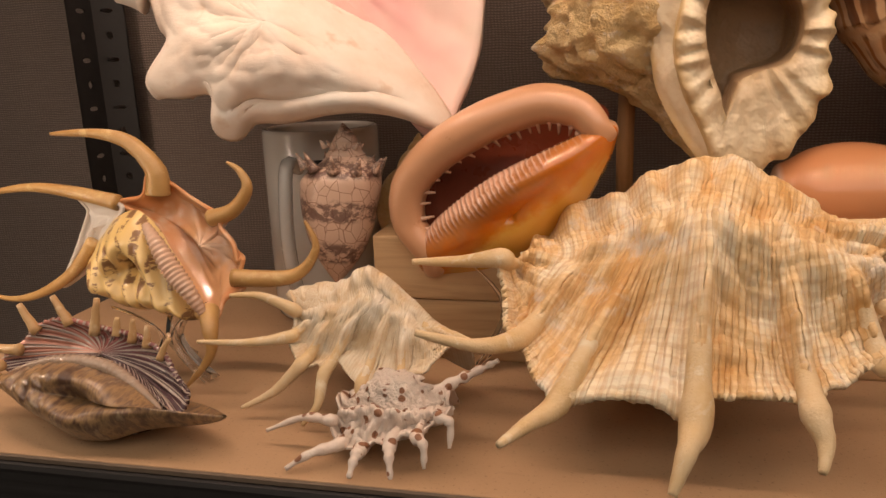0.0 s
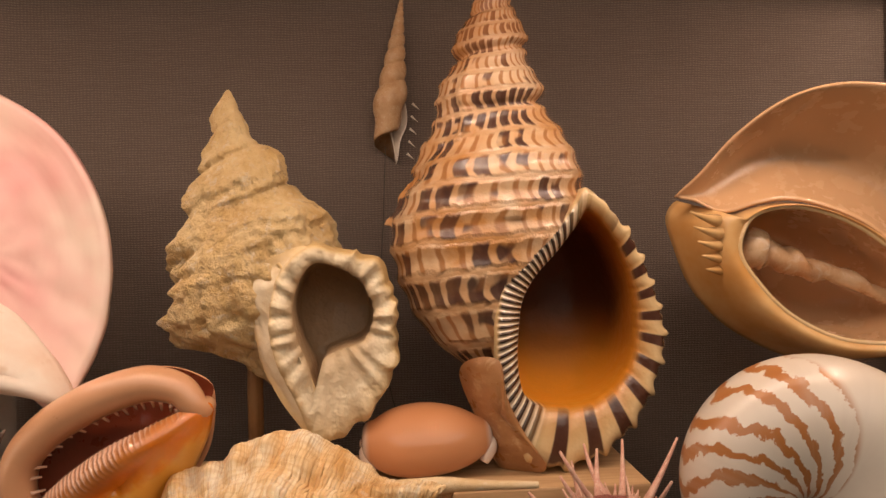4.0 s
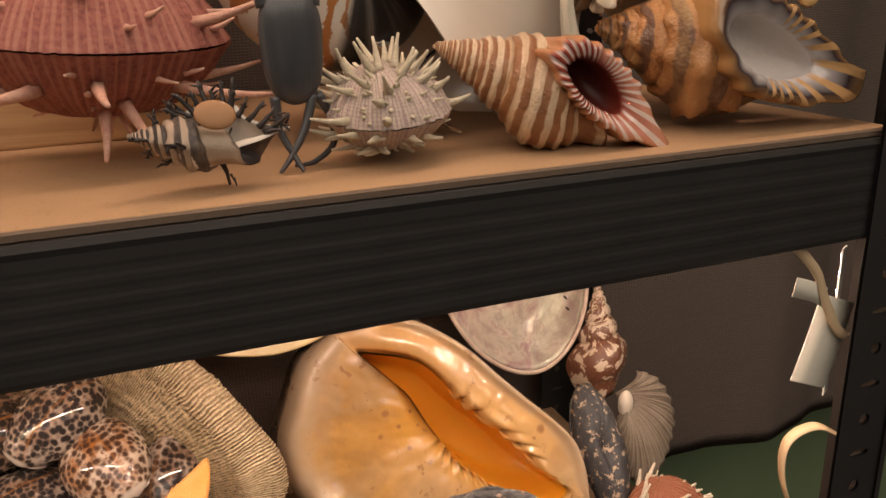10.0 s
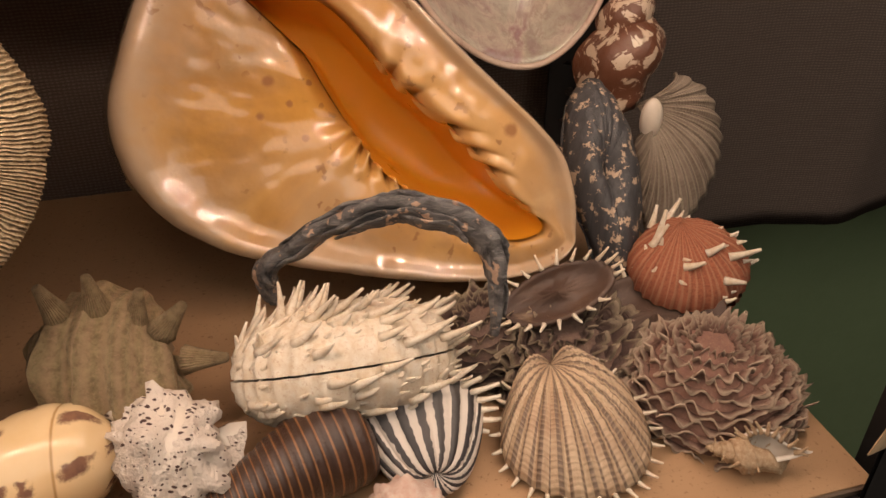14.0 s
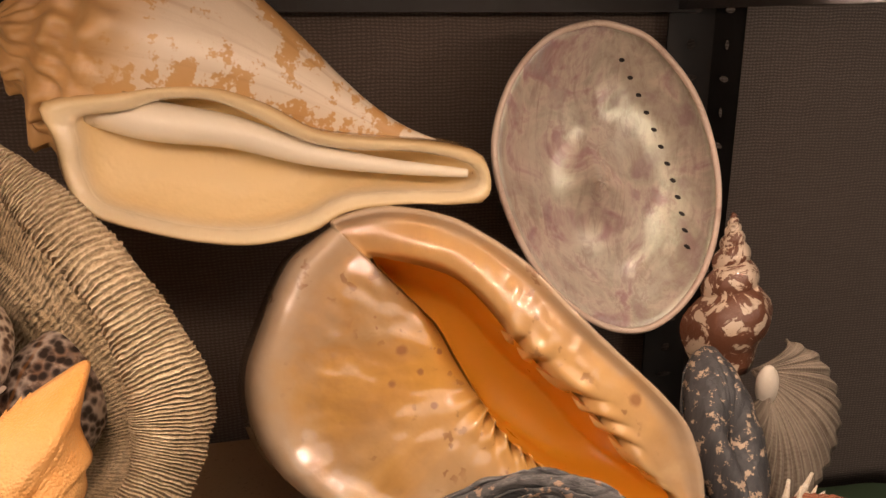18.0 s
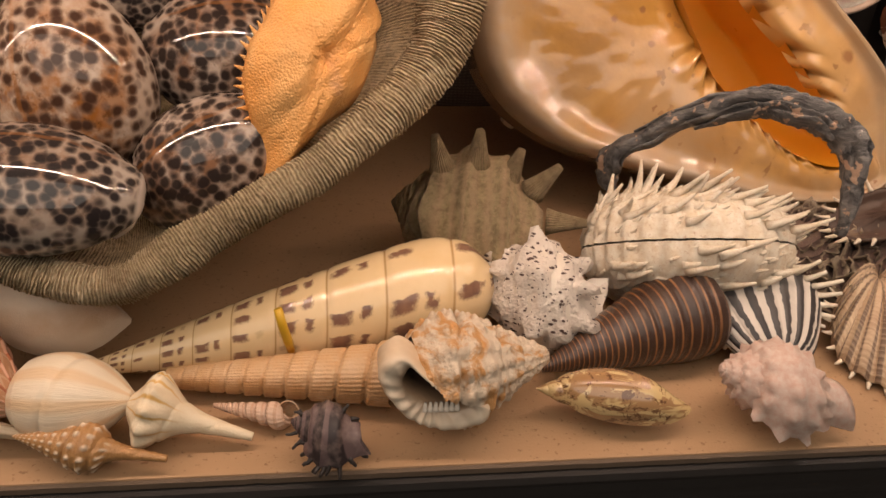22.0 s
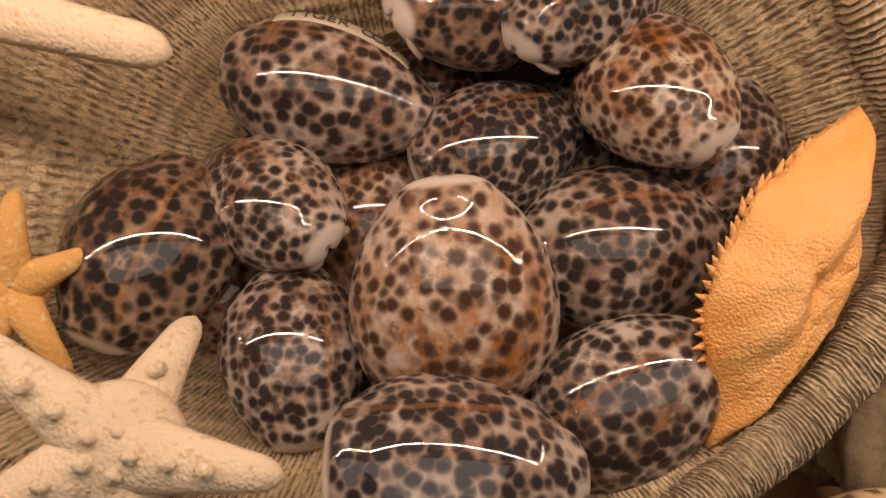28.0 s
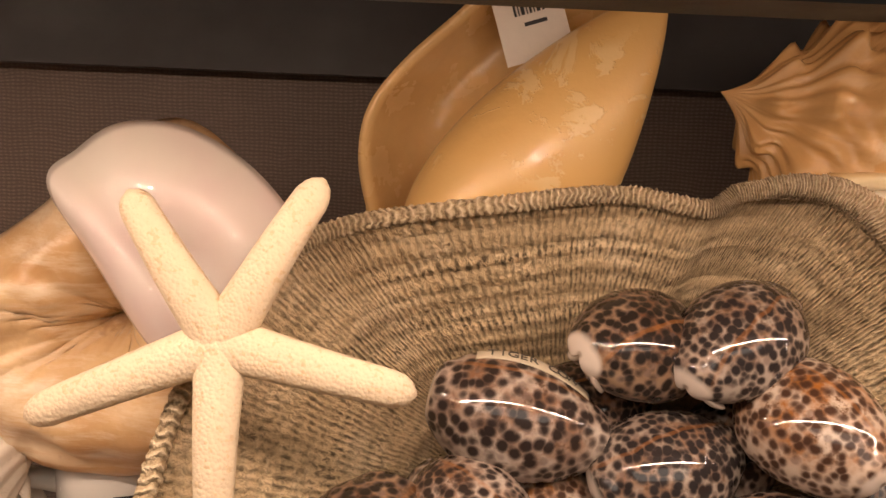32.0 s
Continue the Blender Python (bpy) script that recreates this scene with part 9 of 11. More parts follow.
# -- abalone
def abalone():
    n = Nodes("mother_of_pearl")
    u, o = n.uv(), n.obj()
    f = n.noise(o, 16, 4, 0.6, 1.5)
    c = n.ramp(f, (0.30, (0.36, 0.26, 0.24)), (0.44, (0.46, 0.41, 0.33)), (0.52, (0.58, 0.50, 0.42)), (0.60, (0.40, 0.25, 0.245)), (0.74, (0.40, 0.34, 0.32)))
    c = n.mix(n.ramp(n.noise(n.mapping(o, (140, 140, 28)), 1.0, 4, 0.7, 1.0), (0.46, 0.0), (0.62, 0.55)), c, (0.32, 0.22, 0.19))
    c = n.mix(n.ramp(n.noise(o, 44, 4, 0.7, 0.5), (0.45, 0.0), (0.65, 0.5)), c, (0.60, 0.56, 0.46))
    b_ = n.b.inputs
    m = n.done(c, 0.34, n.bump(n.noise(o, 60, 4), 0.35, 0.003), 0.25, metal=0.15)
    b_["Thin Film Thickness"].default_value = 380
    root = thing("abalone_shell", "open abalone shell, pink and green mother-of-pearl inside", "seashell")
    rim = [(0.622, 0.334, 1.228), (0.588, 0.322, 1.218), (0.562, 0.314, 1.190), (0.550, 0.304, 1.150), (0.560, 0.294, 1.105), (0.585, 0.286, 1.062), (0.620, 0.280, 1.035), (0.655, 0.280, 1.030), (0.685, 0.284, 1.050), (0.704, 0.292, 1.085), (0.708, 0.302, 1.130), (0.695, 0.316, 1.180), (0.668, 0.328, 1.215), (0.645, 0.334, 1.226)]
    b, rows = fan((0.628, 0.312, 1.125), rim, Vector((0.012, 0.030, -0.006)), 26, 130, 0, 0, lambda q, f: 0.0025 * noise.noise((q * 5, f * 9, 1)), True)
    thicken(part("bowl", b, m, root), 0.003)
    b = bmesh.new()
    pp = curve_pts(rim, 130, True)
    tube(b, [p + Vector((-0.001, -0.002, 0)) for p in pp] + [pp[0]], [0.0022] * 131, 8, False)
    part("margin", b, chalky("abalone_margin", (0.66, 0.55, 0.46), (0.52, 0.38, 0.30), (0.40, 0.26, 0.2), 0.4), root, "pale thick margin")
    hole = plain("pore_black", (0.012, 0.010, 0.010), 0.7)
    for k in range(12):
        q = k / 11
        p = Vector((0.640 + 0.048 * math.sin(q * 1.35), 0.318 - 0.022 * q, 1.205 - 0.125 * q))
        b = ellipsoid_grid(lambda s, g: p + Vector((0.0009 * math.sqrt(max(0, 1 - s * s)) * math.cos(g), 0.004 * s, 0.0014 * math.sqrt(max(0, 1 - s * s)) * math.sin(g))), 8, 10)
        part("pore", b, hole, root)


abalone()

# -- things beside the helmet
BRW = Nodes("brown_flame")
u_, o_ = BRW.uv(), BRW.obj()
BRW = BRW.done(BRW.mix(BRW.step(BRW.noise(o_, 7, 3, 0.7, 1.5), 0.45, 0.50), (0.58, 0.46, 0.35), (0.14, 0.055, 0.03)), 0.4, BRW.bump(BRW.noise(o_, 40, 3), 0.3, 0.004), 0.2)
coil("flame_triton", "narrow brown and white flamed triton, apex up", (0.716, 0.290, 1.108), (0.706, 0.255, 0.985), (0.4, 1, 0), BRW, None, 0, turns=7, g=1.5, rc=0.09, zc=0.66, a=0.14, b=0.19, tau=-10, canal=0.14, cw=22, nt=28, nph=32, relief=lambda u, p: 0.020 * max(0, math.cos(3 * p)) * max(0, math.cos(2 * math.pi * u * 6)))
MUSB = Nodes("mussel_black")
o_ = MUSB.obj()
MUSB = MUSB.done(MUSB.mix(MUSB.step(MUSB.noise(o_, 130, 4, 0.7), 0.56, 0.60), MUSB.mix(MUSB.noise(MUSB.mapping(o_, (300, 300, 20)), 1, 3), (0.025, 0.025, 0.030), (0.085, 0.085, 0.09)), (0.48, 0.36, 0.26)), 0.55, MUSB.bump(MUSB.noise(MUSB.mapping(o_, (400, 400, 30)), 1, 3), 0.6, 0.002))
ms = thing("black_mussel", "slender black mussel crusted with pale barnacles, standing on end", "seashell")
for sgn, nm in ((1, "valve"), (-1, "valve")):
    b, rows = fan((0.658, 0.186, 0.995), [(0.660, 0.225, 1.036), (0.645, 0.214, 1.022), (0.640, 0.195, 0.990), (0.648, 0.172, 0.958), (0.658, 0.150, 0.925), (0.672, 0.160, 0.945), (0.684, 0.182, 0.975), (0.682, 0.205, 1.010), (0.672, 0.222, 1.032)], Vector((0.0, -0.012 * sgn, 0.010 * sgn)), 12, 80, 0, 0, lambda q, f: 0.0010 * math.sin(f * 90) * q, True)
    thicken(part(nm, b, MUSB, ms), 0.002)
FANM = radial_material("grey_fan", (0.27, 0.215, 0.165), (0.16, 0.12, 0.09), (0.36, 0.30, 0.23), 34, 0.7, 0.0)
fs = thing("fan_scallop", "grey ribbed fan scallop standing behind the mussel", "seashell")
b, rows = fan((0.706, 0.236, 1.012), [(0.700, 0.226, 0.995), (0.700, 0.210, 0.955), (0.708, 0.200, 0.935), (0.725, 0.198, 0.938), (0.742, 0.204, 0.952), (0.755, 0.212, 0.975), (0.758, 0.222, 0.998), (0.748, 0.232, 1.020), (0.728, 0.240, 1.030)], Vector((0.004, -0.010, 0.006)), 16, 120, 17, 0.0016)
thicken(part("valve", b, FANM, fs), 0.002)
b = ellipsoid_grid(lambda s, g: Vector((0.708 + 0.0075 * math.sqrt(max(0, 1 - s * s)) * math.cos(g), 0.222 + 0.006 * math.sqrt(max(0, 1 - s * s)) * math.sin(g), 1.008 + 0.014 * s)), 14, 18)
part("umbo", b, bpy.data.materials["comb_white"], fs)

# -- driftwood-like piece
BARK_LINE = [(0.459, 0.152, 0.962), (0.458, 0.150, 0.983), (0.475, 0.145, 0.999), (0.500, 0.135, 1.016), (0.520, 0.126, 1.024), (0.542, 0.116, 1.022), (0.558, 0.105, 1.013), (0.5615, 0.097, 0.998), (0.559, 0.088, 0.969)]


def bark():
    n = Nodes("grey_bark")
    o = n.obj()
    g = n.noise(n.mapping(o, (30, 160, 160), (0, 0, 0), (0, 0.2, 0)), 1.0, 5, 0.7, 1.0)
    c = n.ramp(g, (0.32, (0.020, 0.020, 0.022)), (0.52, (0.12, 0.115, 0.115)), (0.72, (0.26, 0.245, 0.235)))
    c = n.mix(n.step(n.noise(o, 110, 3), 0.59, 0.63), c, (0.46, 0.31, 0.22))
    mat = n.done(c, 0.6, n.bump(g, 1.0, 0.003))
    root = thing("driftwood", "arched strip of weathered dark grey wood with pale crusts", "driftwood")
    pp = curve_pts(BARK_LINE, 120, False)
    rnd = random.Random(5)
    # a main strip and thin layers that peel from it
    for lay_, (t0, t1, off, wd, th) in enumerate(((0.0, 1.0, 0.0, 0.0095, 0.0042), (0.06, 0.80, 0.0040, 0.0070, 0.0016), (0.22, 0.96, -0.0042, 0.0075, 0.0018), (0.34, 0.72, 0.0066, 0.0046, 0.0012))):
        rings = []
        k0, k1 = int(120 * t0), int(120 * t1)
        for k in range(k0, k1 + 1):
            p = pp[k]
            f = (k - k0) / (k1 - k0)
            d = (pp[min(120, k + 1)] - pp[max(0, k - 1)]).normalized()
            s = Vector((0.30, -0.55, 0.60))
            s = (s - d * s.dot(d)).normalized()
            up = d.cross(s)
            end = min(1.0, 0.45 + 5 * f) * min(1.0, 0.30 + 3 * (1 - f))
            w = wd * end * (1 + 0.22 * noise.noise((k * 0.16, lay_, 0)) + 0.18 * noise.noise((k * 0.6, lay_, 4)))
            p = p + up * off * (1 + 0.5 * noise.noise((k * 0.12, lay_, 9))) + s * 0.0016 * noise.noise((k * 0.1, lay_, 2))
            rings.append([p + s * w * math.cos(a * math.pi / 10) * (1 + 0.22 * noise.noise((k * 0.35, a * 0.8, lay_))) + up * th * end * math.sin(a * math.pi / 10) * (1 + 0.7 * noise.noise((k * 0.12, a * 1.3, 3 + lay_))) for a in range(20)])
        b = bmesh.new()
        grid(b, rings, True, lambda i, j: (i / 120, j / 20), True, True)
        bmesh.ops.recalc_face_normals(b, faces=b.faces)
        part("strip" if lay_ == 0 else "layer", b, mat, root)


bark()

# -- spiny and layered bivalves
WS = chalky("thorn_white", (0.80, 0.73, 0.62), (0.68, 0.56, 0.41), (0.50, 0.32, 0.20), 0.5)
spiny("thorny_oyster", "white thorny oyster with a dense coat of spines", (0.486, 0.106, 0.9520), 0.106, (WS, WS), (0.05, 0.60, 0.80), (1, -0.12, 0.06), 300, 0.17, 0.028, 30, 0.58, 11, 0.20, True, 0.22, 0.005, 1.3)
RV = radial_material("red_thorny", (0.36, 0.12, 0.06), (0.26, 0.075, 0.04), (0.44, 0.22, 0.13), 30, 0.7, 0.0)
spiny("red_thorny_oyster", "rust-red thorny oyster with white spine tips", (0.692, 0.135, 0.9490), 0.070, (RV, WS), (-0.1, -0.25, 1), (1, -0.1, 0.05), 34, 0.26, 0.040, 26, 0.66, 13, 0.10, True, 0.35, 0.03, 1.1)


def leafy(name, label, centre, size, mat, lmat, plates, along, up, seed, tall=0.5, flare=0.16, points=9, wide=0.8):
    """A mounded shell of stacked plates whose torn edges ruffle outwards."""
    root = thing(name, label, "seashell", lay(centre, along, up, size))

    def dome(q, g):
        r = 0.5 * math.sin(q * math.pi / 2) * (1 + 0.10 * noise.noise((math.cos(g) * 1.5, math.sin(g) * 1.5, seed)))
        return Vector((r * math.cos(g), r * wide * math.sin(g) + 0.16 * (1 - q), tall * math.cos(q * math.pi / 2) ** 0.9))
    b = bmesh.new()
    grid(b, [[dome(i / 16, 2 * math.pi * j / 60) for j in range(60)] for i in range(17)], True, lambda i, j: (0.1, j / 60), False, True)
    bmesh.ops.recalc_face_normals(b, faces=b.faces)
    part("body", b, mat, root)
    for k in range(plates):
        q0 = 0.12 + 0.86 * k / (plates - 1)
        n_ = 150
        rows = [[], [], [], [], []]
        for j in range(n_ + 1):
            g = 2 * math.pi * j / n_
            qq = q0 + 0.05 * noise.noise((math.cos(g) * 2, math.sin(g) * 2, seed + k * 3.1))
            p = dome(max(0.02, min(1.0, qq)), g)
            o_ = Vector((math.cos(g), wide * math.sin(g), 0.55)).normalized()
            ruf = 0.55 + 0.65 * noise.noise((math.cos(g) * points * 0.45, math.sin(g) * points * 0.45, seed + k)) + 0.30 * max(0.0, math.cos(g * points * 2 + k)) ** 2 + 0.30 * noise.noise((math.cos(g) * points * 1.6, math.sin(g) * points * 1.6, k))
            reach = flare * max(0.08, ruf) * (0.55 + 0.5 * q0)
            curl = 0.05 * math.sin(g * points * 1.7 + k * 2) + 0.06 * noise.noise((g * points * 0.5, k, 3))
            for i, f in enumerate((0.0, 0.55, 1.0, 0.96, 0.35)):
                rows[i].append(p * 0.97 + o_ * reach * f + Vector((0, 0, curl * f * f * flare * 5 - (0.018 if i > 2 else 0.0))))
        b = bmesh.new()
        grid(b, rows, False, lambda i, j: ((0.05, 0.25, 0.455, 0.46, 0.2)[i], j / n_))
        bmesh.ops.recalc_face_normals(b, faces=b.faces)
        part("plate", b, lmat, root)
    return root


def frill_material(name, dark, mid, pale):
    """Shell scales that pale towards their torn edges."""
    n = Nodes(name)
    u, o = n.uv(), n.obj()
    e = n.math("SUBTRACT", 1.0, n.math("ABSOLUTE", n.math("SUBTRACT", n.math("MULTIPLY", n.sep(u)[0], 2.2), 1.0)))
    e = n.math("ADD", e, n.math("MULTIPLY", n.math("SUBTRACT", n.noise(o, 12, 4), 0.5), 0.5))
    c = n.ramp(e, (0.15, dark), (0.55, mid), (0.90, pale))
    c = n.mix(n.math("MULTIPLY", n.rnd(), 0.45), c, tuple(v * 0.55 for v in mid))
    return n.done(c, 0.7, n.bump(n.noise(n.mapping(u, (14, 3, 1)), 1.0, 4), 0.7, 0.02))


ROCKM, ROCKL = chalky("pink_rock", (0.28, 0.15, 0.11), (0.20, 0.10, 0.075), (0.40, 0.27, 0.20), 0.75, 200), frill_material("pink_scales", (0.15, 0.075, 0.055), (0.33, 0.19, 0.145), (0.62, 0.48, 0.36))
CLUSM, CLUSL = chalky("brown_oyster", (0.20, 0.125, 0.09), (0.13, 0.075, 0.065), (0.36, 0.27, 0.19), 0.65, 200), frill_material("brown_scales", (0.060, 0.034, 0.032), (0.15, 0.092, 0.072), (0.55, 0.44, 0.31))
leafy("leafy_jewel_box", "pinkish-brown jewel box shell of layered frilled plates", (0.671, 0.066, 0.9170), 0.086, ROCKM, ROCKL, 11, (1, -0.3, 0.0), (0, -0.15, 1), 21, 0.40, 0.15, 11)
leafy("frilled_oyster", "brown and purplish oyster with torn frilled plates", (0.612, 0.106, 0.9180), 0.082, CLUSM, CLUSL, 8, (1, 0.15, 0.10), (0.1, -0.30, 1), 23, 0.34, 0.20, 8)
leafy("frilled_oyster", "small brown frilled oyster lying against the driftwood", (0.572, 0.128, 0.9300), 0.056, CLUSM, CLUSL, 6, (1, 0.5, 0.30), (-0.4, -0.40, 1), 29, 0.34, 0.22, 7)
# two thin open valves with a spiny edge among them
for cc, ru, rv, nn in (((0.604, 0.116, 0.966), Vector((0.027, -0.008, 0.012)), Vector((0.004, 0.013, 0.008)), Vector((-0.3, -0.6, 0.75))), ((0.660, 0.112, 0.944), Vector((0.040, -0.008, 0.006)), Vector((0.006, 0.024, 0.010)), Vector((0.1, -0.6, 0.8)))):
    ov = thing("open_valve", "dark thin oyster valve with pale spines along its edge", "seashell", group="open valves")
    ring_ = [Vector(cc) + ru * math.cos(2 * math.pi * k / 24) + rv * math.sin(2 * math.pi * k / 24) for k in range(24)]
    b, rows = fan(Vector(cc), ring_, nn.normalized() * -0.007, 10, 96, 0, 0, lambda q, f: 0.0012 * noise.noise((q * 6, f * 20, 4)), True)
    thicken(part("valve", b, chalky("valve_dark", (0.11, 0.065, 0.045), (0.06, 0.038, 0.032), (0.26, 0.18, 0.12), 0.55, 200), ov), 0.002)
    for k in range(22):
        p = ring_[k]
        b = bmesh.new()
        horn(b, p, (p - Vector(cc)).normalized() + nn * 0.35, 0.0055 + 0.004 * ((k * 5) % 4) / 4, 0.0014, (0, 0, 0.2), 6, 3, 0.4)
        part("spine", b, WS, ov)

# -- striped limpet-like shell, spiny scallop
STRB = lined("black_white_ribs", (0.64, 0.58, 0.52), (0.035, 0.030, 0.032), 34, "Y", (0.40, 0.55), 1.0, 0.1, 0.5)
st = thing("striped_spiny_shell", "black and white striped cup shell with a fringe of white spines", "seashell")
cR = []
for k in range(28):
    a = 2 * math.pi * k / 28
    cR.append(Vector((0.519, 0.068, 0.9400)) + Vector((0.029 * math.cos(a), 0.010 * math.sin(a) + 0.004, 0.017 * math.sin(a))))
b, rows = fan((0.519, 0.050, 0.930), cR, Vector((0, -0.014, -0.006)), 14, 168, 28, 0.0010, None, True)
thicken(part("cup", b, STRB, st), 0.002)
b, rows = fan((0.519, 0.072, 0.9400), cR, Vector((0, 0.004, 0)), 8, 84, 0, 0, None, True)
part("flat_base", b, plain("grey_base", (0.24, 0.19, 0.16), 0.6), st, "smooth grey-brown base")
for k in range(26):
    a = 2 * math.pi * k / 26
    b = bmesh.new()
    L_ = 0.013 if math.sin(a) > -0.3 else 0.007
    horn(b, Vector((0.519, 0.070, 0.9400)) + Vector((0.028 * math.cos(a), 0.010 * math.sin(a), 0.016 * math.sin(a))), (math.cos(a), -0.25, 0.7 * math.sin(a)), L_ * (0.7 + 0.5 * ((k * 7) % 5) / 5), 0.0018, (0, 0, 0.1), 6, 4, 0.5)
    part("spine", b, WS, st)

SCM = radial_material("spiny_scallop", (0.58, 0.44, 0.30), (0.42, 0.28, 0.18), (0.085, 0.05, 0.042), 22, 0.55, 0.05)
sc = thing("spiny_scallop", "beige scallop with dark brown ribs and a spiny edge", "seashell")
rimS = [(0.572, 0.088, 0.932), (0.560, 0.072, 0.924), (0.556, 0.052, 0.918), (0.566, 0.034, 0.9165), (0.584, 0.024, 0.9165), (0.604, 0.024, 0.917), (0.620, 0.034, 0.919), (0.628, 0.052, 0.924), (0.624, 0.072, 0.931), (0.610, 0.088, 0.936)]
b, rows = fan((0.592, 0.092, 0.938), rimS, Vector((-0.002, -0.002, 0.016)), 20, 168, 21, 0.0012, lambda q, f: 0.0006 * math.sin(q * 60))
thicken(part("valve", b, SCM, sc), 0.002)
for k in range(24):
    f = (k + 0.5) / 24
    p = rows[-1][int(f * 168)]
    b = bmesh.new()
    horn(b, p, (p - Vector((0.592, 0.070, 0.925))).normalized() + Vector((0, -0.1, 0.15)), 0.007, 0.0014, (0, 0, 0.2), 6, 4, 0.4)
    part("spine", b, WS, sc)

SM3 = chalky("small_murex_tan", (0.54, 0.40, 0.26), (0.36, 0.22, 0.12), (0.62, 0.52, 0.38), 0.55)
murex("small_murex", "small tan murex at the corner of the shelf", (0.645, 0.030, 0.9290), (0.692, 0.008, 0.9235), (-0.3, -0.7, 0.6), (SM3, SM3), 0, 24, 0.14, 0.024, False, 31)


# -- knobbly turban
TURB = chalky("olive_turban", (0.36, 0.28, 0.15), (0.16, 0.115, 0.055), (0.44, 0.28, 0.18), 0.6, 120, 9.0, 0.0, 1.0)
tb = coil("knobbly_turban", "olive-brown turban shell with blunt upward spines", (0.338, 0.152, 0.9560), (0.436, 0.120, 0.9500), (-0.2, -0.6, -0.8), TURB, TURB, 40, turns=4.5, g=2.0, rc=0.17, zc=0.52, a=0.27, b=0.34, tau=-8, canal=0.0, flare=0.0, nt=36, nph=40, relief=lambda u, p: 0.022 * math.cos(10 * p) + 0.055 * noise.noise((u * 6, p * 3, 2)) + 0.03 * noise.noise((u * 18, p * 8, 5)))
for p, d in (((0.364, 0.134, 0.984), (-0.25, -0.1, 1)), ((0.381, 0.130, 0.988), (0.0, -0.1, 1)), ((0.396, 0.126, 0.980), (0.3, -0.1, 1)), ((0.408, 0.120, 0.978), (0.6, -0.2, 0.8)), ((0.416, 0.114, 0.964), (1, -0.3, 0.1))):
    b = bmesh.new()
    horn(b, tb.matrix_basis.inverted() @ Vector(p), tb.matrix_basis.inverted().to_3x3() @ Vector(d), 0.017 / 0.086, 0.0062 / 0.086, (0, 0, 0), 8, 5, 0.3)
    part("spine", b, TURB, tb)


# -- big spotted auger
def big_auger():
    n = Nodes("marlin_auger")
    u, o = n.uv(), n.obj()
    su = n.sep(u)
    fv = n.math("FRACT", su[1])
    ph = n.math("MULTIPLY", n.math("ADD", su[0], n.math("MULTIPLY", n.noise(o, 20, 2), 0.05)), 12.0)
    wh = n.math("FLOOR", su[1])
    cell = n.math("FLOOR", ph)
    fx = n.math("FRACT", ph)
    rnd = n.node("ShaderNodeTexWhiteNoise", 0, Vector=n.join(cell, wh, 1.0))
    ragged0 = n.math("MULTIPLY", n.math("SUBTRACT", n.noise(o, 40, 3, 0.7), 0.5), 0.5)
    wide = n.math("ADD", n.math("ADD", 0.22, ragged0), n.math("MULTIPLY", rnd, 0.40))
    on = n.math("MULTIPLY", n.step(fx, 0.06, 0.14), n.math("SUBTRACT", 1.0, n.step(fx, wide, n.math("ADD", wide, 0.22))))
    on = n.math("MULTIPLY", on, n.step(rnd, 0.18, 0.22))
    ragged = n.math("MULTIPLY", n.math("SUBTRACT", n.noise(n.mapping(o, (1, 1, 1)), 26, 4, 0.7), 0.5), 0.38)
    row1 = n.math("SUBTRACT", 1.0, n.step(n.math("ABSOLUTE", n.math("SUBTRACT", n.math("ADD", fv, ragged), 0.25)), 0.10, 0.23))
    row2 = n.math("MULTIPLY", n.math("SUBTRACT", 1.0, n.step(n.math("ABSOLUTE", n.math("SUBTRACT", n.math("ADD", fv, ragged), 0.66)), 0.03, 0.11)), n.step(rnd, 0.36, 0.44))
    c = n.mix(n.noise(o, 9, 4), (0.74, 0.58, 0.36), (0.68, 0.47, 0.24))
    mark = n.mix(n.noise(o, 30, 3), (0.085, 0.045, 0.050), (0.34, 0.18, 0.10))
    c = n.mix(n.math("MULTIPLY", on, n.math("MAXIMUM", row1, row2)), c, mark)
    c = n.mix(n.step(n.math("ABSOLUTE", n.math("SUBTRACT", fv, 0.5)), 0.470, 0.498), c, (0.44, 0.27, 0.12))
    skin = n.done(c, 0.24, n.bump(n.noise(o, 40, 3), 0.06, 0.002), 0.55)
    t = lathe("marlin_auger", "long cream auger shell with purplish-brown blocks", (0.192, 0.050, 0.9270), (0.384, 0.088, 0.9475), [(0, 0.006), (0.15, 0.032), (0.4, 0.078), (0.7, 0.120), (0.86, 0.131), (0.95, 0.106), (1.0, 0.045)], skin, 11, 1.17, 0.035, None, 160, 64)
    b = bmesh.new()
    m = t.matrix_basis.inverted()
    pts = [m @ Vector(p) for p in ((0.2862, 0.0485, 0.9610), (0.2878, 0.0468, 0.9530), (0.2894, 0.0472, 0.9450), (0.2902, 0.0500, 0.9370))]
    tube(b, pts, [0.0095, 0.0105, 0.0105, 0.009], 8)
    part("paint_mark", b, plain("yellow_paint", (0.62, 0.36, 0.02), 0.4), t, "dab of yellow paint")


big_auger()

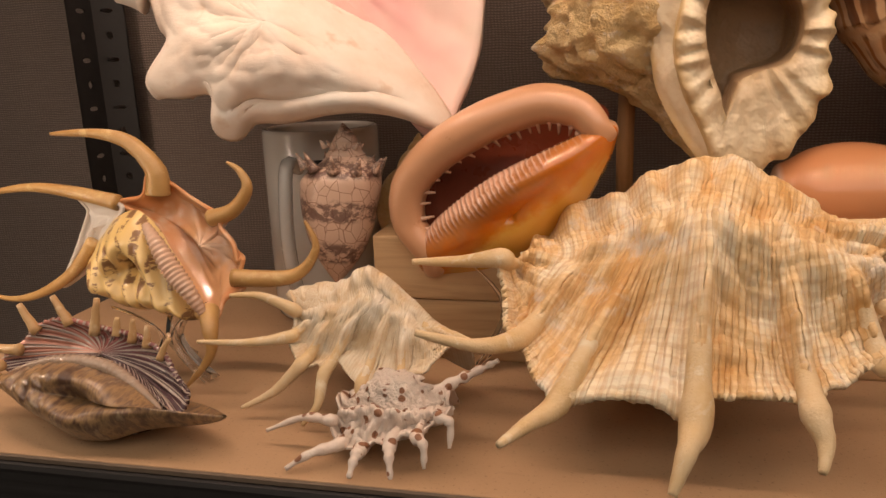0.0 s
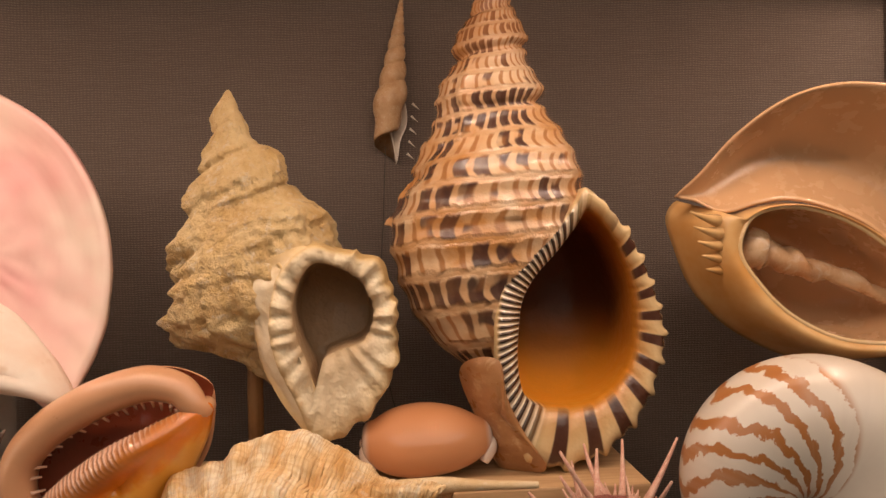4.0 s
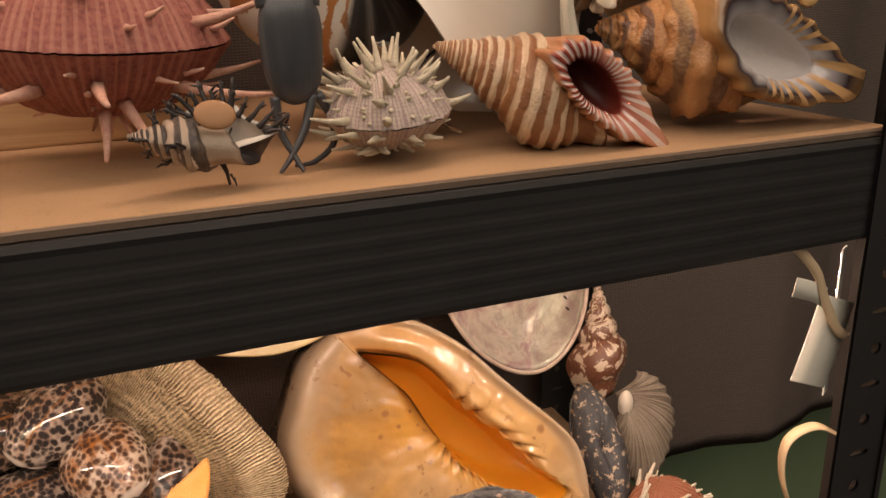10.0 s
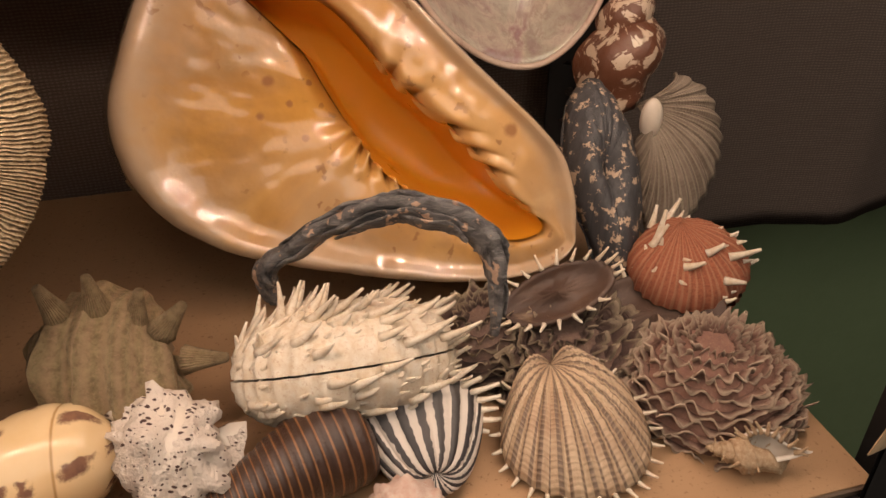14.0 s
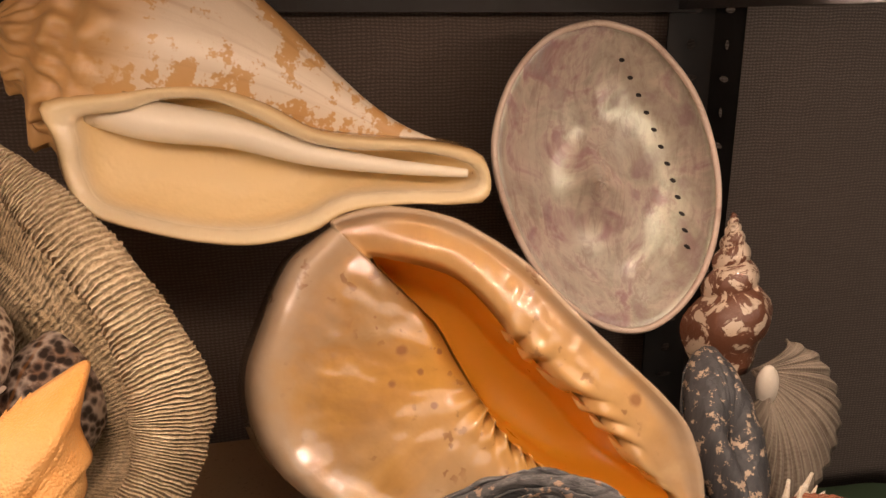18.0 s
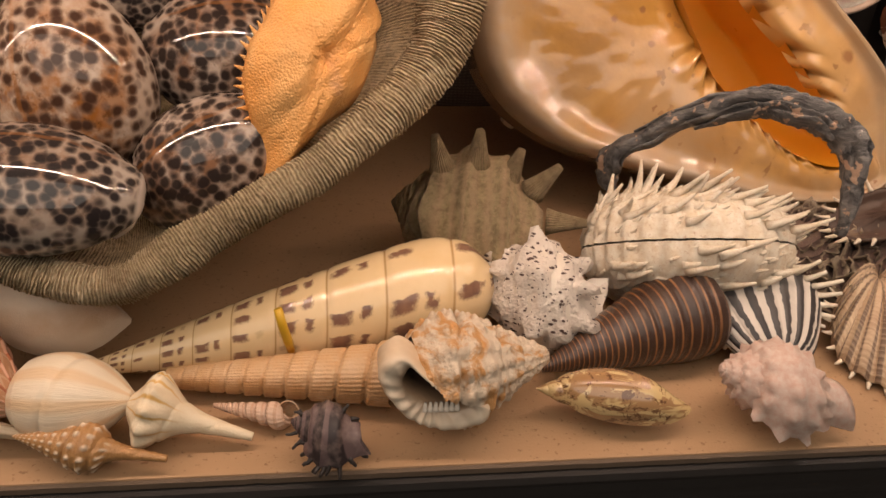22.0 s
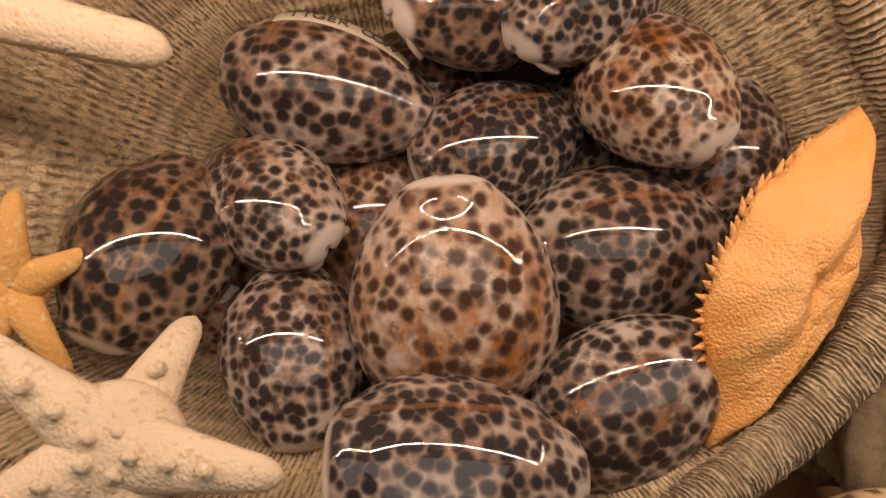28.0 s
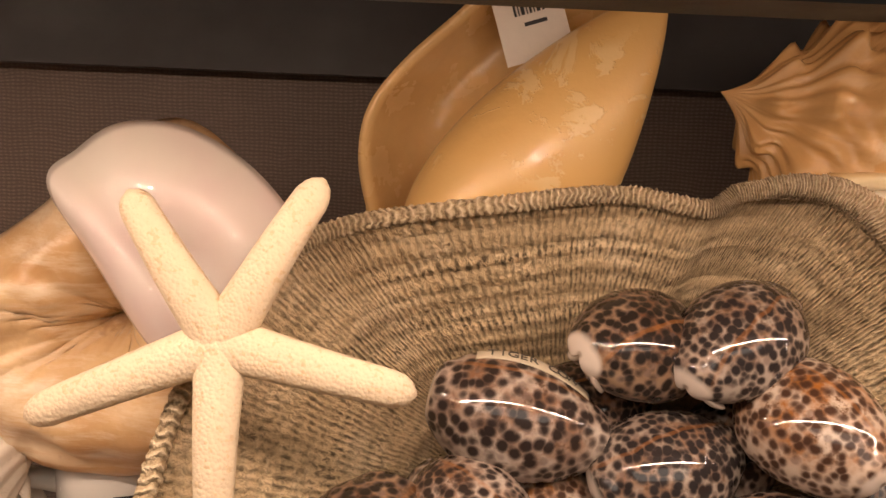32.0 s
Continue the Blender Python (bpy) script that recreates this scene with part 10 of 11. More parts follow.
# -- the small shells along the front
def hollow_end(ob, r, depth, mat, label, ragged=0.0):
    """Opens the wide end of a turned shell and lines it."""
    b = bmesh.new()
    b.from_mesh(ob.data)
    bmesh.ops.delete(b, geom=[f for f in b.faces if f.calc_center_median().z > 0.993 + ragged * noise.noise(f.calc_center_median() * 6)], context="FACES")
    b.to_mesh(ob.data)
    b.free()
    b = bmesh.new()
    grid(b, [[(r * (1 - 0.5 * i / 6) * math.cos(a), r * (1 - 0.5 * i / 6) * math.sin(a), 0.994 - depth * i / 6) for a in (2 * math.pi * j / 40 for j in range(40))] for i in range(7)], True, None, False, True)
    part("hollow", b, mat, ob, label)


DRUP = Nodes("white_black_dots")
o_ = DRUP.obj()
DRUP = DRUP.done(DRUP.mix(DRUP.step(DRUP.math("ADD", DRUP.voronoi(DRUP.mapping(o_, (1, 1, 0.5)), 36, rand=1.0), DRUP.math("MULTIPLY", DRUP.noise(o_, 6, 3, 0.7), 1.1)), 0.86, 0.72), DRUP.mix(DRUP.noise(o_, 8, 3), (0.74, 0.68, 0.61), (0.62, 0.52, 0.45)), (0.07, 0.035, 0.030)), 0.55, DRUP.bump(DRUP.noise(o_, 30, 4), 0.5, 0.01))
coil("dotted_drupe", "knobbly white drupe shell with dark dots", (0.376, 0.092, 0.9480), (0.450, 0.068, 0.9420), (0, 0.5, -1), DRUP, None, 30, turns=4.5, g=1.9, rc=0.14, zc=0.52, a=0.25, b=0.30, tau=-10, canal=0.06, flare=0.0, nt=40, nph=44, relief=lambda u, p: 0.16 * max(0, math.cos(5 * p)) * max(0, math.cos(2 * math.pi * u * 7)) ** 1.5 + 0.08 * noise.noise((u * 12, p * 4, 1)))
TELE = lined("telescope_brown", (0.048, 0.024, 0.016), (0.27, 0.12, 0.045), 6, "Y", (0.84, 0.99), 1.0, 0.3, 0.35, (0.045, 0.022, 0.016))
te = lathe("telescope_shell", "dark brown telescope shell with fine orange bands and a black mouth", (0.403, 0.044, 0.9270), (0.492, 0.074, 0.9400), [(0, 0.02), (0.3, 0.115), (0.6, 0.200), (0.84, 0.250), (0.95, 0.225), (1.0, 0.12)], TELE, 10, 1.16, 0.05, lambda w, f, a, q: 0.012 * math.cos(f * 25), 160, 64)
OLIVE = Nodes("olive_marks")
o_ = OLIVE.obj()
OLIVE = OLIVE.done(OLIVE.mix(OLIVE.step(OLIVE.noise(OLIVE.mapping(o_, (1, 1, 0.7)), 13, 4, 0.75, 1.0), 0.53, 0.60), OLIVE.mix(OLIVE.step(OLIVE.noise(OLIVE.mapping(o_, (1.4, 1.4, 0.6)), 5, 3, 0.6, 1.0), 0.47, 0.52), (0.62, 0.45, 0.22), (0.36, 0.21, 0.10)), (0.15, 0.075, 0.04)), 0.16, None, 0.9)
coil("olive_shell", "glossy olive shell with tan and dark brown markings", (0.396, 0.026, 0.9315), (0.466, 0.020, 0.9290), (0.1, 0.5, -1), OLIVE, None, 0, turns=4.5, g=2.1, rc=0.06, zc=0.56, a=0.145, b=0.40, tau=-4, canal=0.02, flare=0.0, nt=30, nph=32)
n_ = Nodes("banded_ribs")
c_ = n_.mix(n_.step(n_.noise(n_.mapping(n_.obj(), (4, 4, 4)), 1.0, 4, 0.7, 0.6), 0.46, 0.60), (0.70, 0.58, 0.45), (0.58, 0.30, 0.11))
RIBBED = n_.done(n_.mix(n_.ramp(n_.noise(n_.obj(), 14, 4, 0.7), (0.56, 0.0), (0.68, 0.5)), c_, (0.30, 0.17, 0.08)), 0.5, n_.bump(n_.noise(n_.obj(), 40, 4), 0.5, 0.008), 0.1)
bf = lathe("banded_frog_shell", "small orange-banded frog shell with a toothed white mouth", (0.402, 0.036, 0.9415), (0.334, 0.022, 0.9440), [(0, 0.05), (0.10, 0.11), (0.22, 0.17), (0.38, 0.26), (0.55, 0.34), (0.72, 0.34), (0.88, 0.24), (1, 0.10)], RIBBED, 5, 1.5, 0.12, lambda w, f, a, q: 0.055 * math.cos(15 * a + 2 * q) * (0.6 + 0.4 * math.cos(q * 80)) + 0.03 * math.cos(q * 80) + 0.04 * noise.noise((q * 8, a * 2, 0)), 120, 120)
b = bmesh.new()
b.from_mesh(bf.data)
BFRIM, BFHOLE = [(0.3274, 0.9547), (0.3313, 0.9631), (0.3387, 0.9639), (0.3496, 0.9523), (0.3598, 0.9454), (0.3729, 0.9401), (0.3692, 0.9317), (0.3548, 0.9296), (0.3421, 0.9335), (0.3334, 0.9427)], [(0.3370, 0.9516), (0.3405, 0.9583), (0.3493, 0.9503), (0.3571, 0.9447), (0.3632, 0.9404), (0.3593, 0.9384), (0.3495, 0.9400), (0.3405, 0.9451)]
opened(b, bf.matrix_basis, BFRIM, 0.030, 0.92)
b.to_mesh(bf.data)
b.free()
# near-black last colour paints shade into the little throat
mouth(bf, BFRIM, BFHOLE, 0.0085, mouth_material("banded_mouth", (0.62, 0.48, 0.34), (0.72, 0.61, 0.48), (0.40, 0.26, 0.16), (0.08, 0.05, 0.035), None, 1, None, 0.2, 0.4), (0, 0.15), 0.012, 0.0022, 0.020, (0, 0.0), lambda f: 0.05 * noise.noise((f * 14, 0, 2)), 140, 0.5, 1.0, 0.0010)
for k in range(7):
    # little teeth along the lower lip
    b = bmesh.new()
    x_ = BFHOLE[6][0] + (BFHOLE[5][0] - BFHOLE[6][0]) * (k - 1.5) / 4.5
    horn(b, bf.matrix_basis.inverted() @ Vector((x_, 0.0075, BFHOLE[6][1] - 0.0015)), (bf.matrix_basis.inverted().to_3x3() @ Vector((0.05, 0.3, 1))), 0.055, 0.022, (0, 0, 0), 8, 4, 0.4)
    part("tooth", b, PORCELAIN, bf)
BEAD = chalky("pink_beads", (0.70, 0.56, 0.49), (0.62, 0.40, 0.32), (0.68, 0.62, 0.56), 0.4, 100, gloss=0.2)
coil("beaded_morula", "pink and white beaded morula shell", (0.474, 0.022, 0.944), (0.538, 0.014, 0.925), (0, 0.5, -1), BEAD, None, 0, turns=4.5, g=1.8, rc=0.12, zc=0.48, a=0.22, b=0.26, tau=-10, canal=0.26, cw=14, flare=0.0, nt=44, nph=48, relief=lambda u, p: 0.062 * max(0, math.cos(9 * p)) ** 0.7 * max(0, math.cos(2 * math.pi * u * 12)) ** 0.7)
AUG2 = lined("tan_auger", (0.56, 0.34, 0.17), (0.42, 0.22, 0.09), 4, "X", (0.5, 0.9), 0.8, 0.3, 0.35, (0.62, 0.44, 0.28))
ta = lathe("tan_auger", "tan ribbed auger shell with a broken lip", (0.236, 0.048, 0.9250), (0.334, 0.038, 0.9320), [(0, 0.045), (0.2, 0.066), (0.6, 0.105), (0.88, 0.132), (1.0, 0.148)], AUG2, 11, 1.10, 0.16, lambda w, f, a, q: 0.014 * math.cos(a * 40), 160, 160)
hollow_end(ta, 0.130, 0.20, TAN_IN, "shaded open end with a broken edge", 0.05)
TUR2 = lined("pink_turritella", (0.62, 0.43, 0.32), (0.50, 0.30, 0.20), 12, "Y", (0.5, 0.9), 0.4, 0.1, 0.5, (0.66, 0.50, 0.40))
coil("pink_turritella", "little pinkish ribbed turret shell", (0.252, 0.034, 0.9225), (0.296, 0.020, 0.9245), (0.4, -0.6, 0.8), TUR2, TAN_IN, 30, turns=10, g=1.2, rc=0.055, zc=0.86, a=0.085, b=0.09, tau=-8, canal=0.02, flare=0.05, nt=44, nph=30, relief=lambda u, p: 0.008 * math.cos(2 * math.pi * u * 16))
WW = chalky("ivory_shell", (0.72, 0.60, 0.44), (0.66, 0.50, 0.30), (0.70, 0.64, 0.54), 0.4, 100, gloss=0.2)
n_ = Nodes("ivory_lines")
fx_ = n_.math("ABSOLUTE", n_.math("SUBTRACT", n_.math("FRACT", n_.math("ADD", n_.math("MULTIPLY", n_.sep(n_.uv())[0], 11.0), n_.math("MULTIPLY", n_.noise(n_.obj(), 6, 2), 0.4))), 0.5))
IVL = n_.done(n_.mix(n_.math("MULTIPLY", n_.math("SUBTRACT", 1.0, n_.step(fx_, 0.02, 0.12)), n_.math("SUBTRACT", 1.0, n_.step(n_.sep(n_.obj())[2], 0.25, 0.5))), n_.mix(n_.noise(n_.obj(), 8, 3), (0.76, 0.66, 0.50), (0.70, 0.56, 0.38)), (0.62, 0.38, 0.12)), 0.4, n_.bump(n_.noise(n_.obj(), 40, 3), 0.2, 0.004), 0.3)
lathe("ivory_turrid", "small ivory shell with a long straight canal", (0.2262, 0.022, 0.9350), (0.2760, 0.014, 0.9215), [(0, 0.02), (0.03, 0.09), (0.09, 0.17), (0.14, 0.27), (0.20, 0.29), (0.30, 0.235), (0.42, 0.145), (0.56, 0.090), (0.75, 0.060), (1, 0.034)], IVL, 4, 1.6, 0.06, lambda w, f, a, q: 0.07 * bell(q - 0.20, 0.10) * math.cos(a * 11) + 0.015 * noise.noise((q * 9, a, 0)), 110, 110)
FUS = Nodes("brown_white_beads")
u_, o_ = FUS.uv(), FUS.obj()
bx_ = FUS.math("SUBTRACT", FUS.math("FRACT", FUS.math("MULTIPLY", FUS.sep(u_)[0], 12.0)), 0.5)
by_ = FUS.math("SUBTRACT", FUS.math("FRACT", FUS.math("MULTIPLY", FUS.sep(u_)[1], 2.0)), 0.5)
bd_ = FUS.math("SQRT", FUS.math("ADD", FUS.math("MULTIPLY", bx_, bx_), FUS.math("MULTIPLY", by_, by_)))
up_ = FUS.math("SUBTRACT", 1.0, FUS.step(FUS.sep(o_)[2], 0.60, 0.66))
FUS = FUS.done(FUS.mix(FUS.math("MULTIPLY", FUS.math("SUBTRACT", 1.0, FUS.step(bd_, 0.10, 0.36)), up_), FUS.mix(FUS.noise(FUS.mapping(o_, (20, 20, 5)), 1.0, 3), (0.30, 0.14, 0.05), (0.50, 0.28, 0.11)), (0.64, 0.50, 0.37)), 0.4, FUS.bump(FUS.noise(o_, 40, 3), 0.3, 0.004), 0.3)
lathe("spindle_whelk", "brown and white beaded spindle whelk", (0.185, 0.011, 0.9300), (0.244, 0.003, 0.9225), [(0, 0.01), (0.15, 0.055), (0.32, 0.115), (0.45, 0.160), (0.55, 0.140), (0.64, 0.070), (0.8, 0.040), (1, 0.024)], FUS, 7, 1.35, 0.10, lambda w, f, a, q: 0.11 * max(0, -math.cos(a * 12)) * max(0, -math.cos(4 * math.pi * w)) * (q < 0.62) + 0.02 * math.cos(q * 160), 180, 96)
DKM = lined("purple_murex", (0.13, 0.085, 0.085), (0.030, 0.020, 0.022), 9, "Y", (0.35, 0.55), 2.0, 0.1, 0.5, (0.30, 0.22, 0.20))
murex("dark_murex", "little purple-black murex with white scars", (0.292, 0.010, 0.9335), (0.327, 0.003, 0.9290), (0, 0.5, -1), (DKM, BLKS), 0, 20, 0.16, 0.04, False, 41, zc=0.50, a=0.24, b=0.26, rc=0.14, canal=0.18)
LILY = lined("pale_tun", (0.68, 0.55, 0.42), (0.58, 0.42, 0.29), 9, "X", (0.6, 1.0), 1.5, 0.3, 0.35, (0.70, 0.58, 0.47))
n_ = Nodes("cream_stripes")
w_ = n_.wave(n_.mapping(n_.uv(), (1, 0.02, 1)), 2.6, 1.2, 3, 3, "X")
TUNM = n_.done(n_.mix(n_.math("MULTIPLY", n_.step(w_, 0.35, 0.95), 0.65), n_.mix(n_.noise(n_.obj(), 5, 3), (0.76, 0.66, 0.52), (0.70, 0.58, 0.43)), (0.66, 0.44, 0.24)), 0.32, n_.bump(n_.noise(n_.mapping(n_.uv(), (90, 2, 1)), 1.0, 3), 0.2, 0.004), 0.4)
lathe("cream_tun", "plump cream tun shell with fine peach growth lines", (0.1705, 0.033, 0.9315), (0.2280, 0.024, 0.9350), [(0, 0.015), (0.05, 0.055), (0.10, 0.085), (0.16, 0.135), (0.20, 0.20), (0.32, 0.285), (0.50, 0.325), (0.68, 0.300), (0.86, 0.19), (1, 0.06)], TUNM, 4, 2.6, 0.07, lambda w, f, a, q: 0.010 * math.cos(q * 110) * (q < 0.3) + 0.010 * noise.noise((q * 5, a, 0)), 120, 90)
n_ = Nodes("harp_bands")
fx_ = n_.math("ABSOLUTE", n_.math("SUBTRACT", n_.math("FRACT", n_.math("ADD", n_.math("MULTIPLY", n_.sep(n_.uv())[0], 12.0), 0.5)), 0.5))
zig_ = n_.math("SINE", n_.math("ADD", n_.math("MULTIPLY", n_.sep(n_.obj())[2], 58.0), n_.math("MULTIPLY", fx_, 11.0)))
rib_ = n_.math("SUBTRACT", 1.0, n_.step(fx_, 0.10, 0.16))
c_ = n_.mix(n_.step(zig_, 0.35, 0.75), n_.mix(n_.noise(n_.obj(), 4, 3), (0.42, 0.20, 0.10), (0.50, 0.27, 0.15)), (0.54, 0.33, 0.21))
c_ = n_.mix(rib_, c_, n_.mix(n_.step(n_.math("SINE", n_.math("MULTIPLY", n_.sep(n_.obj())[2], 45.0)), 0.2, 0.6), (0.64, 0.36, 0.25), (0.40, 0.14, 0.07)))
HARP = n_.done(c_, 0.30, n_.bump(n_.noise(n_.mapping(n_.uv(), (3, 60, 1)), 1.0, 3), 0.15, 0.003), 0.5)
lathe("harp_shell", "reddish-brown harp shell with raised ribs and pale chevrons", (0.1355, 0.042, 0.9545), (0.1840, 0.024, 0.9330), [(0, 0.03), (0.05, 0.08), (0.10, 0.13), (0.16, 0.23), (0.30, 0.34), (0.48, 0.37), (0.66, 0.31), (0.84, 0.18), (1, 0.06)], HARP, 4, 1.9, 0.05, lambda w, f, a, q: 0.075 * max(0, math.cos(12 * a)) ** 10 * smooth01(q / 0.15), 110, 192, (0, -0.7, 0.7))
FIC = lined("grey_whelk", (0.46, 0.36, 0.25), (0.34, 0.25, 0.16), 10, "X", (0.5, 1.0), 2.0, 0.05, 0.55, (0.54, 0.45, 0.33))
lathe("dusty_whelk", "dusty beige whelk with a long tapering canal", (0.106, 0.024, 0.9450), (0.190, 0.016, 0.9245), [(0, 0.01), (0.10, 0.085), (0.25, 0.205), (0.38, 0.205), (0.52, 0.115), (0.7, 0.055), (1, 0.024)], FIC, 5, 1.5, 0.09, lambda w, f, a, q: 0.06 * bell(q - 0.24, 0.06) * math.cos(a * 9) + 0.02 * math.cos(q * 110) + 0.03 * noise.noise((q * 9, a, 0)), 120, 56)
ORG = Nodes("orange_strombus")
o_ = ORG.obj()
ORG = ORG.done(ORG.mix(ORG.step(ORG.noise(o_, 3.5, 3), 0.42, 0.58), (0.70, 0.52, 0.32), (0.60, 0.22, 0.03)), 0.2, None, 0.7)
coil("orange_conch", "small glossy orange and white conch", (0.088, 0.016, 0.9270), (0.132, 0.006, 0.9240), (0, 0.6, -1), ORG, None, 0, turns=5.5, g=1.75, rc=0.09, zc=0.54, a=0.16, b=0.25, tau=-10, canal=0.14, cw=24, flare=0.0, nt=30, nph=36)
lathe("ivory_vase", "ivory stepped-spire shell lying under the bowl", (0.046, 0.046, 0.9360), (0.130, 0.050, 0.9400), [(0, 0.01), (0.15, 0.05), (0.32, 0.10), (0.45, 0.165), (0.60, 0.185), (0.80, 0.13), (1, 0.04)], WW, 7, 1.35, 0.16, lambda w, f, a, q: 0.05 * bell(f - 0.25, 0.12) * math.cos(a * 10), 120, 60)
PUR = chalky("mauve_shell", (0.34, 0.20, 0.16), (0.26, 0.14, 0.12), (0.46, 0.32, 0.26), 0.3, 80, gloss=0.5)
coil("mauve_shell", "smooth mauve-brown shell lying among the others", (0.076, 0.034, 0.9340), (0.138, 0.030, 0.9480), (0, 0.6, -1), PUR, None, 0, turns=4, g=2.1, rc=0.13, zc=0.55, a=0.22, b=0.34, tau=-8, canal=0.0, flare=0.0, nt=30, nph=34)
coil("pale_tun", "large pale tun shell in the shadow under the bowl", (0.138, 0.075, 0.9500), (0.222, 0.085, 0.9450), (0, 0.6, -1), LILY, None, 0, turns=4.5, g=1.9, rc=0.12, zc=0.56, a=0.22, b=0.32, tau=-10, canal=0.06, flare=0.0, nt=30, nph=34)
DKC = spotted("dark_cowrie", (0.10, 0.055, 0.035), (0.05, 0.025, 0.018), (0.40, 0.24, 0.10), 11.0, (0.18, 0.30), 1.0, 0.8)
for c, al, sz, m_, lab in (((0.112, 0.080, 0.940), (1, 0.1, 0.0), 0.075, DKC, "very dark brown cowrie with small golden dots"), ((0.055, 0.064, 0.941), (1, -0.1, 0.05), 0.072, spotted("fawn_cowrie", (0.34, 0.20, 0.12), (0.24, 0.12, 0.07), (0.60, 0.48, 0.38), 10.0, (0.10, 0.20), 4.0, 0.6), "fawn-brown cowrie with faint white dots"), ((0.062, 0.034, 0.934), (1, 0.0, 0.0), 0.055, spotted("moss_cowrie", (0.30, 0.25, 0.16), (0.18, 0.13, 0.07), (0.07, 0.055, 0.035), 12.0, (0.2, 0.4), 6.0, 0.7), "mottled olive-brown cowrie under the bowl")):
    ob = tagged(part("small_cowrie", cowrie_bm(0.72, 0.64, 0.12), m_), lab, "seashell", "cowries under the bowl")
    ob.matrix_basis = lay(c, al, (0, -0.3, 1), sz)


# -- starfish
def starfish(name, label, centre, tips, normal, r0, mat, bumps=0, seed=1, tip_r=0.3, knob=None):
    root = thing(name, label, "starfish")
    c, nr = Vector(centre), Vector(normal).normalized()
    rnd = random.Random(seed)
    for t in tips:
        t = Vector(t)
        d = t - c
        s = d.cross(nr).normalized()
        rows = []
        for i in range(33):
            q = i / 32
            w = r0 * (1 - (1 - tip_r) * q ** 0.75) * (1 if q < 0.86 else max(0.12, math.sqrt(max(0.0, 1 - ((q - 0.86) / 0.14) ** 2))))
            h = w * 0.62
            p = c + d * q + nr * 0.004 * math.sin(q * 3)
            rows.append([p + s * w * math.cos(a * math.pi / 8) + nr * h * math.sin(a * math.pi / 8) * (1.15 if math.sin(a * math.pi / 8) > 0 else 0.5) + nr * 0.00018 * rnd.uniform(-1, 1) for a in range(16)])
        b = bmesh.new()
        grid(b, rows, True, lambda i, j: (i / 32, j / 16), True, True)
        bmesh.ops.recalc_face_normals(b, faces=b.faces)
        part("arm", b, mat, root)
    b = ellipsoid_grid(lambda q, g: c + nr * (r0 * 0.72 * q) + (tips_axis(c, tips[0], nr) * math.cos(g) + nr.cross(tips_axis(c, tips[0], nr)) * math.sin(g)) * r0 * 1.35 * math.sqrt(max(0, 1 - q * q)), 12, 30)
    part("disc", b, mat, root)
    for k in range(bumps):
        t = Vector(tips[k % 5])
        q = 0.12 + 0.22 * (k // 5)
        b = bmesh.new()
        horn(b, c + (t - c) * q + nr * r0 * 0.45, nr + (t - c).normalized() * 0.2, r0 * 0.42, r0 * 0.26, (0, 0, 0), 8, 4, 0.6)
        part("knob", b, knob or mat, root)
    return root


def tips_axis(c, t, nr):
    d = Vector(t) - c
    return (d - nr * d.dot(nr)).normalized()


def star_material(name, a, b_, pores):
    n = Nodes(name)
    o = n.obj()
    c = n.mix(n.noise(o, 30, 4), a, b_)
    d = n.voronoi(o, 620)
    c = n.mix(n.math("MULTIPLY", n.step(n.noise(o, 300, 2), 0.56, 0.66), 0.6), c, pores)
    return n.done(c, 0.75, n.bump(n.math("SUBTRACT", 1.0, d), 0.55, 0.0009), spec=0.2)


STAR_A, STAR_B, STAR_C = star_material("knobbed_star", (0.62, 0.50, 0.36), (0.52, 0.40, 0.27), (0.40, 0.28, 0.17)), star_material("orange_star", (0.58, 0.34, 0.12), (0.50, 0.27, 0.08), (0.64, 0.46, 0.24)), star_material("white_star", (0.72, 0.60, 0.44), (0.68, 0.54, 0.37), (0.60, 0.42, 0.24))
starfish("knobbed_starfish", "beige knobbed starfish lying on the bowl's rim", (0.094, 0.078, 1.010), [(0.108, 0.058, 0.967), (0.144, 0.064, 1.011), (0.110, 0.118, 1.030), (0.052, 0.096, 1.038), (0.044, 0.064, 0.990)], (0, -0.82, 0.57), 0.0150, STAR_A, 15, 2, 0.30)
starfish("orange_starfish", "small sandy orange starfish inside the bowl", (0.050, 0.126, 1.036), [(0.052, 0.138, 1.066), (0.074, 0.132, 1.046), (0.068, 0.112, 1.010), (0.036, 0.108, 1.006), (0.022, 0.124, 1.040)], (0.2, -0.85, 0.45), 0.0085, STAR_B, 0, 3, 0.35)
starfish("white_starfish", "large white finger starfish leaning on the bowl", (0.032, 0.150, 1.126), [(-0.004, 0.156, 1.182), (0.069, 0.158, 1.189), (0.107, 0.142, 1.111), (-0.043, 0.148, 1.094), (0.034, 0.130, 1.050)], (0, -0.95, 0.25), 0.0108, STAR_C, 0, 4, 0.62)


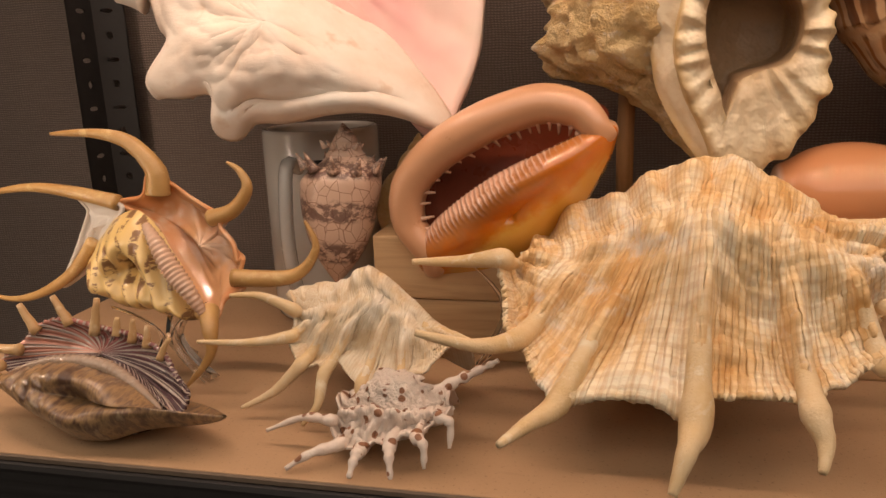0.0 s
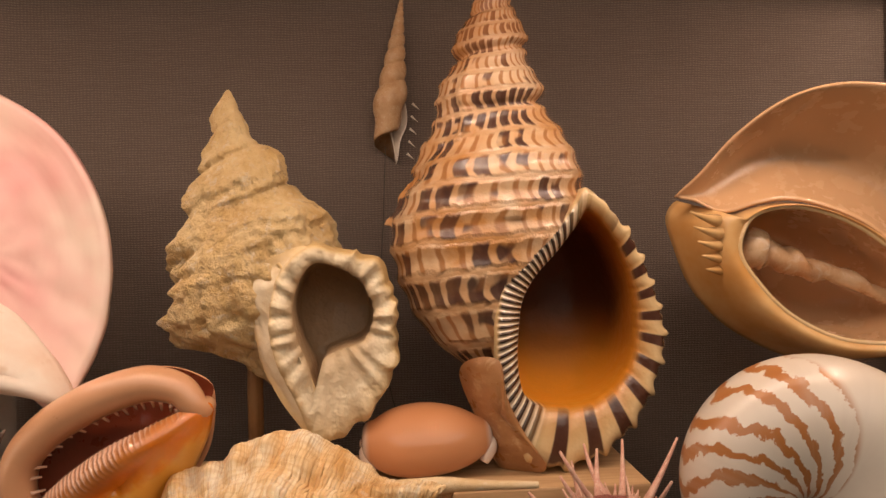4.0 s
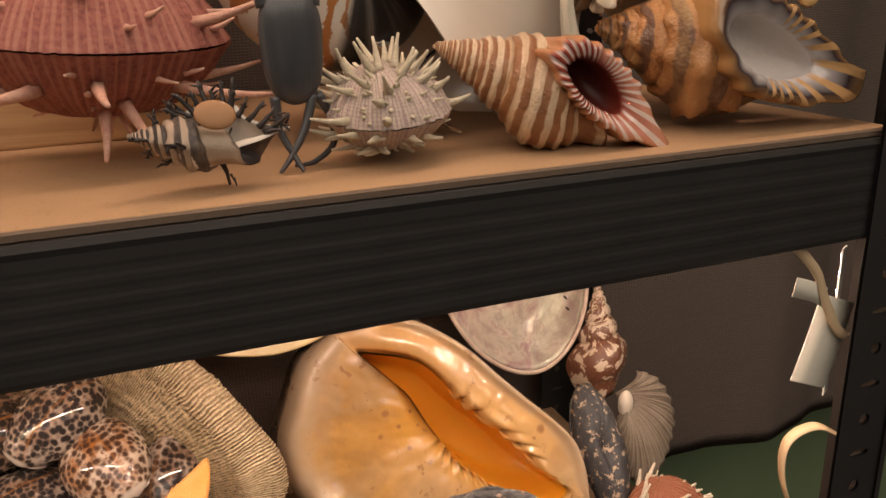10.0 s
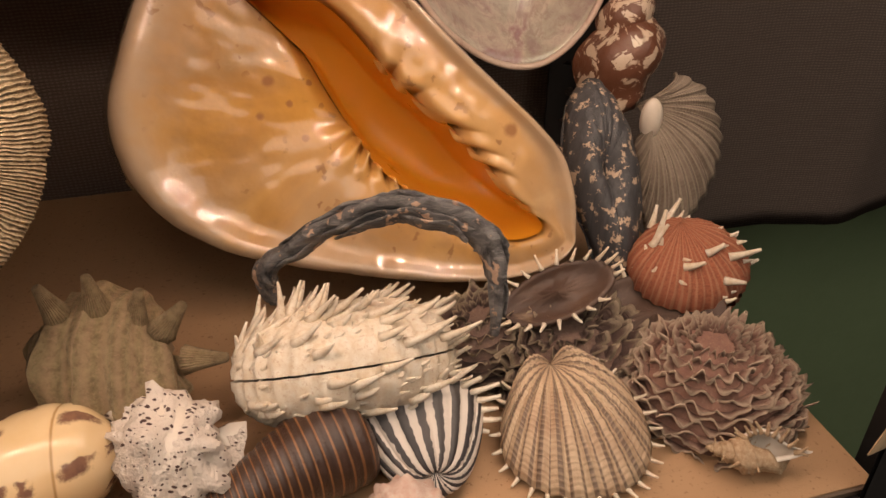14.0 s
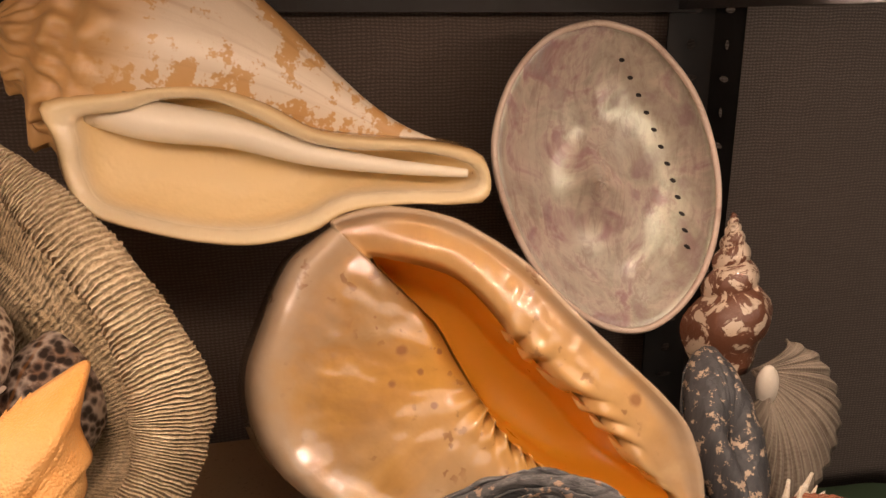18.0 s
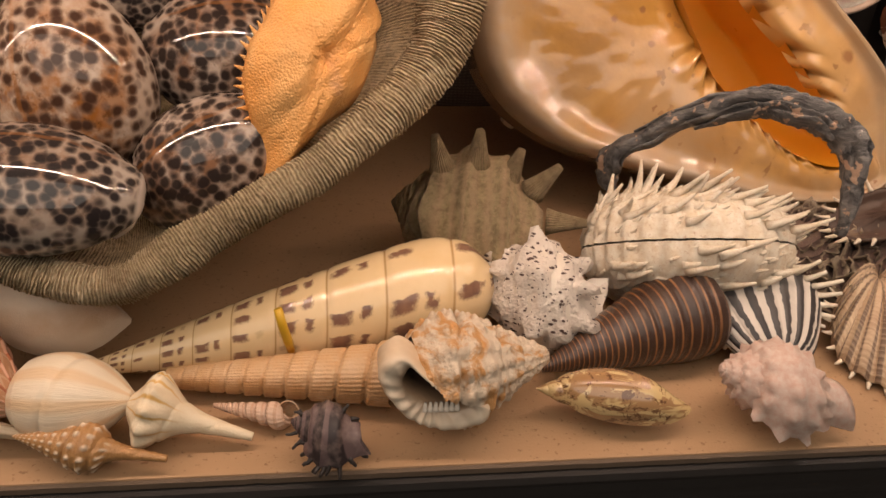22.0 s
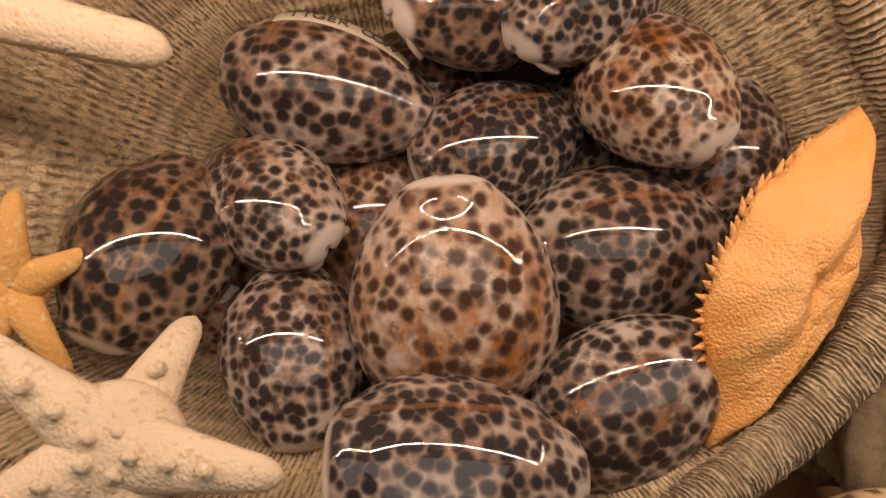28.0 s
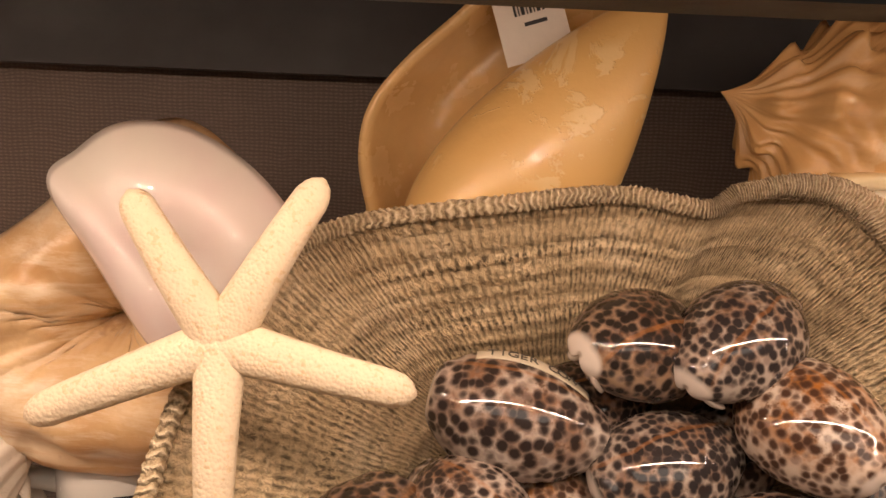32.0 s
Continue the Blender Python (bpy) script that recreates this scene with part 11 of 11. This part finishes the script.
# -- shells and the cup behind the bowl
def cameo():
    n = Nodes("cameo_back")
    o, u = n.obj(), n.uv()
    c = n.mix(n.ramp(n.noise(o, 20, 5), (0.38, 0.0), (0.64, 1.0)), (0.66, 0.46, 0.25), (0.52, 0.30, 0.13))
    c = n.mix(n.ramp(n.noise(n.mapping(o, (20, 20, 110)), 1, 5, 0.7), (0.46, 0.0), (0.62, 0.8)), c, (0.74, 0.60, 0.42))
    c = n.mix(n.ramp(n.noise(o, 34, 4, 0.7), (0.58, 0.0), (0.68, 0.6)), c, (0.32, 0.16, 0.06))
    back = n.done(c, 0.35, n.bump(n.noise(o, 90, 4), 0.25, 0.002), 0.3)
    n = Nodes("lilac_lip")
    o = n.obj()
    ripple = n.bump(n.noise(o, 45, 2, 0.5), 0.30, 0.003)
    lipm = n.done(n.mix(n.ramp(n.noise(o, 12, 3), (0.40, 0.0), (0.62, 1.0)), (0.60, 0.49, 0.46), (0.62, 0.57, 0.50)), 0.45, ripple, 1.0)
    n.put(n.b.inputs["Coat Normal"], ripple)
    root = thing("broad_conch", "tan conch with a glossy lilac-pink lip behind the bowl", "seashell")
    b, rows = fan((-0.040, 0.262, 1.110), [(-0.012, 0.250, 1.205), (-0.050, 0.258, 1.190), (-0.085, 0.262, 1.160), (-0.118, 0.262, 1.135), (-0.150, 0.268, 1.110), (-0.150, 0.270, 1.060), (-0.110, 0.255, 1.040), (-0.060, 0.245, 1.030), (0.000, 0.240, 1.040), (0.030, 0.245, 1.080), (0.040, 0.250, 1.140), (0.020, 0.252, 1.180)], Vector((0, -0.048, 0.0)), 20, 110, 0, 0, lambda q, f: 0.006 * noise.noise((q * 6, f * 14, 1)) + 0.003 * noise.noise((q * 20, f * 40, 1)), True)
    thicken(part("body", b, back, root), 0.006)
    b, rows = fan((0.000, 0.208, 1.150), [(-0.030, 0.218, 1.203), (-0.050, 0.218, 1.190), (-0.058, 0.210, 1.178), (-0.036, 0.200, 1.150), (-0.005, 0.190, 1.110), (0.025, 0.194, 1.085), (0.050, 0.206, 1.110), (0.052, 0.216, 1.150), (0.030, 0.222, 1.182), (-0.002, 0.222, 1.202)], Vector((0, -0.014, 0)), 16, 90, 0, 0, None, True)
    thicken(part("lip", b, lipm, root, "smooth lilac lip"), 0.006)
    n = Nodes("yellow_polish")
    o = n.obj()
    wear = n.math("MULTIPLY", n.step(n.noise(o, 26, 5, 0.7, 0.8), 0.52, 0.56), n.step(n.noise(o, 9, 3), 0.44, 0.54))
    c = n.mix(n.noise(o, 18, 4), (0.70, 0.46, 0.18), (0.62, 0.37, 0.12))
    c = n.mix(n.math("MULTIPLY", wear, 0.7), c, (0.74, 0.56, 0.28))
    dull = n.bump(n.math("ADD", n.noise(o, 70, 4, 0.6), wear), 0.35, 0.0016)
    ym = n.done(c, 0.38, dull, 0.6)
    n.put(n.b.inputs["Coat Normal"], dull)
    yl = plain("yellow_lining", (0.64, 0.42, 0.18), 0.25, 0, 0.5, 0.15)
    yb = thing("yellow_bailer", "yellow bailer shell with a paper price tag behind the bowl", "seashell")
    b, rows = fan((0.140, 0.290, 1.215), [(0.070, 0.282, 1.192), (0.075, 0.280, 1.217), (0.093, 0.278, 1.241), (0.120, 0.276, 1.266), (0.146, 0.272, 1.290), (0.175, 0.268, 1.298), (0.203, 0.266, 1.292), (0.217, 0.266, 1.277), (0.208, 0.275, 1.240), (0.199, 0.285, 1.201), (0.185, 0.29, 1.160), (0.152, 0.29, 1.130), (0.086, 0.29, 1.130), (0.074, 0.286, 1.165)], Vector((0, 0.035, 0)), 20, 120, 0, 0, lambda q, f: 0.0015 * noise.noise((q * 5, f * 12, 3)), True)
    thicken(part("outer_lip", b, yl, yb), 0.004)
    ax, bx = Vector((0.100, 0.278, 1.110)), Vector((0.214, 0.268, 1.284))
    dz = (bx - ax).normalized()
    dx = Vector((0, 1, 0)).cross(dz).normalized()

    def yfn(s, g):
        r = 0.050 * max(0, 1 - s * s) ** 0.62 * (1 - 0.42 * s)
        return ax.lerp(bx, 0.5 + 0.5 * s) + dx * r * math.cos(g) * 0.9 + Vector((0, 1, 0)) * r * 0.75 * math.sin(g) + dx * 0.008
    b = ellipsoid_grid(yfn, 44, 44)
    part("body", b, ym, yb, "smooth yellow body whorl")
    tag = thing("price_tag", "small white paper price tag stuck on the yellow shell", "price tag")
    P0, ux, uy = Vector((0.146, 0.282, 1.240)), Vector((0.96, 0.0, 0.30)).normalized(), Vector((-0.30, 0.10, 0.95)).normalized()
    nz = ux.cross(uy)

    def quad(x0, y0, x1, y1, z, mat, name, label=""):
        b_ = bmesh.new()
        box(b_, x0, y0, z - 0.0003, x1, y1, z)
        part(name, b_, mat, tag, label, False, Matrix.Translation(P0) @ Matrix((ux, uy, nz)).transposed().to_4x4())
    paper, ink = plain("tag_paper", (0.72, 0.66, 0.58), 0.6), bpy.data.materials["black_ink"]
    quad(0, 0, 0.036, 0.034, 0.0, paper, "paper")
    x = 0.010
    for k, w in enumerate((0.0012, 0.0006, 0.0018, 0.0006, 0.0012, 0.0006, 0.0018, 0.0012)):
        quad(x, 0.024, x + w, 0.031, 0.0006, ink, "bar")
        x += w + 0.0010
    quad(0.014, 0.018, 0.026, 0.0200, 0.0006, ink, "bar")


cameo()
mug((-0.050, 0.262, ZL), 0.036, 0.122, "white cup with a small dark picture behind the bowl", True, 20)
RIB = lined("white_ribbed", (0.68, 0.60, 0.50), (0.54, 0.45, 0.36), 9, "Y", (0.4, 0.8), 0.6, 0.1, 0.5, (0.60, 0.52, 0.42))
coil("ribbed_tun", "white ribbed tun shell behind the starfish", (-0.125, 0.240, 1.060), (-0.070, 0.220, 1.000), (0, 0.5, 1), RIB, None, 0, turns=4.5, g=1.95, rc=0.12, zc=0.56, a=0.24, b=0.32, tau=-10, canal=0.05, flare=0.0, nt=36, nph=48, relief=lambda u, p: 0.016 * math.cos(14 * p))

# -- ribbons and a paper tag tied to the front post
PAPER = plain("paper_tag", (0.66, 0.62, 0.52), 0.7)
RIBBON = plain("cream_ribbon", (0.60, 0.44, 0.27), 0.5, 0, 0.1)


def strap(root, pts, w, side, mat, name):
    pp = curve_pts(pts, 40, False)
    s = Vector(side).normalized() * w
    b_ = bmesh.new()
    grid(b_, [[p - s, p + s] for p in pp], False)
    thicken(part(name, b_, mat, root), 0.0008)


rb = thing("ribbon_tag", "paper tag hanging on a cream ribbon from the post", "tag")
strap(rb, [(0.665, 0.003, 1.235), (0.682, 0.002, 1.217), (0.690, 0.001, 1.199), (0.702, 0.000, 1.178), (0.712, 0.001, 1.170)], 0.0030, (0.75, 0, 0.6), RIBBON, "ribbon")
strap(rb, [(0.6920, 0.003, 1.199), (0.6800, 0.002, 1.205), (0.6675, 0.003, 1.2095)], 0.0060, (0.2, 0, 0.95), PAPER, "paper")
strap(rb, [(0.7040, 0.004, 1.196), (0.6990, 0.003, 1.180), (0.6920, 0.002, 1.160), (0.6860, 0.002, 1.142)], 0.0150, (0.92, 0, -0.38), PAPER, "paper")
rb2 = thing("ribbon", "curled cream ribbon tied round the post", "ribbon")
strap(rb2, [(0.716, -0.006, 1.010), (0.690, -0.004, 1.040), (0.676, 0.002, 1.075), (0.680, 0.006, 1.100), (0.700, 0.004, 1.108), (0.716, -0.002, 1.100)], 0.0045, (0.3, 0.9, 0), RIBBON, "loop")
strap(rb2, [(0.702, -0.010, 0.952), (0.704, -0.013, 0.975), (0.712, -0.014, 0.990)], 0.0060, (1, 0, 0.3), RIBBON, "wrap")
